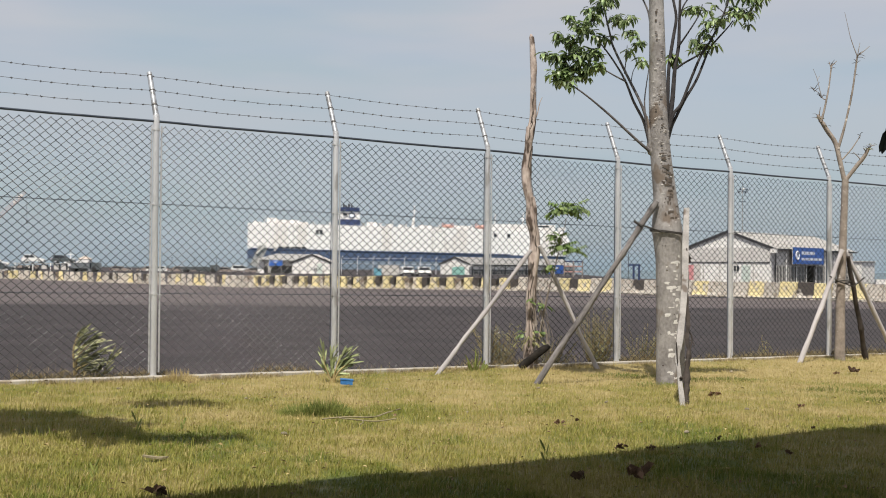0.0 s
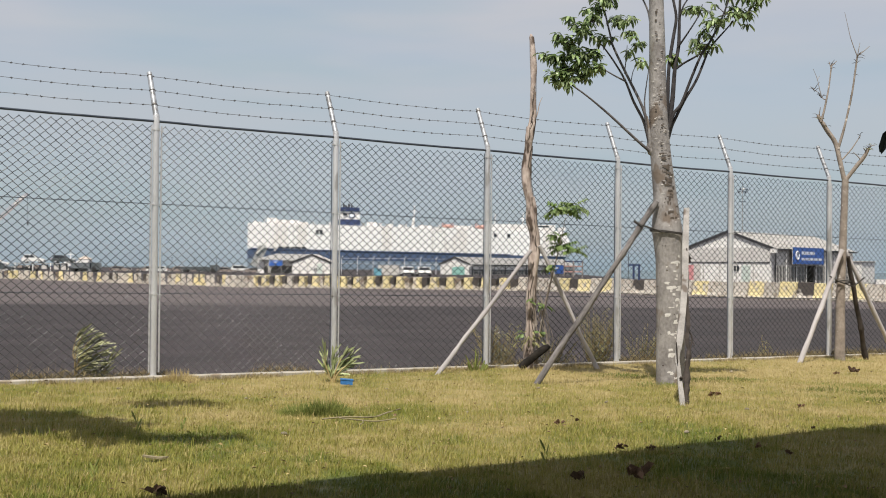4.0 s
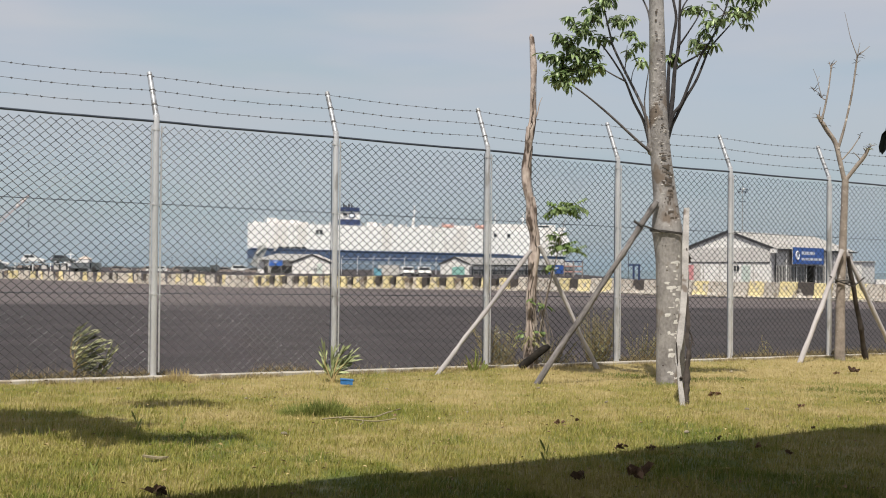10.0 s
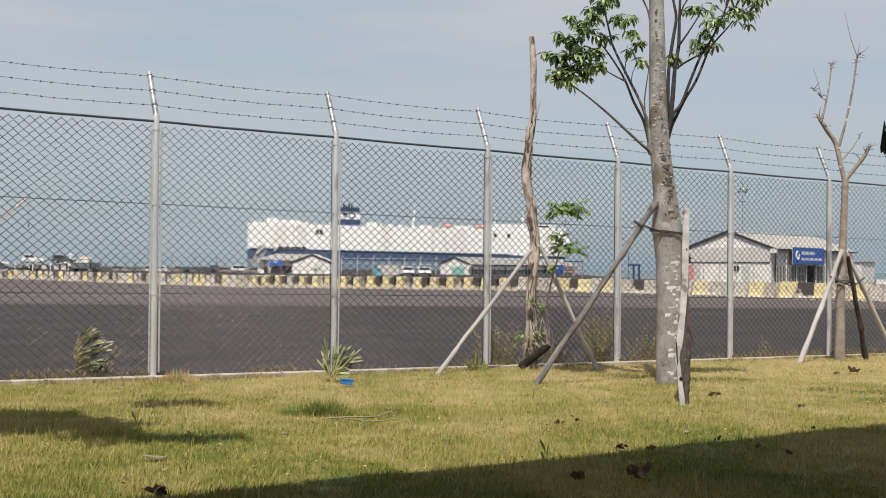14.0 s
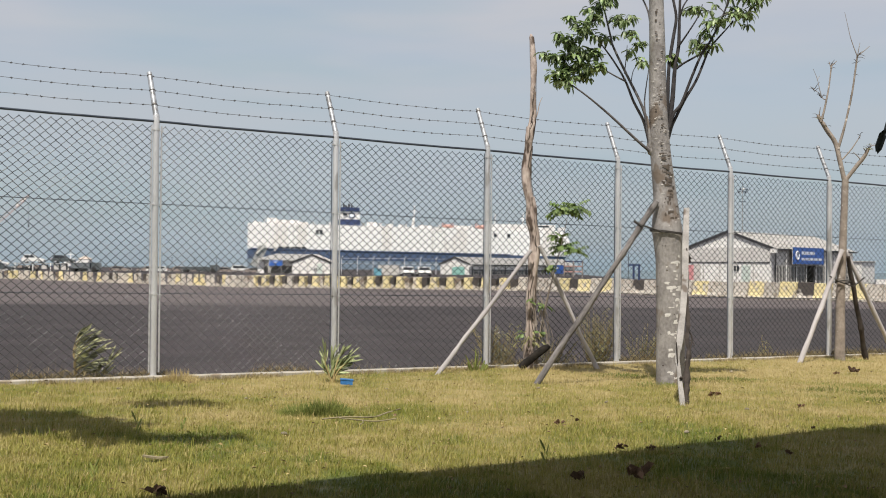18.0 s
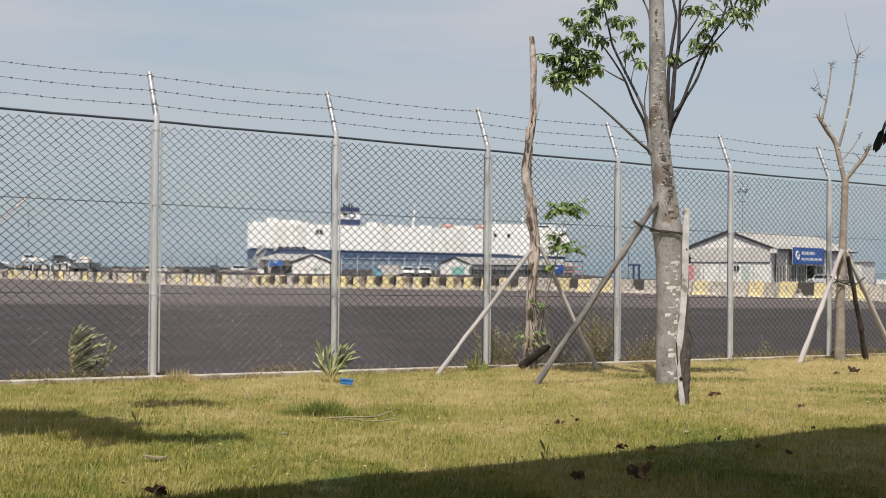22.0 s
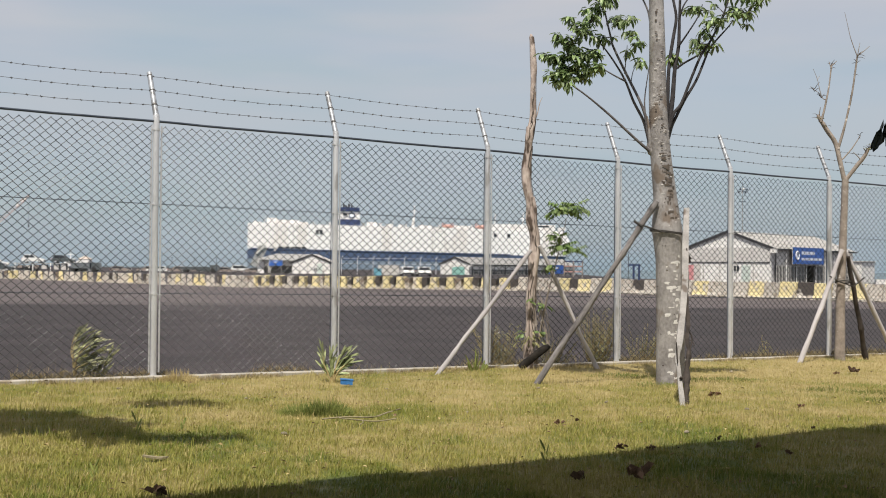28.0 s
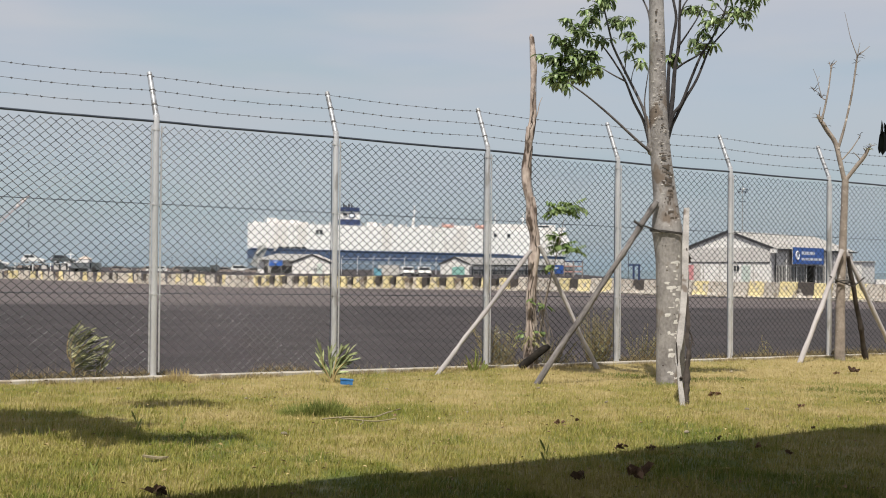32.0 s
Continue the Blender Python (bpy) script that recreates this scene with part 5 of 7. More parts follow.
# fallen leaves, pebbles and twigs on the lawn
for i, (x, y, s) in enumerate(((0.735, 6.60, 0.075), (1.06, 6.74, 0.105), (-1.33, 5.90, 0.07), (1.82, 8.22, 0.035), (2.98, 10.35, 0.045), (2.14, 7.66, 0.04), (1.12, 7.80, 0.05),
                               (4.76, 14.4, 0.08), (2.47, 11.26, 0.07), (4.40, 13.9, 0.05), (2.66, 8.9, 0.03), (1.0, 9.2, 0.03), (1.30, 7.72, 0.04), (2.0, 7.9, 0.035), (0.84, 8.9, 0.05))):
    g = Geo()
    r = random.Random(300 + i)
    for k in range(9):
        a = r.uniform(0, 6.28)
        g.leaf((r.uniform(-0.4, 0.4) * s, r.uniform(-0.3, 0.3) * s, r.uniform(0.0, 0.02)), (math.cos(a), math.sin(a), r.uniform(0.0, 0.8)), (r.uniform(-0.9, 0.9), r.uniform(-0.9, 0.9), 1), s * r.uniform(0.45, 0.85), s * 0.5, 0.6, r.uniform(-0.3, 0.5))
    ob = solid("fallen_leaf", g, M_DEADLEAF, "curled dark dry leaf on the grass", "leaf", "fallen leaves", at=Matrix.Translation(lawn_at(x, y)) @ pose(0, 0, 0.018))
for i, (x, y, s) in enumerate(((-1.02, 8.09, 0.022), (1.70, 8.63, 0.025), (4.05, 16.1, 0.045), (-2.0, 11.4, 0.02), (-0.5, 11.2, 0.02), (0.9, 11.6, 0.02), (1.4, 10.6, 0.022), (0.2, 9.6, 0.018), (3.3, 14.2, 0.03), (2.5, 10.2, 0.02), (-2.8, 10.8, 0.018), (-1.6, 10.2, 0.018))):
    g = Geo().tube([(-s, 0, 0.3 * s), (-s * 0.6, 0.1 * s, 0.3 * s), (0, 0, 0.35 * s), (s * 0.6, 0, 0.3 * s), (s, 0, 0.2 * s)], [s * 0.15, s * 0.4, s * 0.5, s * 0.35, s * 0.1], 7, wob=0.8)
    solid("pebble", g, M_STONE, "small dull stone in the grass", "stone", "stones in the lawn", smooth=True, at=Matrix.Translation(lawn_at(x, y)) @ pose(0, 0, 0.012, 0, 0, 37 * i))
for name, mat, count, seed, words in (("leaf_litter", M_CHAFF, 420, 71, "small brown leaf scraps strewn over the lawn"), ("straw_litter", M_STALK, 520, 72, "small pale straw scraps strewn over the lawn")):
    r = random.Random(seed)
    g = Geo()
    for k in range(count):
        y = 5.6 + 9.5 * r.random()
        x = r.uniform(-1, 1) * (0.37 * y + 0.3)
        if y > F0.y + FY / FX * x - 0.15:
            continue
        a, s = r.uniform(0, 6.28), r.uniform(0.012, 0.034)
        g.leaf((x, y, lawn_z(x, y) + bumps(x, y) + 0.034), (math.cos(a), math.sin(a), r.uniform(-0.2, 0.6)), (r.uniform(-0.7, 0.7), r.uniform(-0.7, 0.7), 1), s, s * r.uniform(0.3, 0.7), 0.4, 0.2)
    solid(name, g, mat, words, "litter", kind="stuff")
g = Geo()
g.tube(curve_points([(-0.27, 0, 0.01), (-0.10, 0.05, 0.02), (0.08, 0.05, 0.02), (0.17, 0.28, 0.025), (0.26, 0.44, 0.035)], 3), 0.0055, 5)
g.tube(curve_points([(-0.15, 0.02, 0.015), (0.0, -0.12, 0.02), (0.12, -0.18, 0.02), (0.25, -0.10, 0.03)], 3), 0.0045, 5)
g.tube([(0.02, -0.13, 0.02), (0.03, -0.2, 0.012), (0.015, -0.26, 0.008)], 0.004, 4)
solid("fallen_twig", g, M_TWIG, "forked dry twig lying on the grass", "twig", smooth=True, at=pose(-0.56, 8.66, lawn_z(-0.6, 0) + 0.045))
g = Geo().box((0, 0, 0.03), (0.11, 0.035, 0.010), 5, 0, 8).box((0.03, 0.05, 0.02), (0.09, 0.03, 0.010), -14, 0, -5)
solid("bark_scrap", g, M_TWIG, "scrap of dry bark on the grass", "bark", at=pose(*lawn_at(-1.60, 6.92)))


# ---- behind the camera: shelter, shade tree, near branch ----
shelter = thing("shelter", "open shelter with a flat sheet roof on steel posts", "shelter", (3.207, 7.679, 0.0), rz=36.5)
r = random.Random(61)
part("roof", Geo().box((-4.0, -4.15, 3.42), (24.0, 7.7, 0.10)), M_ROOF, shelter)
for i in range(40):                          # loose sheets along the edge, pushed out by different lengths
    part("roof_sheet", Geo().box((-15.7 + 0.6 * i, -0.35 + r.uniform(-0.035, 0.035), 3.485), (0.63, 0.70, 0.012), r.uniform(-0.8, 0.8)), M_ROOF, shelter)
for x in (-13.0, -7.0, 5.0):
    part("shelter_post", Geo().tube([(x, -7.6, -0.6), (x, -7.6, 3.38)], 0.06, 10), M_ZINC, shelter, smooth=True)
tree_d = tree("shade_tree", "slim leafy tree beside the lawn", (-5.03, 5.255, 0.03), [(0, 0, -0.05), (0.02, 0, 1.0), (0.05, 0, 2.0), (0.0, 0, 3.0), (0.02, 0, 3.9)], [0.09, 0.08, 0.07, 0.05, 0.03], M_BARK, 10)
limb(tree_d, M_LIMB, 0.04, 0.012, (0.03, 0, 2.4), (1.0, 0.4, 3.2), (2.0, 0.7, 3.6), (3.3, 0.7, 3.65))
limb(tree_d, M_LIMB, 0.03, 0.012, (0.03, 0, 2.6), (1.2, 1.2, 3.4), (2.5, 2.3, 3.7))
limb(tree_d, M_LIMB, 0.03, 0.012, (0, 0, 2.4), (-0.5, -0.2, 2.9), (-0.9, -0.3, 3.3))
for i, (x, y, z, s, k) in enumerate(((0.1, 0.1, 3.0, 0.40, 24), (0.45, 0.25, 3.0, 0.40, 26), (0.75, -0.05, 2.95, 0.40, 24), (0.95, -0.42, 2.9, 0.34, 14), (1.30, -0.45, 2.9, 0.30, 7), (-0.4, 0.0, 3.1, 0.45, 26), (0.2, -0.3, 3.0, 0.35, 16),
                                     (0.95, 1.55, 3.0, 0.26, 11), (0.70, 1.40, 3.0, 0.20, 6), (0.05, 0.62, 3.0, 0.34, 14), (-0.35, 0.55, 3.0, 0.36, 16), (1.62, -0.42, 2.9, 0.22, 3))):
    crown(400 + i, s, k, 0.17, tree_d, (x + 1.758, y + 1.147, z + 0.65), M_LEAF, False)

near_tree = tree("shade_tree", "dark leafy tree under the shelter's edge", (2.95, 5.9, -0.08), [(0, 0, -0.05), (0.0, 0, 1.0), (-0.02, 0, 2.0), (-0.05, 0, 2.6)], [0.06, 0.05, 0.045, 0.03], M_BARK, 9)
limb(near_tree, M_LIMB, 0.02, 0.006, (-0.02, 0, 1.75), (-0.3, 0.05, 2.06), (-0.72, 0.1, 2.06))
g = Geo()
r = random.Random(77)
for k in range(7):
    a = r.uniform(0, 6.28)
    g.leaf((0.02 * math.cos(a), 0.02 * math.sin(a), -0.012 * k), (0.35 * math.cos(a), 0.35 * math.sin(a), -0.9), (math.sin(a), math.cos(a), 0.1), 0.105, 0.040, 0.3, 0.2)
g.tube([(0.06, 0, 0.10), (0.02, 0, 0.0), (0.0, 0, -0.08)], 0.004, 5)
NEAR_SPRAY_AT = (-0.790, 0.1, 1.93)
near_spray = part("crown", g, M_SHADELEAF, near_tree, "drooping leaves coloured near black for the shade", at=NEAR_SPRAY_AT)


# ---- concrete barriers across the yard ----
def barrier_mesh(name, mat, long, high=0.80, foot=0.56, head=0.24):
    """A jersey barrier: wide foot, sloped shoulders, narrow head."""
    prof = [(-foot / 2, 0), (-foot / 2, 0.08), (-foot * 0.36, 0.26), (-head / 2, high - 0.02), (-head / 2 + 0.02, high), (head / 2 - 0.02, high), (head / 2, high - 0.02), (foot * 0.36, 0.26), (foot / 2, 0.08), (foot / 2, 0)]
    g = Geo()
    n = len(prof)
    h = long / 2
    rows = [(-h, 0.97, 0), (-h + 0.03, 1.0, 0)]
    for c in (-0.5, 0.0, 0.5):               # drain notches under the foot
        rows += [(h * c - 0.075, 1.0, 0), (h * c - 0.045, 1.0, 0.06), (h * c + 0.045, 1.0, 0.06), (h * c + 0.075, 1.0, 0)]
    rows += [(h - 0.03, 1.0, 0), (h, 0.97, 0)]
    for x, k, notch in rows:
        g.v += [(x, y * k, max(notch, z * (1 if k == 1 else 0.985))) for y, z in prof]
    m = len(rows)
    for i in range(m - 1):
        g.f += [(i * n + j, i * n + (j + 1) % n, (i + 1) * n + (j + 1) % n, (i + 1) * n + j) for j in range(n)]
    g.f += [tuple(range(n)), tuple(range(m * n - 1, (m - 1) * n - 1, -1))]
    return g.mesh(name, mat)


BARRIER_KINDS = {"y": (M_YELLOW, "worn yellow-painted concrete barrier block"), "k": (M_BLACK, "worn black-painted concrete barrier block"),
                 "b": (M_BROWN, "faded brown-painted concrete barrier block"), "c": (M_CONCRETE, "bare weathered concrete barrier block")}


def barrier_block(at, turn, key, long, high, foot, head, r):
    mat, words = BARRIER_KINDS[key]
    mesh = barrier_mesh("barrier", mat, long, high * r.uniform(0.95, 1.03), foot, head)
    ob = new("concrete_barrier", mesh)
    ob.matrix_basis = pose(at.x, at.y + r.uniform(-0.07, 0.07), -0.27, r.uniform(-1.2, 1.2), r.uniform(-1.0, 1.0), turn)
    tagged(ob, words, "barrier", "concrete barriers")


def barrier_row(a, b, turn, marks, high, wide=None):
    """Blocks along the line from a to b. Each mark: metres along the line, colon, metres that the block takes up, and its paint.
    wide: for blocks set across the line, the share of its stretch that a pale block's foot takes up."""
    d = (Vector(b) - Vector(a)).normalized()
    base = math.degrees(math.atan2(d.y, d.x)) + turn
    r = random.Random(len(marks))
    for mark in marks.split():
        where, key = mark[:-1].split(":"), mark[-1]
        p, span = Vector(a) + d * float(where[0]), float(where[1])
        if wide is None:                     # laid along the line
            barrier_block(p, base + r.uniform(-3, 3), key, span * 0.95, high, 0.56, 0.24, r)
        else:                                # set across the line, the dark ones between the pale ones and further back
            foot = span * wide if key in "yc" else span * 0.98
            barrier_block(p + Vector((0, 0.22 if key in "kb" else 0.0)), base + r.uniform(-4, 4), key, 0.95, high * (0.95 if key in "kb" else 1.0), foot, foot * (0.60 if key in "yc" else 0.80), r)


barrier_row((-47.0, 121.2), (-25.5, 94.5), 155, "8.1:.42c 9.6:.38y 11.1:.42c 12.4:.30b 13.7:.35y 15.1:.38y 16.4:.42c 17.8:.42c 19.2:.42y 20.8:.38y 22.0:.38c 23.3:.38c 24.4:.30b 25.3:.35y 26.5:.38c 27.6:.38c 28.8:.38c 30.1:.35y 31.3:.38c 32.8:.32y 33.5:.28b 34.3:.32c", 0.76, 1.40)
barrier_row((-25.5, 94.5), (-13.9, 80.1), 153, "0.7:.28k 1.5:.32c 2.1:.28b 2.8:.32c 3.5:.28c 4.2:.32y 5.0:.30b 5.7:.28c 6.4:.30k 7.2:.35c 8.4:.35c 9.4:.35c 10.3:.30b 11.0:.32c 11.7:.32y 12.5:.35c 13.4:.35c 14.3:.34y 15.2:.34y 15.9:.31b 16.6:.29c 17.3:.31k 18.2:.35y 18.9:.29b 19.4:.32c 20.1:.32c 20.7:.32c 21.4:.31b", 0.77, 1.34)
barrier_row((-13.9, 80.1), (-5.6, 78.4), 86, "0.3:.38c 0.7:.32b 1.1:.40c 1.55:.36b 2.0:.38y 2.4:.32k 2.7:.40y 3.15:.34k 3.6:.40y 4.0:.32k 4.4:.40c 4.8:.34k 5.2:.42y 5.7:.34k 6.1:.44y 6.5:.34b 6.9:.38y 7.3:.32k 7.6:.32y 7.95:.36y 8.3:.36k 8.75:.46y", 0.78, 1.22)
barrier_row((-5.6, 78.4), (5.1, 76.2), 86, "0.7:.36b 1.2:.50y 1.7:.38k 2.2:.50y 2.65:.36k 3.1:.50y 3.6:.42b 4.2:.52y 4.7:.46k 5.25:.50y 5.8:.50k 6.3:.55y 6.85:.52b 7.4:.50y 7.9:.50k 8.45:.53y 9.0:.50k 9.6:.58y 10.25:.56k", 0.80, 1.22)
barrier_row((5.1, 76.2), (23.5, 51.5), 0, "-0.2:.75c 0.7:.9c 1.65:.95c 2.65:.95c 3.6:.9y 4.45:.7k 5.3:1y 6.3:.9c 7.15:.85y 7.9:.7c 8.75:.95c 9.65:.9k 10.5:.85c 11.3:.75c 12.05:.75c 13:1.1c 14.1:1.05y 15.05:.85c 15.9:.85c 16.8:.9c 17.75:.98y 18.7:.93c 19.7:1.04y 20.7:.98k 21.7:1y 22.7:.98c 23.6:.85y 24.45:.92c 25.4:.95c", 0.83)


# ---- sheds ----
def shed(name, label, corner, way, long, wide, eave, ridge, over=0.35, bays=8, windows=True, band=True, cover=None, gate=None):
    """A gabled shed: its lit gable looks at the lawn; corner: the foot where gable and long side meet."""
    ang = math.degrees(math.atan2(way[1], way[0]))
    t = thing(name, label, "shed", (*corner, -0.27), rz=ang)
    # local x along the long side, y across to the gable's far corner
    g = Geo()
    g.add([(0, 0, 0), (0, wide, 0), (0, wide, eave), (0, wide / 2, ridge), (0, 0, eave), (0.15, 0, 0), (0.15, wide, 0), (0.15, wide, eave), (0.15, wide / 2, ridge), (0.15, 0, eave)],
          [(0, 1, 2, 3, 4), (9, 8, 7, 6, 5), (0, 4, 9, 5), (1, 6, 7, 2), (2, 7, 8, 3), (3, 8, 9, 4)])
    part("gable_wall", g, M_WHITEWALL, t, "white sheet gable wall")
    if band:
        part("gable_band", Geo().box((-0.03, wide / 2, eave * 0.80), (0.05, wide * 0.985, eave * 0.40)), M_BANDWALL, t, "pale grey band across the gable")
        part("band_trim", Geo().box((-0.06, wide / 2, eave * 0.595), (0.06, wide * 0.985, 0.07)), M_DARKTRIM, t, "dark trim under the band")
    n = 5
    for i in range(1, n):
        part("gable_post", Geo().box((-0.06, wide * i / n, eave * 0.30), (0.08, 0.10, eave * 0.60)), M_GREYWALL, t)
    part("door", Geo().box((-0.045, wide * 0.29, 0.95), (0.06, 0.95, 1.9)), M_MINTDOOR, t, "pale mint door")
    part("window", Geo().box((-0.05, wide * 0.40, eave * 0.42), (0.06, 0.55, 0.55)), M_GLASS, t)
    wall = Geo()
    if gate is None:
        wall.box((long / 2 + 0.15, 0.07, eave / 2), (long - 0.05, 0.10, eave))
    else:                                    # an open gateway in one bay
        ga = 0.9 + (long - 1.6) * gate / bays
        gb = ga + (long - 1.6) / bays
        wall.box(((0.175 + ga) / 2, 0.07, eave / 2), (ga - 0.175, 0.10, eave))
        wall.box(((gb + long + 0.125) / 2, 0.07, eave / 2), (long + 0.125 - gb, 0.10, eave))
        wall.box(((ga + gb) / 2, 0.07, eave * 0.76), (gb - ga, 0.10, eave * 0.48))
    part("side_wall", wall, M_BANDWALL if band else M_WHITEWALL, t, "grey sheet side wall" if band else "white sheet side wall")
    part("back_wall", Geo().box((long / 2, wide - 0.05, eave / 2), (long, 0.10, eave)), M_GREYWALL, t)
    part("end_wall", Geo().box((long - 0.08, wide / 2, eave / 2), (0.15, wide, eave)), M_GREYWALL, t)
    for i in range(bays):
        x = 0.9 + (long - 1.6) * i / bays
        w = (long - 1.6) / bays
        if windows and i != gate:
            pane = part("window", Geo().box((x + w / 2, 0.0, eave * 0.27), (w * 0.97, 0.06, eave * 0.50)), M_GLASS, t, "dark glazed bay")
            for k in range(1, 7):
                part("mullion", Geo().box((x + w * k / 7, -0.05, eave * 0.27), (0.045, 0.05, eave * 0.50)), M_GREYWALL, pane)
            for z in (0.28, 0.50):
                part("transom", Geo().box((x + w / 2, -0.04, eave * z), (w * 0.97, 0.04, 0.05)), M_GREYWALL, pane)
        part("porch_post", Geo().box((x, -0.12, eave / 2 - 0.1), (0.11, 0.09, eave - 0.2)), M_WHITEWALL if band and i else M_DARKTRIM, t)
    half = math.hypot(wide / 2 + over, ridge - eave)
    pitch = math.degrees(math.atan2(ridge - eave, wide / 2))
    for s in (-1, 1):
        g = Geo()
        c = (long / 2, wide / 2 + s * (wide / 4 + over / 2), (eave + ridge) / 2 - 0.04)
        g.box(c, (long + 0.24, half, 0.07), 0, -s * pitch)
        rp = part("roof", g, cover or M_ROOF, t, "ribbed metal roof")
        k = Geo()
        for i in range(int(long / 0.9)):
            k.box((i * 0.9 + 0.3, c[1], c[2] + 0.05), (0.06, half, 0.05), 0, -s * pitch)
        part("roof_rib", k, cover or M_ROOF, rp)
        part("verge_board", Geo().box((-0.14, c[1], c[2] - 0.02), (0.06, half + 0.05, 0.27), 0, -s * pitch), M_DARKTRIM, t, "dark verge board")
    part("eave_board", Geo().box((long / 2, -over - 0.02, eave - 0.17), (long + 0.8, 0.06, 0.16)), M_DARKTRIM, t, "dark eave board")
    part("bracket", Geo().box((-0.1, -over, eave - 0.35), (0.6, 0.5, 0.45)), M_WHITEWALL, t, "white boxed eave end")
    return t


def sign(name, label, t_at, ang, w, h, bars):
    s = thing(name, label, "sign", t_at, rz=ang)
    part("board", Geo().box((0, 0, 0), (w, 0.06, h)), M_SIGN, s)
    part("frame", Geo().box((0, 0.05, 0), (w + 0.08, 0.05, h + 0.08)), M_GREYWALL, s)
    for x, z, bw, bh in bars:
        part("lettering_bar", Geo().box((x * w, -0.036, z * h), (bw * w, 0.012, bh * h)), M_MARK, s)
    if h > 1.5 and w > 8:                    # round mark before the words
        ring = [Vector((-0.37 * w + 0.42 * math.cos(a), -0.036, 0.02 * h + 0.42 * math.sin(a))) for a in [2 * math.pi * k / 14 for k in range(15)]]
        part("emblem", Geo().tube(ring, 0.085, 5, cap=False).box((-0.37 * w, -0.036, 0.02 * h), (0.16, 0.02, 0.5)), M_MARK, s, "round white emblem")
    return s


BIG = []
r = random.Random(9)
for z, x0, x1, h in ((0.17, -0.22, 0.20, 0.20), (-0.20, -0.22, 0.44, 0.15)):
    x = x0
    while x < x1:
        w = r.uniform(0.018, 0.034)
        BIG.append((x, z, w, h))
        x += w + 0.012
shed("terminal_shed", "white and grey gabled port shed with a pale metal roof", (33.5, 127.0), (0.62, 0.785), 23.0, 9.4, 3.75, 5.45, gate=3)
ca = math.degrees(math.atan2(0.785, 0.62))
sign("name_board", "blue name board with white lettering on the shed's eave", (33.5 + 0.62 * 8.6 + 0.785 * 0.5, 127.0 + 0.785 * 8.6 - 0.62 * 0.5, 2.72), ca, 8.4, 1.75, BIG)
annex = thing("annex", "small white flat-roofed annex at the shed's end", "annex", (48.4, 143.5, -0.27), rz=ca)
part("wall", Geo().box((1.9, 1.5, 1.25), (4.2, 3.0, 2.5)), M_WHITEWALL, annex)
part("roof", Geo().box((1.9, 1.5, 2.55), (4.5, 3.3, 0.10)), M_GREYWALL, annex)

shed("terminal_shed", "low white gabled shed with a grey roof before the ship", (5.2, 246.0), (0.575, 0.818), 43.0, 7.0, 2.15, 3.50, windows=True, bays=10, band=False, cover=M_GREYROOF)
cb = math.degrees(math.atan2(0.818, 0.575))
sign("name_board", "small blue name board on the low shed", (5.2 + 0.575 * 33 + 0.5, 246.0 + 0.818 * 33 - 0.6, 0.95), cb, 7.5, 1.9, BIG[:13])
g = Geo().box((0, 0, 0.7), (2.4, 1.6, 1.4)).box((0, 0, 1.45), (2.1, 1.3, 0.15))
solid("covered_pallet", g, M_TURQUOISE, "stack under a turquoise tarpaulin", "pallet", at=pose(3.0, 240.5, -0.27))
shed("terminal_shed", "low white gabled shed with a grey lean-to before the ship", (-20.4, 228.0), (0.20, 0.98), 4.0, 7.6, 2.05, 3.55, windows=False, bays=5, band=False)
lean = thing("lean_to", "grey open lean-to beside the low shed", "shed", (-33.0, 233.0, -0.27))
part("roof", Geo().add([(-1.6, -2.4, 2.6), (5.6, -2.4, 2.5), (9.2, 3.0, 3.65), (1.4, 3.0, 3.75), (-1.6, -2.4, 2.48), (5.6, -2.4, 2.38), (9.2, 3.0, 3.53), (1.4, 3.0, 3.63)],
                       [(0, 1, 2, 3), (7, 6, 5, 4), (0, 4, 5, 1), (1, 5, 6, 2), (2, 6, 7, 3), (3, 7, 4, 0)]), M_GREYROOF, lean, "grey pitched roof")
part("wall", Geo().box((-0.8, 0.0, 1.2), (1.3, 3.0, 2.4)), M_WHITEWALL, lean)
part("fascia", Geo().box((2.6, -1.9, 2.0), (5.4, 0.15, 0.95)), M_GREYWALL, lean, "grey fascia under the roof")
part("wall", Geo().box((4.0, 2.2, 1.3), (9.0, 0.2, 2.6)), M_GREYWALL, lean)
for x in (-0.1, 2.4, 5.2):
    part("porch_post", Geo().box((x, -2.2, 1.0), (0.12, 0.12, 2.0)), M_DARKTRIM, lean)
board_c = sign("name_board", "small blue name board on posts before the lean-to", (-30.9, 230.2, 1.65), 0, 2.5, 1.0, BIG[:9])
for x in (-1.0, 1.0):
    part("sign_post", Geo().box((x, 0.12, -0.75), (0.08, 0.08, 2.4)), M_GREYWALL, board_c)


# ---- ship ----
SHIP_A, SHIP_B = Vector((-117.9, 750.0)), Vector((84.6, 782.1))
ship_len = (SHIP_B - SHIP_A).length
ship = thing("car_carrier_ship", "white and blue car carrier ship moored at the quay", "ship", (*SHIP_A, -3.2), rz=9.0)
BEAM = 32.0


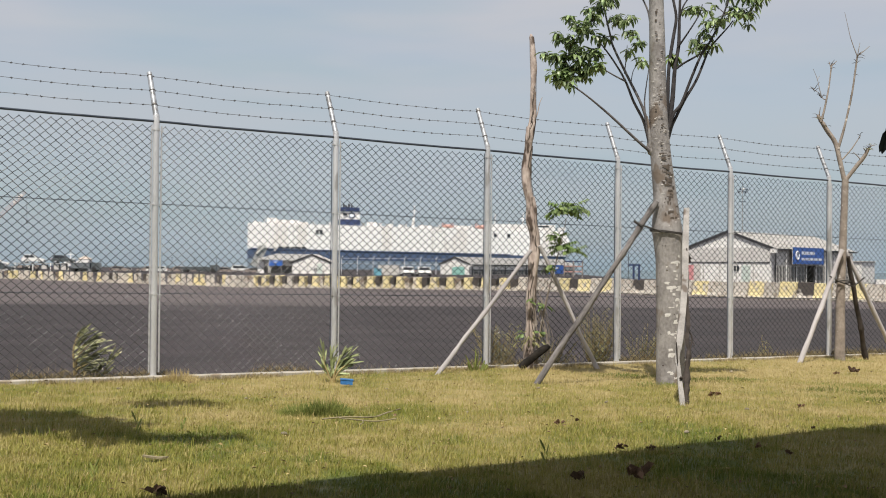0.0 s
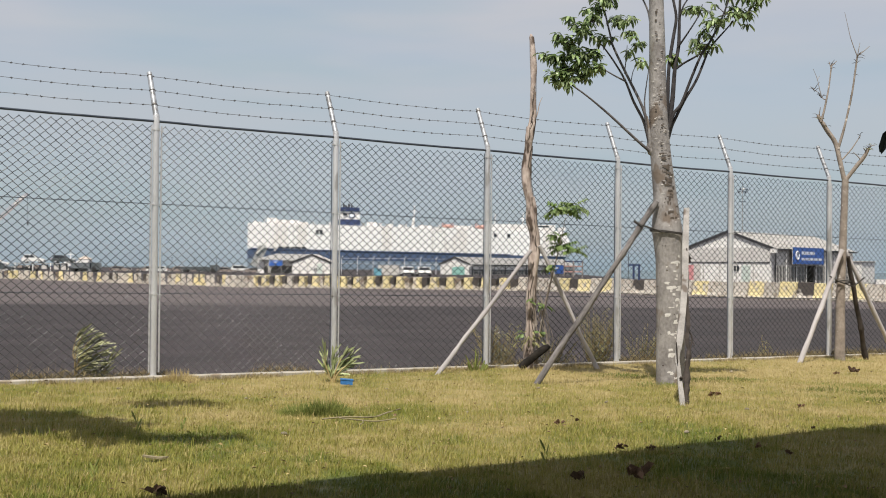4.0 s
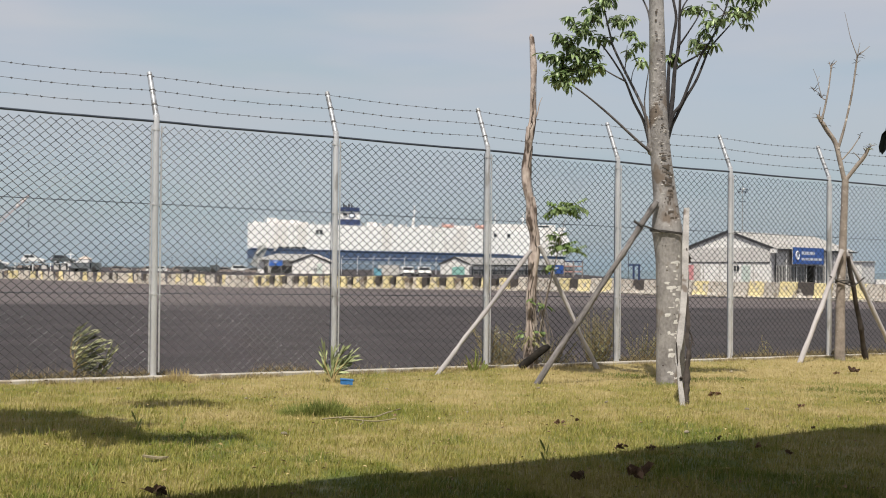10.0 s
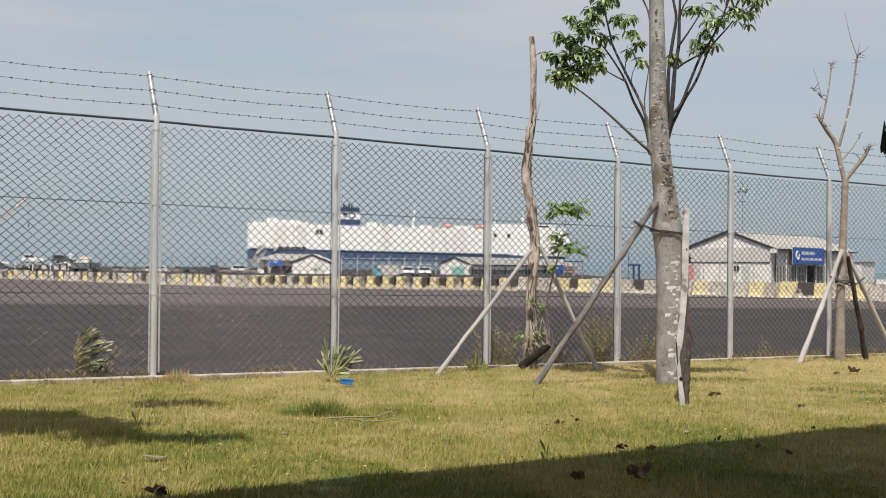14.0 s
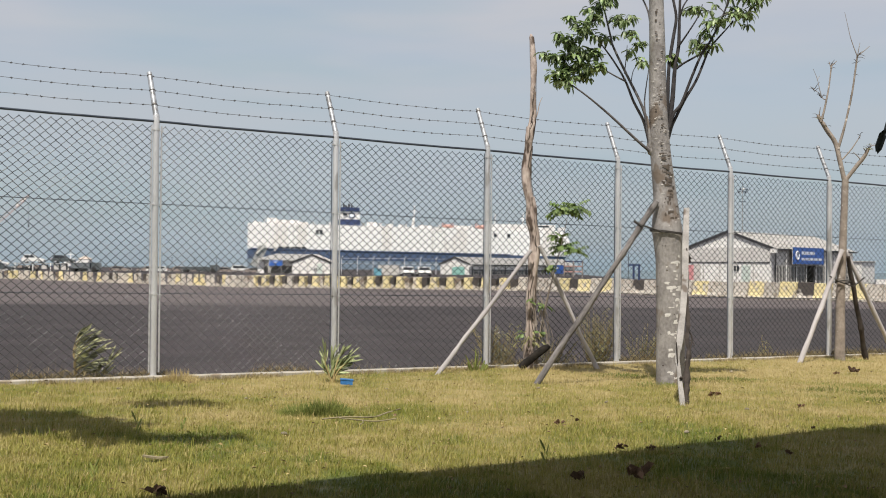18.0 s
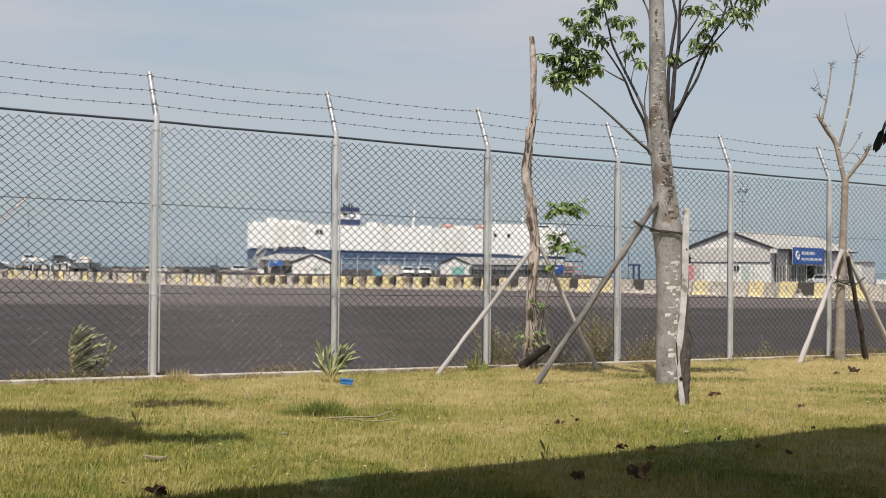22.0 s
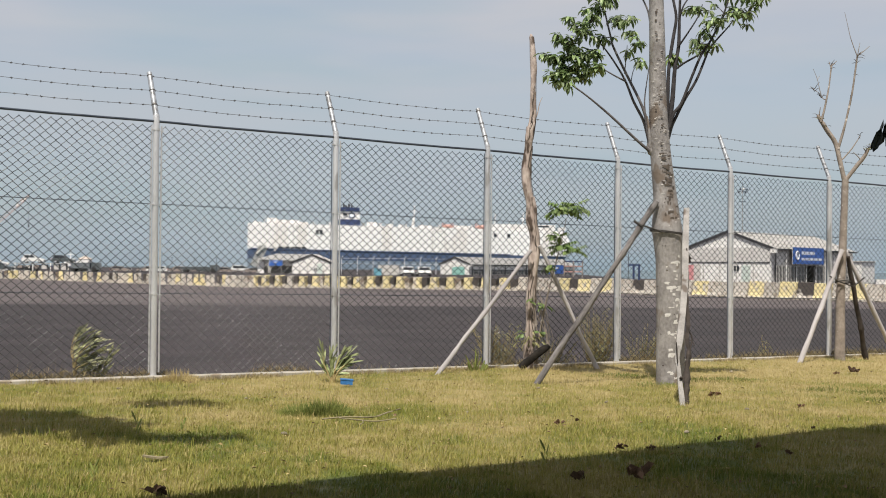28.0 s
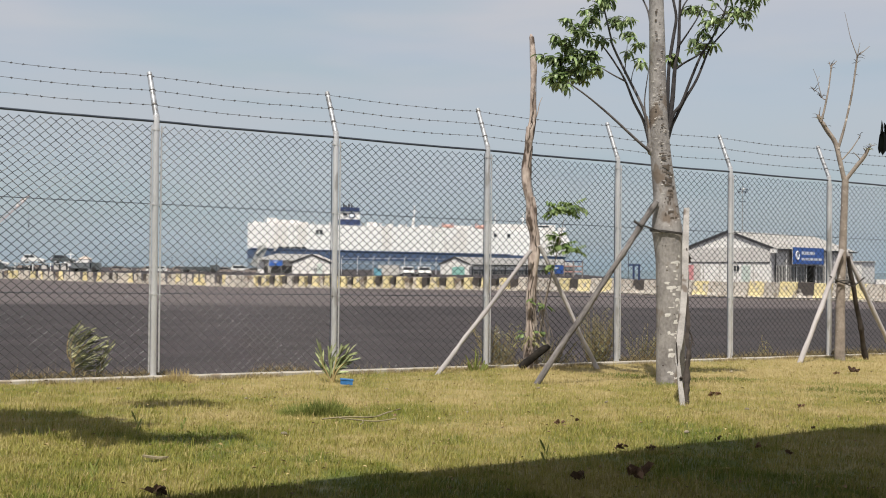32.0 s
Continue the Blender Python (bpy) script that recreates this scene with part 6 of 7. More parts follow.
def hull(levels, bow):
    """A lofted shell: levels are heights at stern and bow; bow gives how far each level reaches."""
    g = Geo()
    n = 36
    for (za, zb), reach in zip(levels, bow):
        for side in (-1, 1):
            for i in range(n + 1):
                s = i / n
                x = reach * (s ** 0.8)
                k = max(0.0, (x - reach * 0.90) / (reach * 0.10))
                half = BEAM / 2 * math.sqrt(max(0.0, 1 - k ** 2.4))
                g.v.append((x, BEAM / 2 + side * half, za + (zb - za) * x / ship_len))
    row = 2 * (n + 1)
    for j in range(len(levels) - 1):
        for side in (0, 1):
            o = j * row + side * (n + 1)
            for i in range(n):
                f = (o + i, o + i + 1, o + row + i + 1, o + row + i)
                g.f.append(f if side == 0 else f[::-1])
        g.f.append((j * row, (j + 1) * row, (j + 1) * row + n + 1, j * row + n + 1))
    o = (len(levels) - 1) * row
    for i in range(n):
        g.f.append((o + i, o + i + 1, o + n + 2 + i, o + n + 1 + i))
    return g


DECK_A, DECK_B, BAND_A, BAND_B = 30.3, 29.4, 14.8, 12.4
part("lower_hull", hull([(-1, -1), (5, 5), (8.6, 7.6)], [ship_len - 12, ship_len - 9, ship_len - 6]), M_HULLPALE, ship, "pale blue-grey lower hull")
part("hull_band", hull([(8.65, 7.65), (BAND_A - 0.05, BAND_B - 0.05)], [ship_len - 6, ship_len - 3]), M_HULLBLUE, ship, "dark blue hull band")
part("upper_hull", hull([(BAND_A, BAND_B), (22, 21), (DECK_A, DECK_B)], [ship_len - 2, ship_len, ship_len - 4]), M_HULLWHITE, ship, "tall white upper hull")


def along(mark):
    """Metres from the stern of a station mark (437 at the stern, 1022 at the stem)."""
    b = (mark - 784) / 2201.6
    return (750.0 * b + 117.9) / (0.9877 - 0.1564 * b)


for p in (520, 762, 868, 955):
    part("hull_seam", Geo().box((along(p), -0.02, 21.5), (0.28, 0.2, 14.0)), M_WHITEWALL, ship)
part("hull_seam", Geo().box((along(519), -0.06, 22.6), (0.45, 0.25, 14.6)), M_GREYWALL, ship, "grey vertical pipe on the hull")
for p in (765, 787):
    part("door_frame", Geo().box((along(p), -0.30, 20.9), (0.45, 0.3, 13.6)), M_GREYWALL, ship, "grey frame of the side door")
part("door_frame", Geo().box((along(776), -0.30, 27.6), (along(787) - along(765), 0.3, 0.5)), M_GREYWALL, ship, "grey frame of the side door")
part("door_winch", Geo().box((along(775), 1.2, 30.2), (along(786) - along(763), 2.4, 0.4)).box((along(768), 1.0, 29.4), (1.0, 1.6, 2.0)).box((along(781), 1.0, 29.4), (2.6, 1.6, 1.4)), M_GREYWALL, ship, "grey hoisting gear of the side door")
for p, w in ((497, 3.4), (508, 3.0), (518, 2.2), (527, 3.4), (538, 2.6)):
    part("mooring_opening", Geo().box((along(p), -0.10, 15.6), (w, 0.3, 1.2)), M_GLASS, ship)
for p in range(450, 1000, 15):               # vents and lockers along the deck edge
    k = (p * 7) % 11
    if k < 7 and not 600 < p < 645:
        part("deck_vent", Geo().tube([(along(p), 3 + k, 29.4), (along(p), 3 + k, 30.8 + 0.18 * k)], 0.45 + 0.06 * k, 8).tube([(along(p), 3 + k, 30.9 + 0.18 * k), (along(p), 3 + k, 31.2 + 0.18 * k)], 0.75 + 0.06 * k, 8), (M_HULLWHITE, M_WHITEWALL, M_GREYWALL)[k % 3], ship)
part("stern_step", Geo().box((along(497), 6.0, 31.0), (along(522) - along(472), 10, 2.2)), M_HULLWHITE, ship, "raised white deckhouse at the stern")
part("stern_notch", Geo().box((along(526), -0.08, 28.0), (1.6, 0.3, 2.6)), M_GREYWALL, ship)
part("side_door", Geo().box((along(775), -0.12, 21.0), (along(787) - along(764), 0.3, 14.0)), M_WHITEWALL, ship, "large white side door")
part("rubbing_strake", Geo().box((ship_len * 0.40, -0.2, 14.0), (ship_len * 0.78, 0.5, 0.6), 0, 0, 0.61), M_HULLBLUE, ship)
for p in (561, 568, 876, 900):
    part("hull_window", Geo().box((along(p), -0.1, 25.6), (1.8, 0.4, 2.4)), M_GLASS, ship)
part("stern_house", Geo().box((along(481), 8, 32.2), (6.0, 12, 3.0)), M_HULLWHITE, ship)
part("stern_house", Geo().box((along(510), 12, 31.4), (13.0, 18, 2.4)), M_HULLWHITE, ship)
for p, w, h in ((456, 5, 1.2), (536, 6, 1.6), (660, 6, 2.6), (690, 3, 1.6), (712, 3, 1.4), (755, 8, 1.2), (820, 10, 1.6), (1000, 3, 2.0)):
    part("deck_housing", Geo().box((along(p), 8, 30.0 + h / 2), (w, 6, h)), M_HULLWHITE, ship)
bridge = part("bridge_house", Geo().box((along(925), 16, 30.9), (along(985) - along(868), 30, 4.6)), M_HULLWHITE, ship, "white bridge house")
part("bridge_windows", Geo().box((along(960), 0.9, 32.2), (along(985) - along(962), 0.3, 0.7)), M_GLASS, bridge)
fun = part("funnel", Geo().box((along(619), 9, 34.6), (13.0, 10, 9.0), taper=0.93), M_HULLWHITE, ship, "white funnel with navy bands")
part("funnel_base", Geo().box((along(619), 8.9, 32.0), (13.4, 10.6, 3.8), taper=0.97), M_NAVY, fun, "navy lower funnel")
part("funnel_top", Geo().box((along(619), 8.95, 40.2), (12.2, 10.2, 2.4)), M_NAVY, fun, "navy funnel top")
part("funnel_ring", Geo().tube([(along(623), 3.9, 36.6), (along(623), 3.6, 36.6)], 1.9, 18), M_NAVY, fun)
part("funnel_disc", Geo().tube([(along(623), 3.85, 36.6), (along(623), 3.5, 36.6)], 1.4, 18), M_MARK, fun)
part("funnel_vent", Geo().box((along(611), 3.6, 37.0), (2.6, 0.4, 1.4)), M_GLASS, fun)
for p, h in ((610, 43.4), (614, 42.8), (619, 44.0), (624, 42.9)):
    part("exhaust_pipe", Geo().tube([(along(p), 9, 38), (along(p), 9, h)], 0.55, 8), M_DARKTRIM, fun)
for p, h, w in ((735, 44.0, 0.5), (733, 36.0, 0.9), (880, 40.0, 0.4), (930, 41.0, 0.5), (905, 36.0, 0.3), (468, 34.5, 0.3), (697, 33.5, 0.35)):
    m = part("mast", Geo().tube([(along(p), 9, 29), (along(p) + 0.4, 9, h)], [w, w * 0.45], 7), M_HULLWHITE, ship)
    if h > 40:
        part("crosstree", Geo().box((along(p) + 0.3, 9, h - 3.5), (3.4, 0.5, 0.35)), M_HULLWHITE, m)
for p in (793, 852):
    part("lifeboat", Geo().tube([(along(p) - 3.2, 2, 30.8), (along(p) - 2.0, 2, 31.0), (along(p) + 2.0, 2, 31.0), (along(p) + 3.2, 2, 30.8)], [0.3, 1.2, 1.2, 0.3], 9), M_ORANGE, ship, "orange lifeboat", smooth=True)
    for k in (-3.4, 3.4):
        part("boat_davit", Geo().tube(curve_points([(along(p) + k, 2.4, 29.4), (along(p) + k * 1.02, 2.2, 32.2), (along(p) + k * 0.7, 1.6, 33.0)], 3), 0.28, 6), M_RED, ship, "red boat davit")
part("stern_ramp", Geo().box((along(458), -4.0, 10.0), (5.4, 1.2, 13.0), 0, 0, 24), M_GREYROOF, ship, "raised grey stern ramp")
part("ramp_arm", Geo().box((along(486), -3.0, 17.6), (1.0, 1.0, 6.4), 0, 0, -34).box((along(489), -3.0, 15.6), (1.2, 1.2, 5.0), 0, 0, 30), M_HULLWHITE, ship, "white davit over the ramp")
part("ramp_arm", Geo().box((along(462), -5.0, 14.4), (1.0, 1.2, 8.0), 0, 0, 46), M_GREYWALL, ship)
for i in range(60):
    if i % 2 == 0:
        x = 4 + i * 3.4
        part("deck_rail", Geo().box((x, 0.6, 30.7 - 0.9 * x / ship_len), (3.2, 0.12, 0.10)), M_HULLWHITE, ship)


for ob in ship.children_recursive:           # the decks fall gently towards the bow
    for v in ob.data.vertices:
        v.co.z = 4.3 + (v.co.z - 4.3) * (1 - 0.00029 * v.co.x)


# ---- far yard: vehicles, poles, mast, crane ----
def slab(prof, half):
    """A closed profile in x and z, swept across y, with its edges drawn in a little."""
    g, n = Geo(), len(prof)
    cx, cz = sum(x for x, z in prof) / n, sum(z for x, z in prof) / n
    for y, k in ((-half, 0.955), (-half * 0.93, 1.0), (half * 0.93, 1.0), (half, 0.955)):
        g.v += [(cx + (x - cx) * k, y, cz + (z - cz) * k) for x, z in prof]
    for i in range(3):
        g.f += [(i * n + j, i * n + (j + 1) % n, (i + 1) * n + (j + 1) % n, (i + 1) * n + j) for j in range(n)]
    g.f += [tuple(range(n)), tuple(range(4 * n - 1, 3 * n - 1, -1))]
    return g


def car(label, at, rz, paint, long=4.5, high=1.65, wide=1.8, name="car", boxy=0.0, group="parked vehicles"):
    """Body, greenhouse with its panes, bumpers, lamps and wheels; boxy 0 is a saloon or sport utility, 1 a flat-fronted bus."""
    t = thing(name, label, "car" if name == "car" else name.replace("_", " "), at, rz=rz, group=group)
    L, W, H = long, wide, high
    belt = (0.60 - 0.06 * boxy) * H
    nose = 0.52 * H + 0.10 * H * boxy
    part("body", slab([(-L * 0.49, 0.17 * H), (-L * 0.50, 0.34 * H), (-L * 0.49, 0.56 * H), (-L * 0.46, belt), (L * (0.22 + 0.2 * boxy), belt), (L * 0.34 + L * 0.1 * boxy, nose), (L * 0.46, nose - 0.03 * H), (L * 0.495, 0.40 * H), (L * 0.50, 0.26 * H), (L * 0.485, 0.17 * H)], W / 2), paint, t)
    back, front = -L * (0.455 + 0.02 * boxy), L * (0.20 + 0.25 * boxy)
    roof = [(back, belt - 0.02 * H), (back + L * 0.045 * (1 - boxy * 0.7), 0.90 * H), (back + L * 0.11, 0.985 * H), (back + L * 0.26, H), (front - L * 0.20, 0.985 * H), (front - L * (0.14 - 0.09 * boxy), 0.93 * H), (front, belt - 0.02 * H)]
    cab = part("cabin", slab(roof, W * 0.44), paint, t)
    x0, x1, z0, z1 = back + L * 0.075, front - L * (0.10 - 0.05 * boxy), belt + 0.02 * H, 0.925 * H
    mid = (x0 + x1) / 2
    for s in (-1, 1):
        y = s * W * 0.438
        for a, b, la, lb in ((x0, mid - 0.03, 0.03 * L, 0.0), (mid + 0.03, x1, 0.0, (0.085 - 0.06 * boxy) * L)):
            g = Geo().add([(a, y - 0.012 * s, z0), (b, y - 0.012 * s, z0), (b - lb, y - 0.012 * s, z1), (a + la, y - 0.012 * s, z1), (a, y + 0.014 * s, z0), (b, y + 0.014 * s, z0), (b - lb, y + 0.014 * s, z1), (a + la, y + 0.014 * s, z1)],
                          [(0, 1, 2, 3), (7, 6, 5, 4), (0, 4, 5, 1), (1, 5, 6, 2), (2, 6, 7, 3), (3, 7, 4, 0)])
            part("side_window", g, M_GLASS, cab)
    lean = math.degrees(math.atan2(L * (0.14 - 0.09 * boxy), 0.93 * H - belt))
    part("windscreen", Geo().box((front - L * (0.07 - 0.045 * boxy) + 0.02, 0, (belt + 0.93 * H) / 2), (0.05, W * 0.74, (0.93 * H - belt) * 0.98), 0, 0, -lean), M_GLASS, cab)
    part("rear_window", Geo().box((back + L * 0.020, 0, (belt + 0.90 * H) / 2), (0.05, W * 0.70, (0.88 * H - belt) * 0.9), 0, 0, 10), M_GLASS, cab)
    part("bumper", Geo().box((L * 0.495, 0, 0.26 * H), (0.10, W * 0.94, 0.12 * H)), M_DARKTRIM, t)
    part("bumper", Geo().box((-L * 0.495, 0, 0.28 * H), (0.10, W * 0.94, 0.12 * H)), M_DARKTRIM, t)
    for s in (-1, 1):
        part("headlight", Geo().box((L * 0.475, s * W * 0.38, nose - 0.08 * H), (0.12, W * 0.18, 0.09 * H)), M_CRANEWHITE, t)
        part("tail_light", Geo().box((-L * 0.49, s * W * 0.43, 0.52 * H), (0.08, W * 0.10, 0.16 * H)), M_PINKRED, t)
    for x in (-L * 0.30, L * 0.31):
        for s in (-1, 1):
            w = part("wheel", Geo().tube([(x, s * W * 0.40, 0.2 * H), (x, s * W * 0.515, 0.2 * H)], 0.2 * H, 14), M_RUBBER, t)
            part("rim", Geo().tube([(x, s * W * 0.51, 0.2 * H), (x, s * W * 0.525, 0.2 * H)], 0.12 * H, 10), M_ZINC, w)
    return t


# two-deck car transporter with two cars on top
deck_z = 1.45
trailer = thing("car_transporter", "white steel car transporter trailer behind the barriers", "trailer", (-72.2, 230.0, -0.27), rz=4)
part("deck", Geo().box((0, 0, deck_z), (13.5, 2.5, 0.16)), M_GREYROOF, trailer)
for x in (-5.6, -4.2, -2.6, -1.2, 1.0, 2.3):
    part("cargo_frame", Geo().box((x, -0.4, 0.85), (0.9, 1.4, 0.9 + 0.08 * x)), (M_GREYWALL, M_CARBROWN, M_WHITEWALL)[int(abs(x * 3)) % 3], trailer)
for x in (-6.4, -3.2, 0.0, 3.2, 6.4):
    for s in (-1, 1):
        part("deck_post", Geo().box((x, s * 1.2, deck_z / 2 + 0.1), (0.16, 0.14, deck_z)), M_WHITEWALL, trailer)
for x in (-4.4, -3.2, 4.0):
    for s in (-1, 1):
        part("wheel", Geo().tube([(x, s * 0.95, 0.42), (x, s * 1.2, 0.42)], 0.42, 12), M_RUBBER, trailer)
part("cab", Geo().box((5.6, 0, 1.0), (2.2, 2.4, 1.9), taper=0.92), M_WHITEWALL, trailer, "white cab")
car("white sport utility car parked on the transporter", (-75.75, 230.2, deck_z - 0.19), 8, M_CARWHITE, 4.0, 1.55)
car("dark green sport utility car parked on the transporter", (-70.2, 230.2, deck_z - 0.19), 2, M_CARDARK, 4.0, 1.5)
car("tan car behind the barriers", (-83.0, 232.0, 0.5), 20, M_CARWHITE, 4.2, 1.6)
g = Geo().box((0, 0, 0.35), (13.0, 5.0, 0.75))
solid("loading_ramp", g, M_GREYWALL, "low grey loading platform behind the barriers", "platform", at=pose(-83.0, 232.0, -0.27))
car("dark green pickup behind the barriers", (-80.2, 225.0, -0.27), 5, M_CARDARK, 5.0, 1.7)
lorry = thing("lorry", "lorry with a slate-grey cargo box behind the barriers", "lorry", (-66.2, 228.0, -0.27), rz=3)
part("cargo_box", Geo().box((0, 0, 1.1), (3.4, 2.3, 1.0)).box((0, 0, 1.63), (3.5, 2.4, 0.06)), M_SLATE, lorry)
part("cab", Geo().box((2.7, 0, 1.05), (1.5, 2.1, 1.3), taper=0.9), M_CARDARK, lorry)
for x in (-1.3, 2.5):
    for s in (-1, 1):
        part("wheel", Geo().tube([(x, s * 0.85, 0.42), (x, s * 1.08, 0.42)], 0.42, 12), M_RUBBER, lorry)
hut = thing("kiosk", "small kiosk with a tan pyramid roof", "kiosk", (-73.3, 255.0, -0.27))
part("wall", Geo().box((0, 0, 1.2), (2.2, 2.2, 2.4)), M_WHITEWALL, hut)
part("roof", Geo().add([(-1.2, -1.2, 2.4), (1.2, -1.2, 2.4), (1.2, 1.2, 2.4), (-1.2, 1.2, 2.4), (0, 0, 3.2)], [(3, 2, 1, 0), (0, 1, 4), (1, 2, 4), (2, 3, 4), (3, 0, 4)]), M_TANROOF, hut)
boat = thing("tugboat", "far white tugboat with a mast at the quay", "boat", (-196.0, 655.0, -3.2))
part("hull", Geo().box((0, 0, 1.6), (18, 6, 3.6), taper=1.1), M_NAVY, boat)
part("wheelhouse", Geo().box((0, 0, 5.2), (6, 4.4, 4.0), taper=0.9), M_HULLWHITE, boat)
part("mast", Geo().tube([(0, 0, 7), (0.2, 0, 11.5)], [0.3, 0.12], 7), M_HULLWHITE, boat)
part("crosstree", Geo().box((0.1, 0, 9.4), (4.0, 0.3, 0.3)), M_HULLWHITE, boat)

r = random.Random(21)
far_cars = [(-60.0, 232, M_CARBROWN), (-57.0, 240, M_CARBROWN), (-54.0, 235, M_CARWHITE), (-50.6, 236, M_CARBROWN), (-47.6, 240, M_CARBROWN), (-44.8, 236, M_CARDARK), (-41.2, 238, M_CARBROWN), (-36.5, 236, M_CARBROWN)]
for x, y, paint in far_cars:
    car("car parked in the far yard", (x, y, -0.27), r.choice((0, 12, 170, 190)), paint, 4.0, r.uniform(0.98, 1.2))
bed = thing("flatbed_lorry", "long dark flatbed lorry in the far yard", "lorry", (-46.0, 232.0, -0.27))
part("bed", Geo().box((0, 0, 0.8), (5.4, 2.3, 0.5)), M_CARDARK, bed)
part("cab", Geo().box((3.5, 0, 0.9), (1.4, 2.2, 1.1), taper=0.92), M_CARDARK, bed)
for x in (-1.8, 3.3):
    for s in (-1, 1):
        part("wheel", Geo().tube([(x, s * 0.85, 0.42), (x, s * 1.1, 0.42)], 0.42, 12), M_RUBBER, bed)
car("white van parked in the far yard", (-42.0, 258.0, -0.27), 5, M_CARWHITE, 3.8, 1.45, name="van", boxy=0.6)
car("white van parked before the lean-to", (-35.3, 250.0, -0.27), 4, M_CARWHITE, 3.8, 1.35, name="van", boxy=0.6)
car("white minibus parked before the ship", (-5.9, 205.0, -0.27), -84, M_CARWHITE, 4.6, 1.5, 2.1, name="minibus", boxy=1.0)
car("white minibus parked before the ship", (-3.2, 205.0, -0.27), -84, M_CARWHITE, 4.6, 1.5, 2.3, name="minibus", boxy=1.0)
part("container_wall", Geo().box((0, 0, 0.85), (3.6, 2.4, 1.7)), M_GREYWALL, thing("container", "grey cargo container in the far yard", "container", (-9.3, 215.0, -0.27)))
tank = thing("portable_cabin", "small cyan-painted cabin in the far yard", "cabin", (-10.6, 203.0, -0.27))
part("cabin_wall", Geo().box((0, 0, 0.5), (1.2, 0.9, 1.0)), M_CYANPAINT, tank)
part("cabin_roof", Geo().box((0.05, 0, 1.06), (1.4, 1.1, 0.12), 0, 0, 4), M_CYANPAINT, tank)
part("cabin_wall", Geo().box((0, 0, 0.9), (0.44, 1.0, 1.8)), M_PINKRED, thing("generator", "red metal generator box by the shed", "generator", (20.64, 104.0, -0.27)))
part("cabin_wall", Geo().box((0, 0, 0.95), (0.60, 1.0, 1.9)), M_GREYWALL, thing("generator", "grey metal cabinet by the shed", "cabinet", (21.25, 104.5, -0.27)))
frame_a = thing("steel_gantry", "small dark steel gantry behind the barriers", "gantry", (16.2, 105.0, -0.27))
for x in (-0.1, 0.36):
    part("leg", Geo().box((x, 0, 0.9), (0.16, 0.16, 1.8)), M_NAVY, frame_a)
part("beam", Geo().box((-0.05, 0, 1.75), (1.0, 0.18, 0.14)), M_NAVY, frame_a)
part("leg", Geo().box((-0.55, 0, 1.35), (0.05, 0.05, 2.7)), M_DARKTRIM, frame_a)
rack = thing("steel_rack", "dark steel frame rack by the low shed", "rack", (21.6, 206.0, -0.27))
for x in (-1.5, 0.0, 1.5):
    part("upright", Geo().box((x, 0, 1.35), (0.2, 0.2, 2.7)), M_CARBROWN, rack)
for z in (0.9, 1.8, 2.6):
    part("crossbar", Geo().box((0, 0, z), (3.2, 0.15, 0.18)), M_NAVY if z > 2 else M_RED, rack)
# white van that drives across the yard and in at the shed's open gateway
GATE = Vector((33.5 + 0.62 * 10.25, 127.0 + 0.785 * 10.25))
INWARD = Vector((-0.785, 0.62))
moving_van = car("white van driving across the yard into the shed", (GATE.x, GATE.y, -0.27), 141.7, M_CARWHITE, 3.6, 1.02, 1.4, name="van", boxy=0.45, group="")
solid("low_wall", Geo().box((14.0, 0, 0.26), (28.0, 0.3, 0.52)).box((14.0, 0, 0.54), (28.1, 0.36, 0.05)), M_WHITEWALL, "low white wall at the edge of the yard", "wall", at=pose(48.2, 138.5, -0.27))
# wire fence at the quay
for x in [-17.5 + 2.72 * i for i in range(7)]:
    p = thing("fence_post", "thin grey post of the far quay fence", "post", (x, 215.0, -0.27), group="far fence posts")
    part("shaft", Geo().tube([(0, 0, 0), (0, 0, 2.9)], 0.07, 6), M_ZINC, p)
    part("cap", Geo().tube([(0, 0, 2.9), (0.25, 0, 3.25)], 0.06, 6), M_ZINC, p)
g = Geo()
for z in (2.85, 1.9):
    g.tube([(-18.2, 215, z - 0.27), (0.7, 215, z - 0.27)], 0.03, 5)
solid("fence_rail", g, M_ZINC, "thin grey rails of the far quay fence", "fence")
for x in (-46.8, -43.0, -39.1):
    p = thing("pole", "thin dark pole in the far yard", "pole", (x, 215.0, -0.27), group="far poles")
    part("shaft", Geo().tube([(0, 0, 0), (0, 0, 2.7)], 0.05, 6), M_RAIL, p)
    part("cap", Geo().box((0, 0, 2.7), (0.3, 0.1, 0.1)), M_RAIL, p)
# light mast
mast = thing("light_mast", "tall grey light mast with a ring of floodlights", "light mast", (40.9, 170.0, -0.27))
# shaft in a paler grey than the head, haze put into its colour
part("shaft", Geo().tube([(0, 0, 0), (0, 0, 12.9)], [0.085, 0.035], 10), M_GREYROOF, mast, smooth=True)
for z, w in ((12.2, 1.1), (10.8, 0.8)):
    part("head_ring", Geo().box((0, 0, z), (w, 0.3, 0.08)), M_RAIL, mast)
for i in range(6):
    x = -0.58 + 0.23 * i
    part("floodlight", Geo().box((x, -0.15, 12.35 + (0.12 if i % 2 else -0.3)), (0.19, 0.18, 0.20), 0, 25), M_CRANEWHITE if i in (2, 3) else M_RAIL, mast)
part("spike", Geo().tube([(0, 0, 12.8), (0, 0, 13.5)], 0.03, 5), M_RAIL, mast)
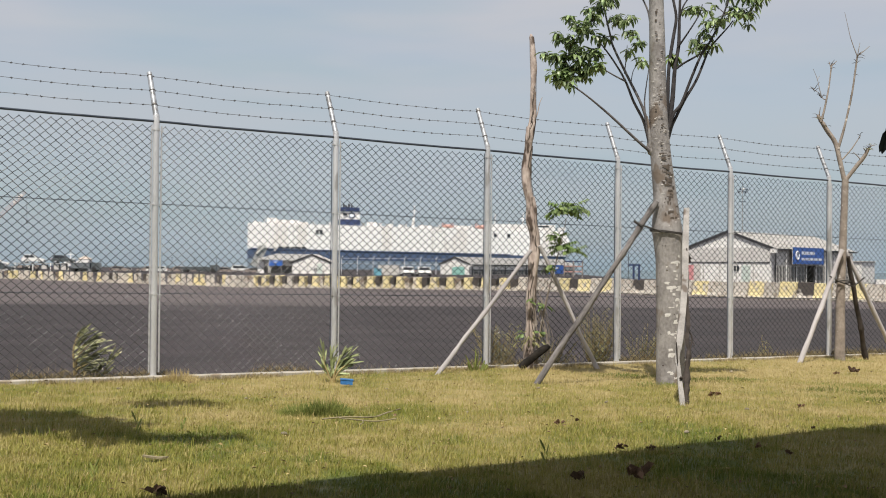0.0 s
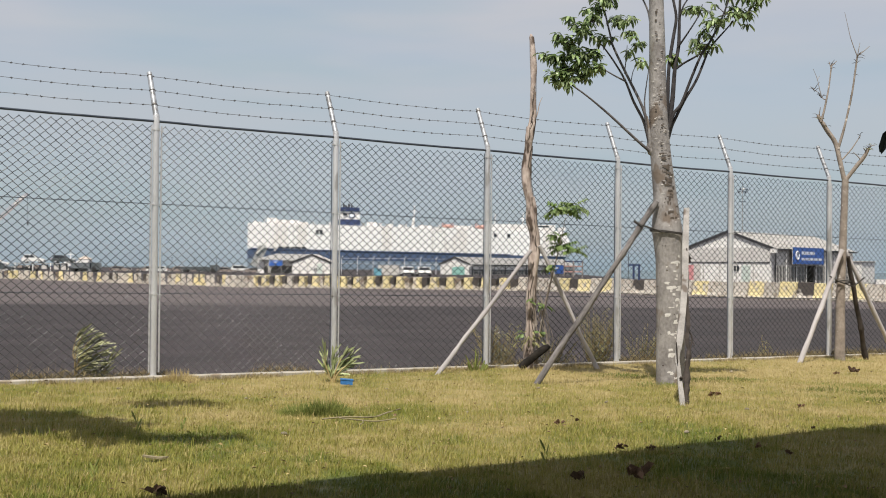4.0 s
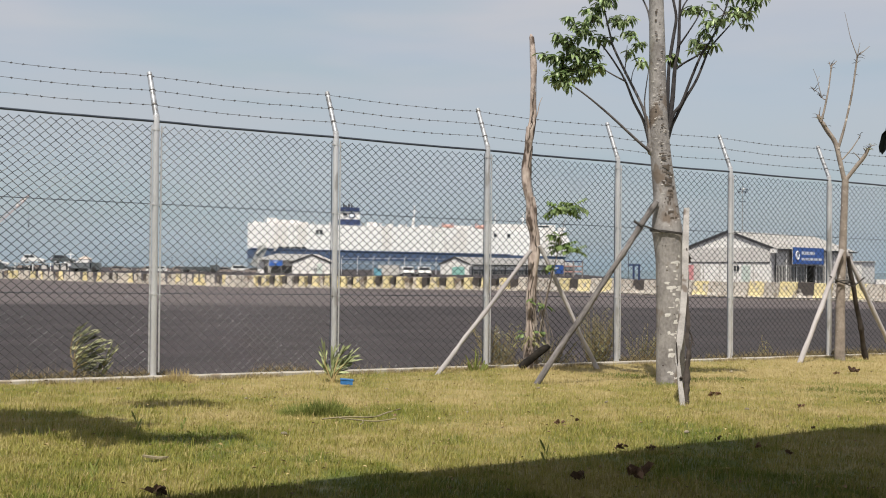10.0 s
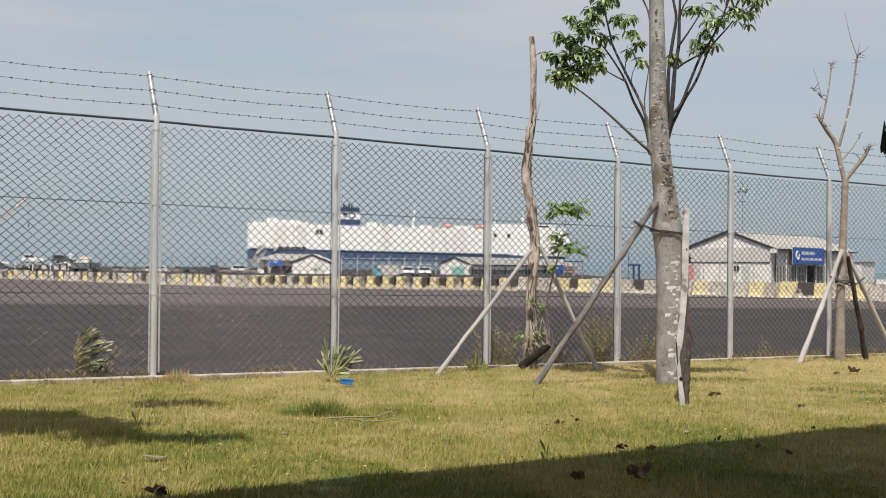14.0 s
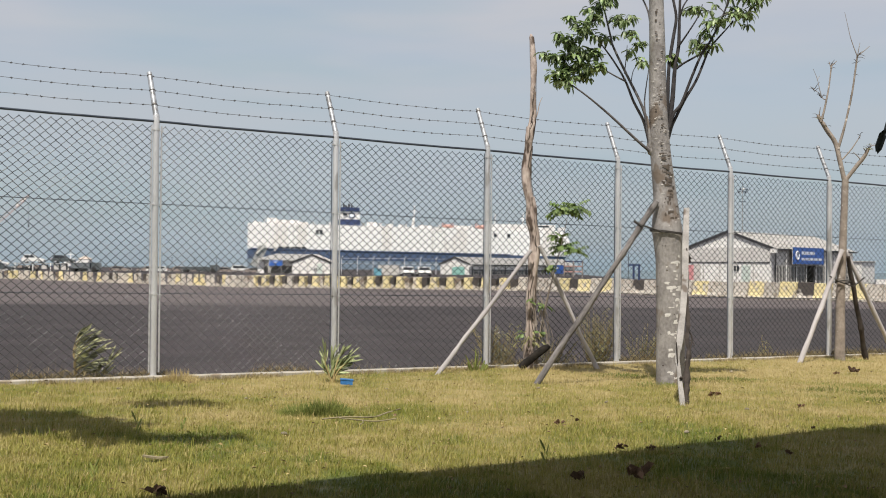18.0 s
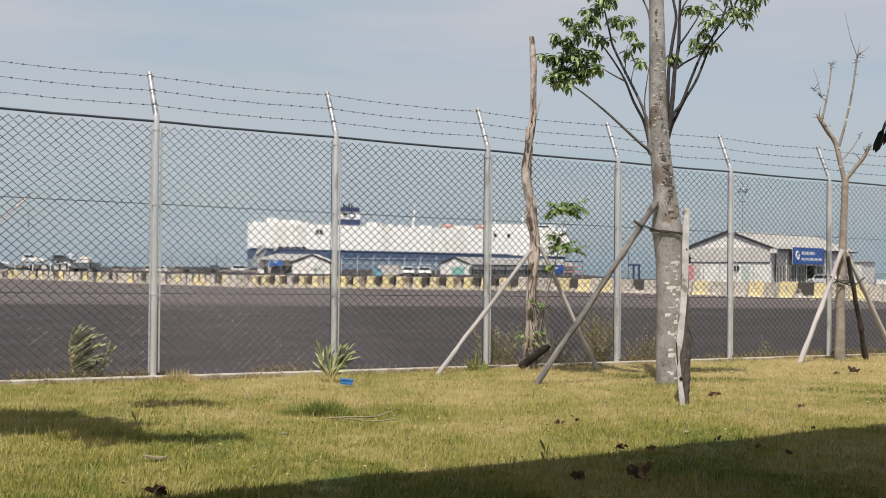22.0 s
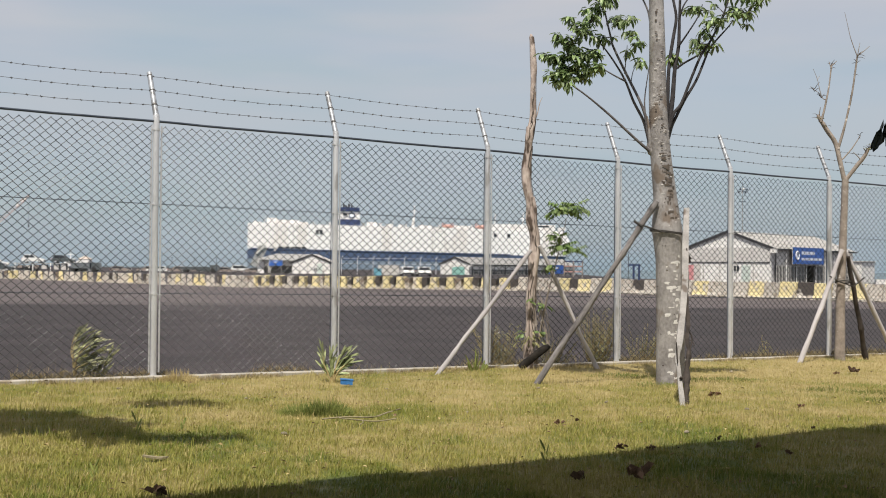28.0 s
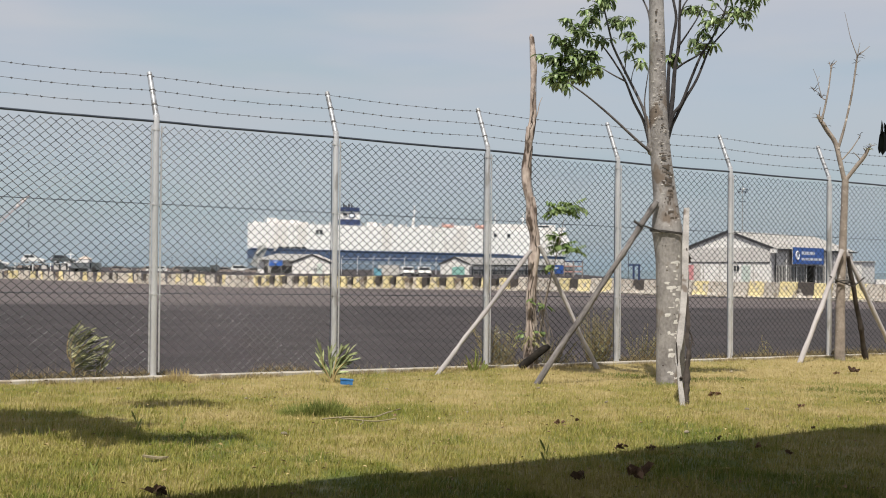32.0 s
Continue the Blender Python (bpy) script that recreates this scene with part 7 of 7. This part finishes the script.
# crane whose boom slews
crane = thing("mobile_crane", "far red and white lattice-boom harbour crane", "crane", (-236.0, 600.0, -0.27))
part("carrier", Geo().box((0, 0, 1.35), (12, 4, 2.7)), M_RED, crane)
part("house", Geo().box((0, 0, 4.2), (6, 4, 3.2), taper=0.95), M_CRANEWHITE, crane)
boom = Geo()
BOOM = 45.0
for y, z in ((-0.8, -0.8), (0.8, -0.8), (0, 0.8)):
    boom.tube([(0, y * 0.6, z * 0.6), (4, y, z), (BOOM - 4, y, z), (BOOM, y * 0.3, z * 0.3)], 0.11, 5)
for i in range(26):
    x = 2 + i * (BOOM - 5) / 26
    for a, b in (((-0.8, -0.8), (0.8, -0.8)), ((0.8, -0.8), (0, 0.8)), ((0, 0.8), (-0.8, -0.8))):
        boom.tube([(x, *a), (x + (BOOM - 5) / 26, *b)], 0.06, 4)
CRANE_AT = (2.0, 0.0, 5.0)
BOOM_TILT = -41.0
boom_ob = part("boom", boom, M_HAZYRED, crane, "red lattice boom, paled in colour for the haze", at=CRANE_AT)
part("boom_head", Geo().box((BOOM - 3.6, 0, 0), (2.6, 1.0, 1.0)).box((BOOM * 0.84, 0, -0.4), (1.6, 1.2, 1.6)), M_CRANEWHITE, boom_ob, "white boom section")
hook = Geo()
dn = Matrix.Rotation(radians(BOOM_TILT), 3, "Y").inverted() @ Vector((0, 0, -1))
hook.tube([Vector((BOOM, 0, 0)), Vector((BOOM, 0, 0)) + dn * 14], 0.09, 4)
hook.tube([Vector((BOOM, 0, 0)) + dn * 14, Vector((BOOM, 0, 0)) + dn * 15.6], 0.4, 6)
part("hook_line", hook, M_DARKTRIM, boom_ob)


# ---- what moves ----
GUST = [(0, 0), (0.5, -3), (1, 0), (1.5, -3), (2, -3), (3, 0), (3.5, -2), (4.5, -1), (5.5, -3), (6, 3), (6.5, -2), (7, 3), (8, 1), (9, -2), (10, -2), (11, 0), (12, 0), (14, 1), (15.5, 2),
        (16.5, 3), (17.5, 4), (18, 0), (19, 0), (19.5, -8), (20, -7), (21, -7), (22, -4), (23, -5), (24, -4), (25, -6), (25.5, -8), (26.5, -5), (27.5, -3), (28, -2), (28.5, -7), (29, -9), (30, -12), (31, -11), (32, -5)]

BEND = [(0, 0), (3, 3), (6, 2), (7, 2), (9, -2), (12, -1), (14, 2), (17, 1), (18, 0), (19.5, -7), (22, -8), (23, 1), (24, 2), (25, -4), (27.5, 2), (28.5, -6), (30, -4), (31, -6), (32, -7)]     # how far the wind lets the shrubs rise


def motions():
    r = random.Random(4)
    for crowns, kx, kz in ((CROWN_LEFT, 0.0057, 0.0048), (CROWN_RIGHT, 0.0033, -0.0022)):
        for c, (x, y, z) in crowns:
            reach = min(1.0, abs(x) / 0.8)
            ph = r.uniform(0, 6.28)
            rows = []
            for t, k in GUST:
                wob = math.sin(2.3 * t + ph)
                rows.append((t, pose(x + kx * k * reach + 0.006 * wob, y, z + kz * k * reach * (1 if k < 0 else 0.3), 2.0 * wob, -1.2 * k * reach + 2.5 * math.sin(3.1 * t + ph), 0)))
            walk(c, rows)
    for pieces, share in ((SWAY[0], 1.0), (SWAY[1], 0.8)):
        for ob in pieces:
            ph = r.uniform(0, 6.28)
            rows = []
            for i in range(81):
                t = 0.4 * i
                k = max(n for n, (ta, _) in enumerate(BEND) if ta <= t)
                (ta, a), (tb, b) = BEND[k], BEND[min(k + 1, len(BEND) - 1)]
                lean = a + (b - a) * ((t - ta) / (tb - ta) if tb > ta else 0.0)
                rows.append((t, pose(0, 0, 0, 1.6 * math.sin(4.1 * t + ph), share * lean + 1.8 * math.sin(2.9 * t + 1.7 * ph), 0)))
            walk(ob, rows)
    for i, ob in enumerate(SPROUTS[:2]):
        walk(ob, [(t, pose(0.08, -0.06, 0.16, 0, -0.10 * -k - 0.4 * math.sin(2 * t + i), 0)) for t, k in GUST])
    x, y, z = NEAR_SPRAY_AT
    walk(near_spray, [(t, pose(x + dx, y, z, 0, turn, 10 * math.sin(t))) for t, dx, turn in (
        (0, 0.0, 0), (1, 0.004, 4), (2, 0.0, -2), (3, 0.006, 3), (4.5, 0.004, 0), (6, 0.010, 5), (6.5, 0.002, -3), (7, 0.0, 2), (7.5, 0.006, 4), (8, -0.010, -6), (9, 0.004, 3), (10, -0.006, -3), (12, -0.006, 0), (13, -0.008, 4),
        (14, -0.018, -8), (15.5, -0.015, 0), (17, -0.014, -6), (18, -0.010, 2), (19, -0.014, 5), (20, -0.008, -4), (21, -0.006, 2), (22, -0.012, 6), (23, -0.014, -2), (24, -0.010, 3), (25, -0.020, -8), (26.5, -0.012, 0), (28, -0.020, 8), (29, -0.006, 2), (30, -0.020, -6), (31, -0.020, 4), (32, -0.032, -10))])
    walk(moving_van, [(t, pose(GATE.x - INWARD.x * d, GATE.y - INWARD.y * d, -0.27, 0, 0, 141.7)) for t, d in (
        (0, 40), (14, 40), (16, 35), (18, 23.5), (19, 17.6), (20, 11.9), (20.3, 10.1), (20.7, 7.8), (21, 6.2), (21.3, 4.6), (21.9, 1.9), (22.5, -0.1), (23.1, -1.1), (23.4, -1.6), (23.7, -3.0), (24.2, -4.6), (25, -5.4), (32, -5.4))])
    walk(boom_ob, [(t, pose(*CRANE_AT, 0, BOOM_TILT + turn, 0)) for t, turn in ((0, -3.0), (1, -2.8), (2, -2.6), (3, -2.1), (4.5, -1.3), (6, -0.7), (7, -0.4), (8, -0.2), (10, 0.0), (12, 0.0), (16, 0.05), (20, -0.1), (26, 0.0), (32, 0.1))])


motions()
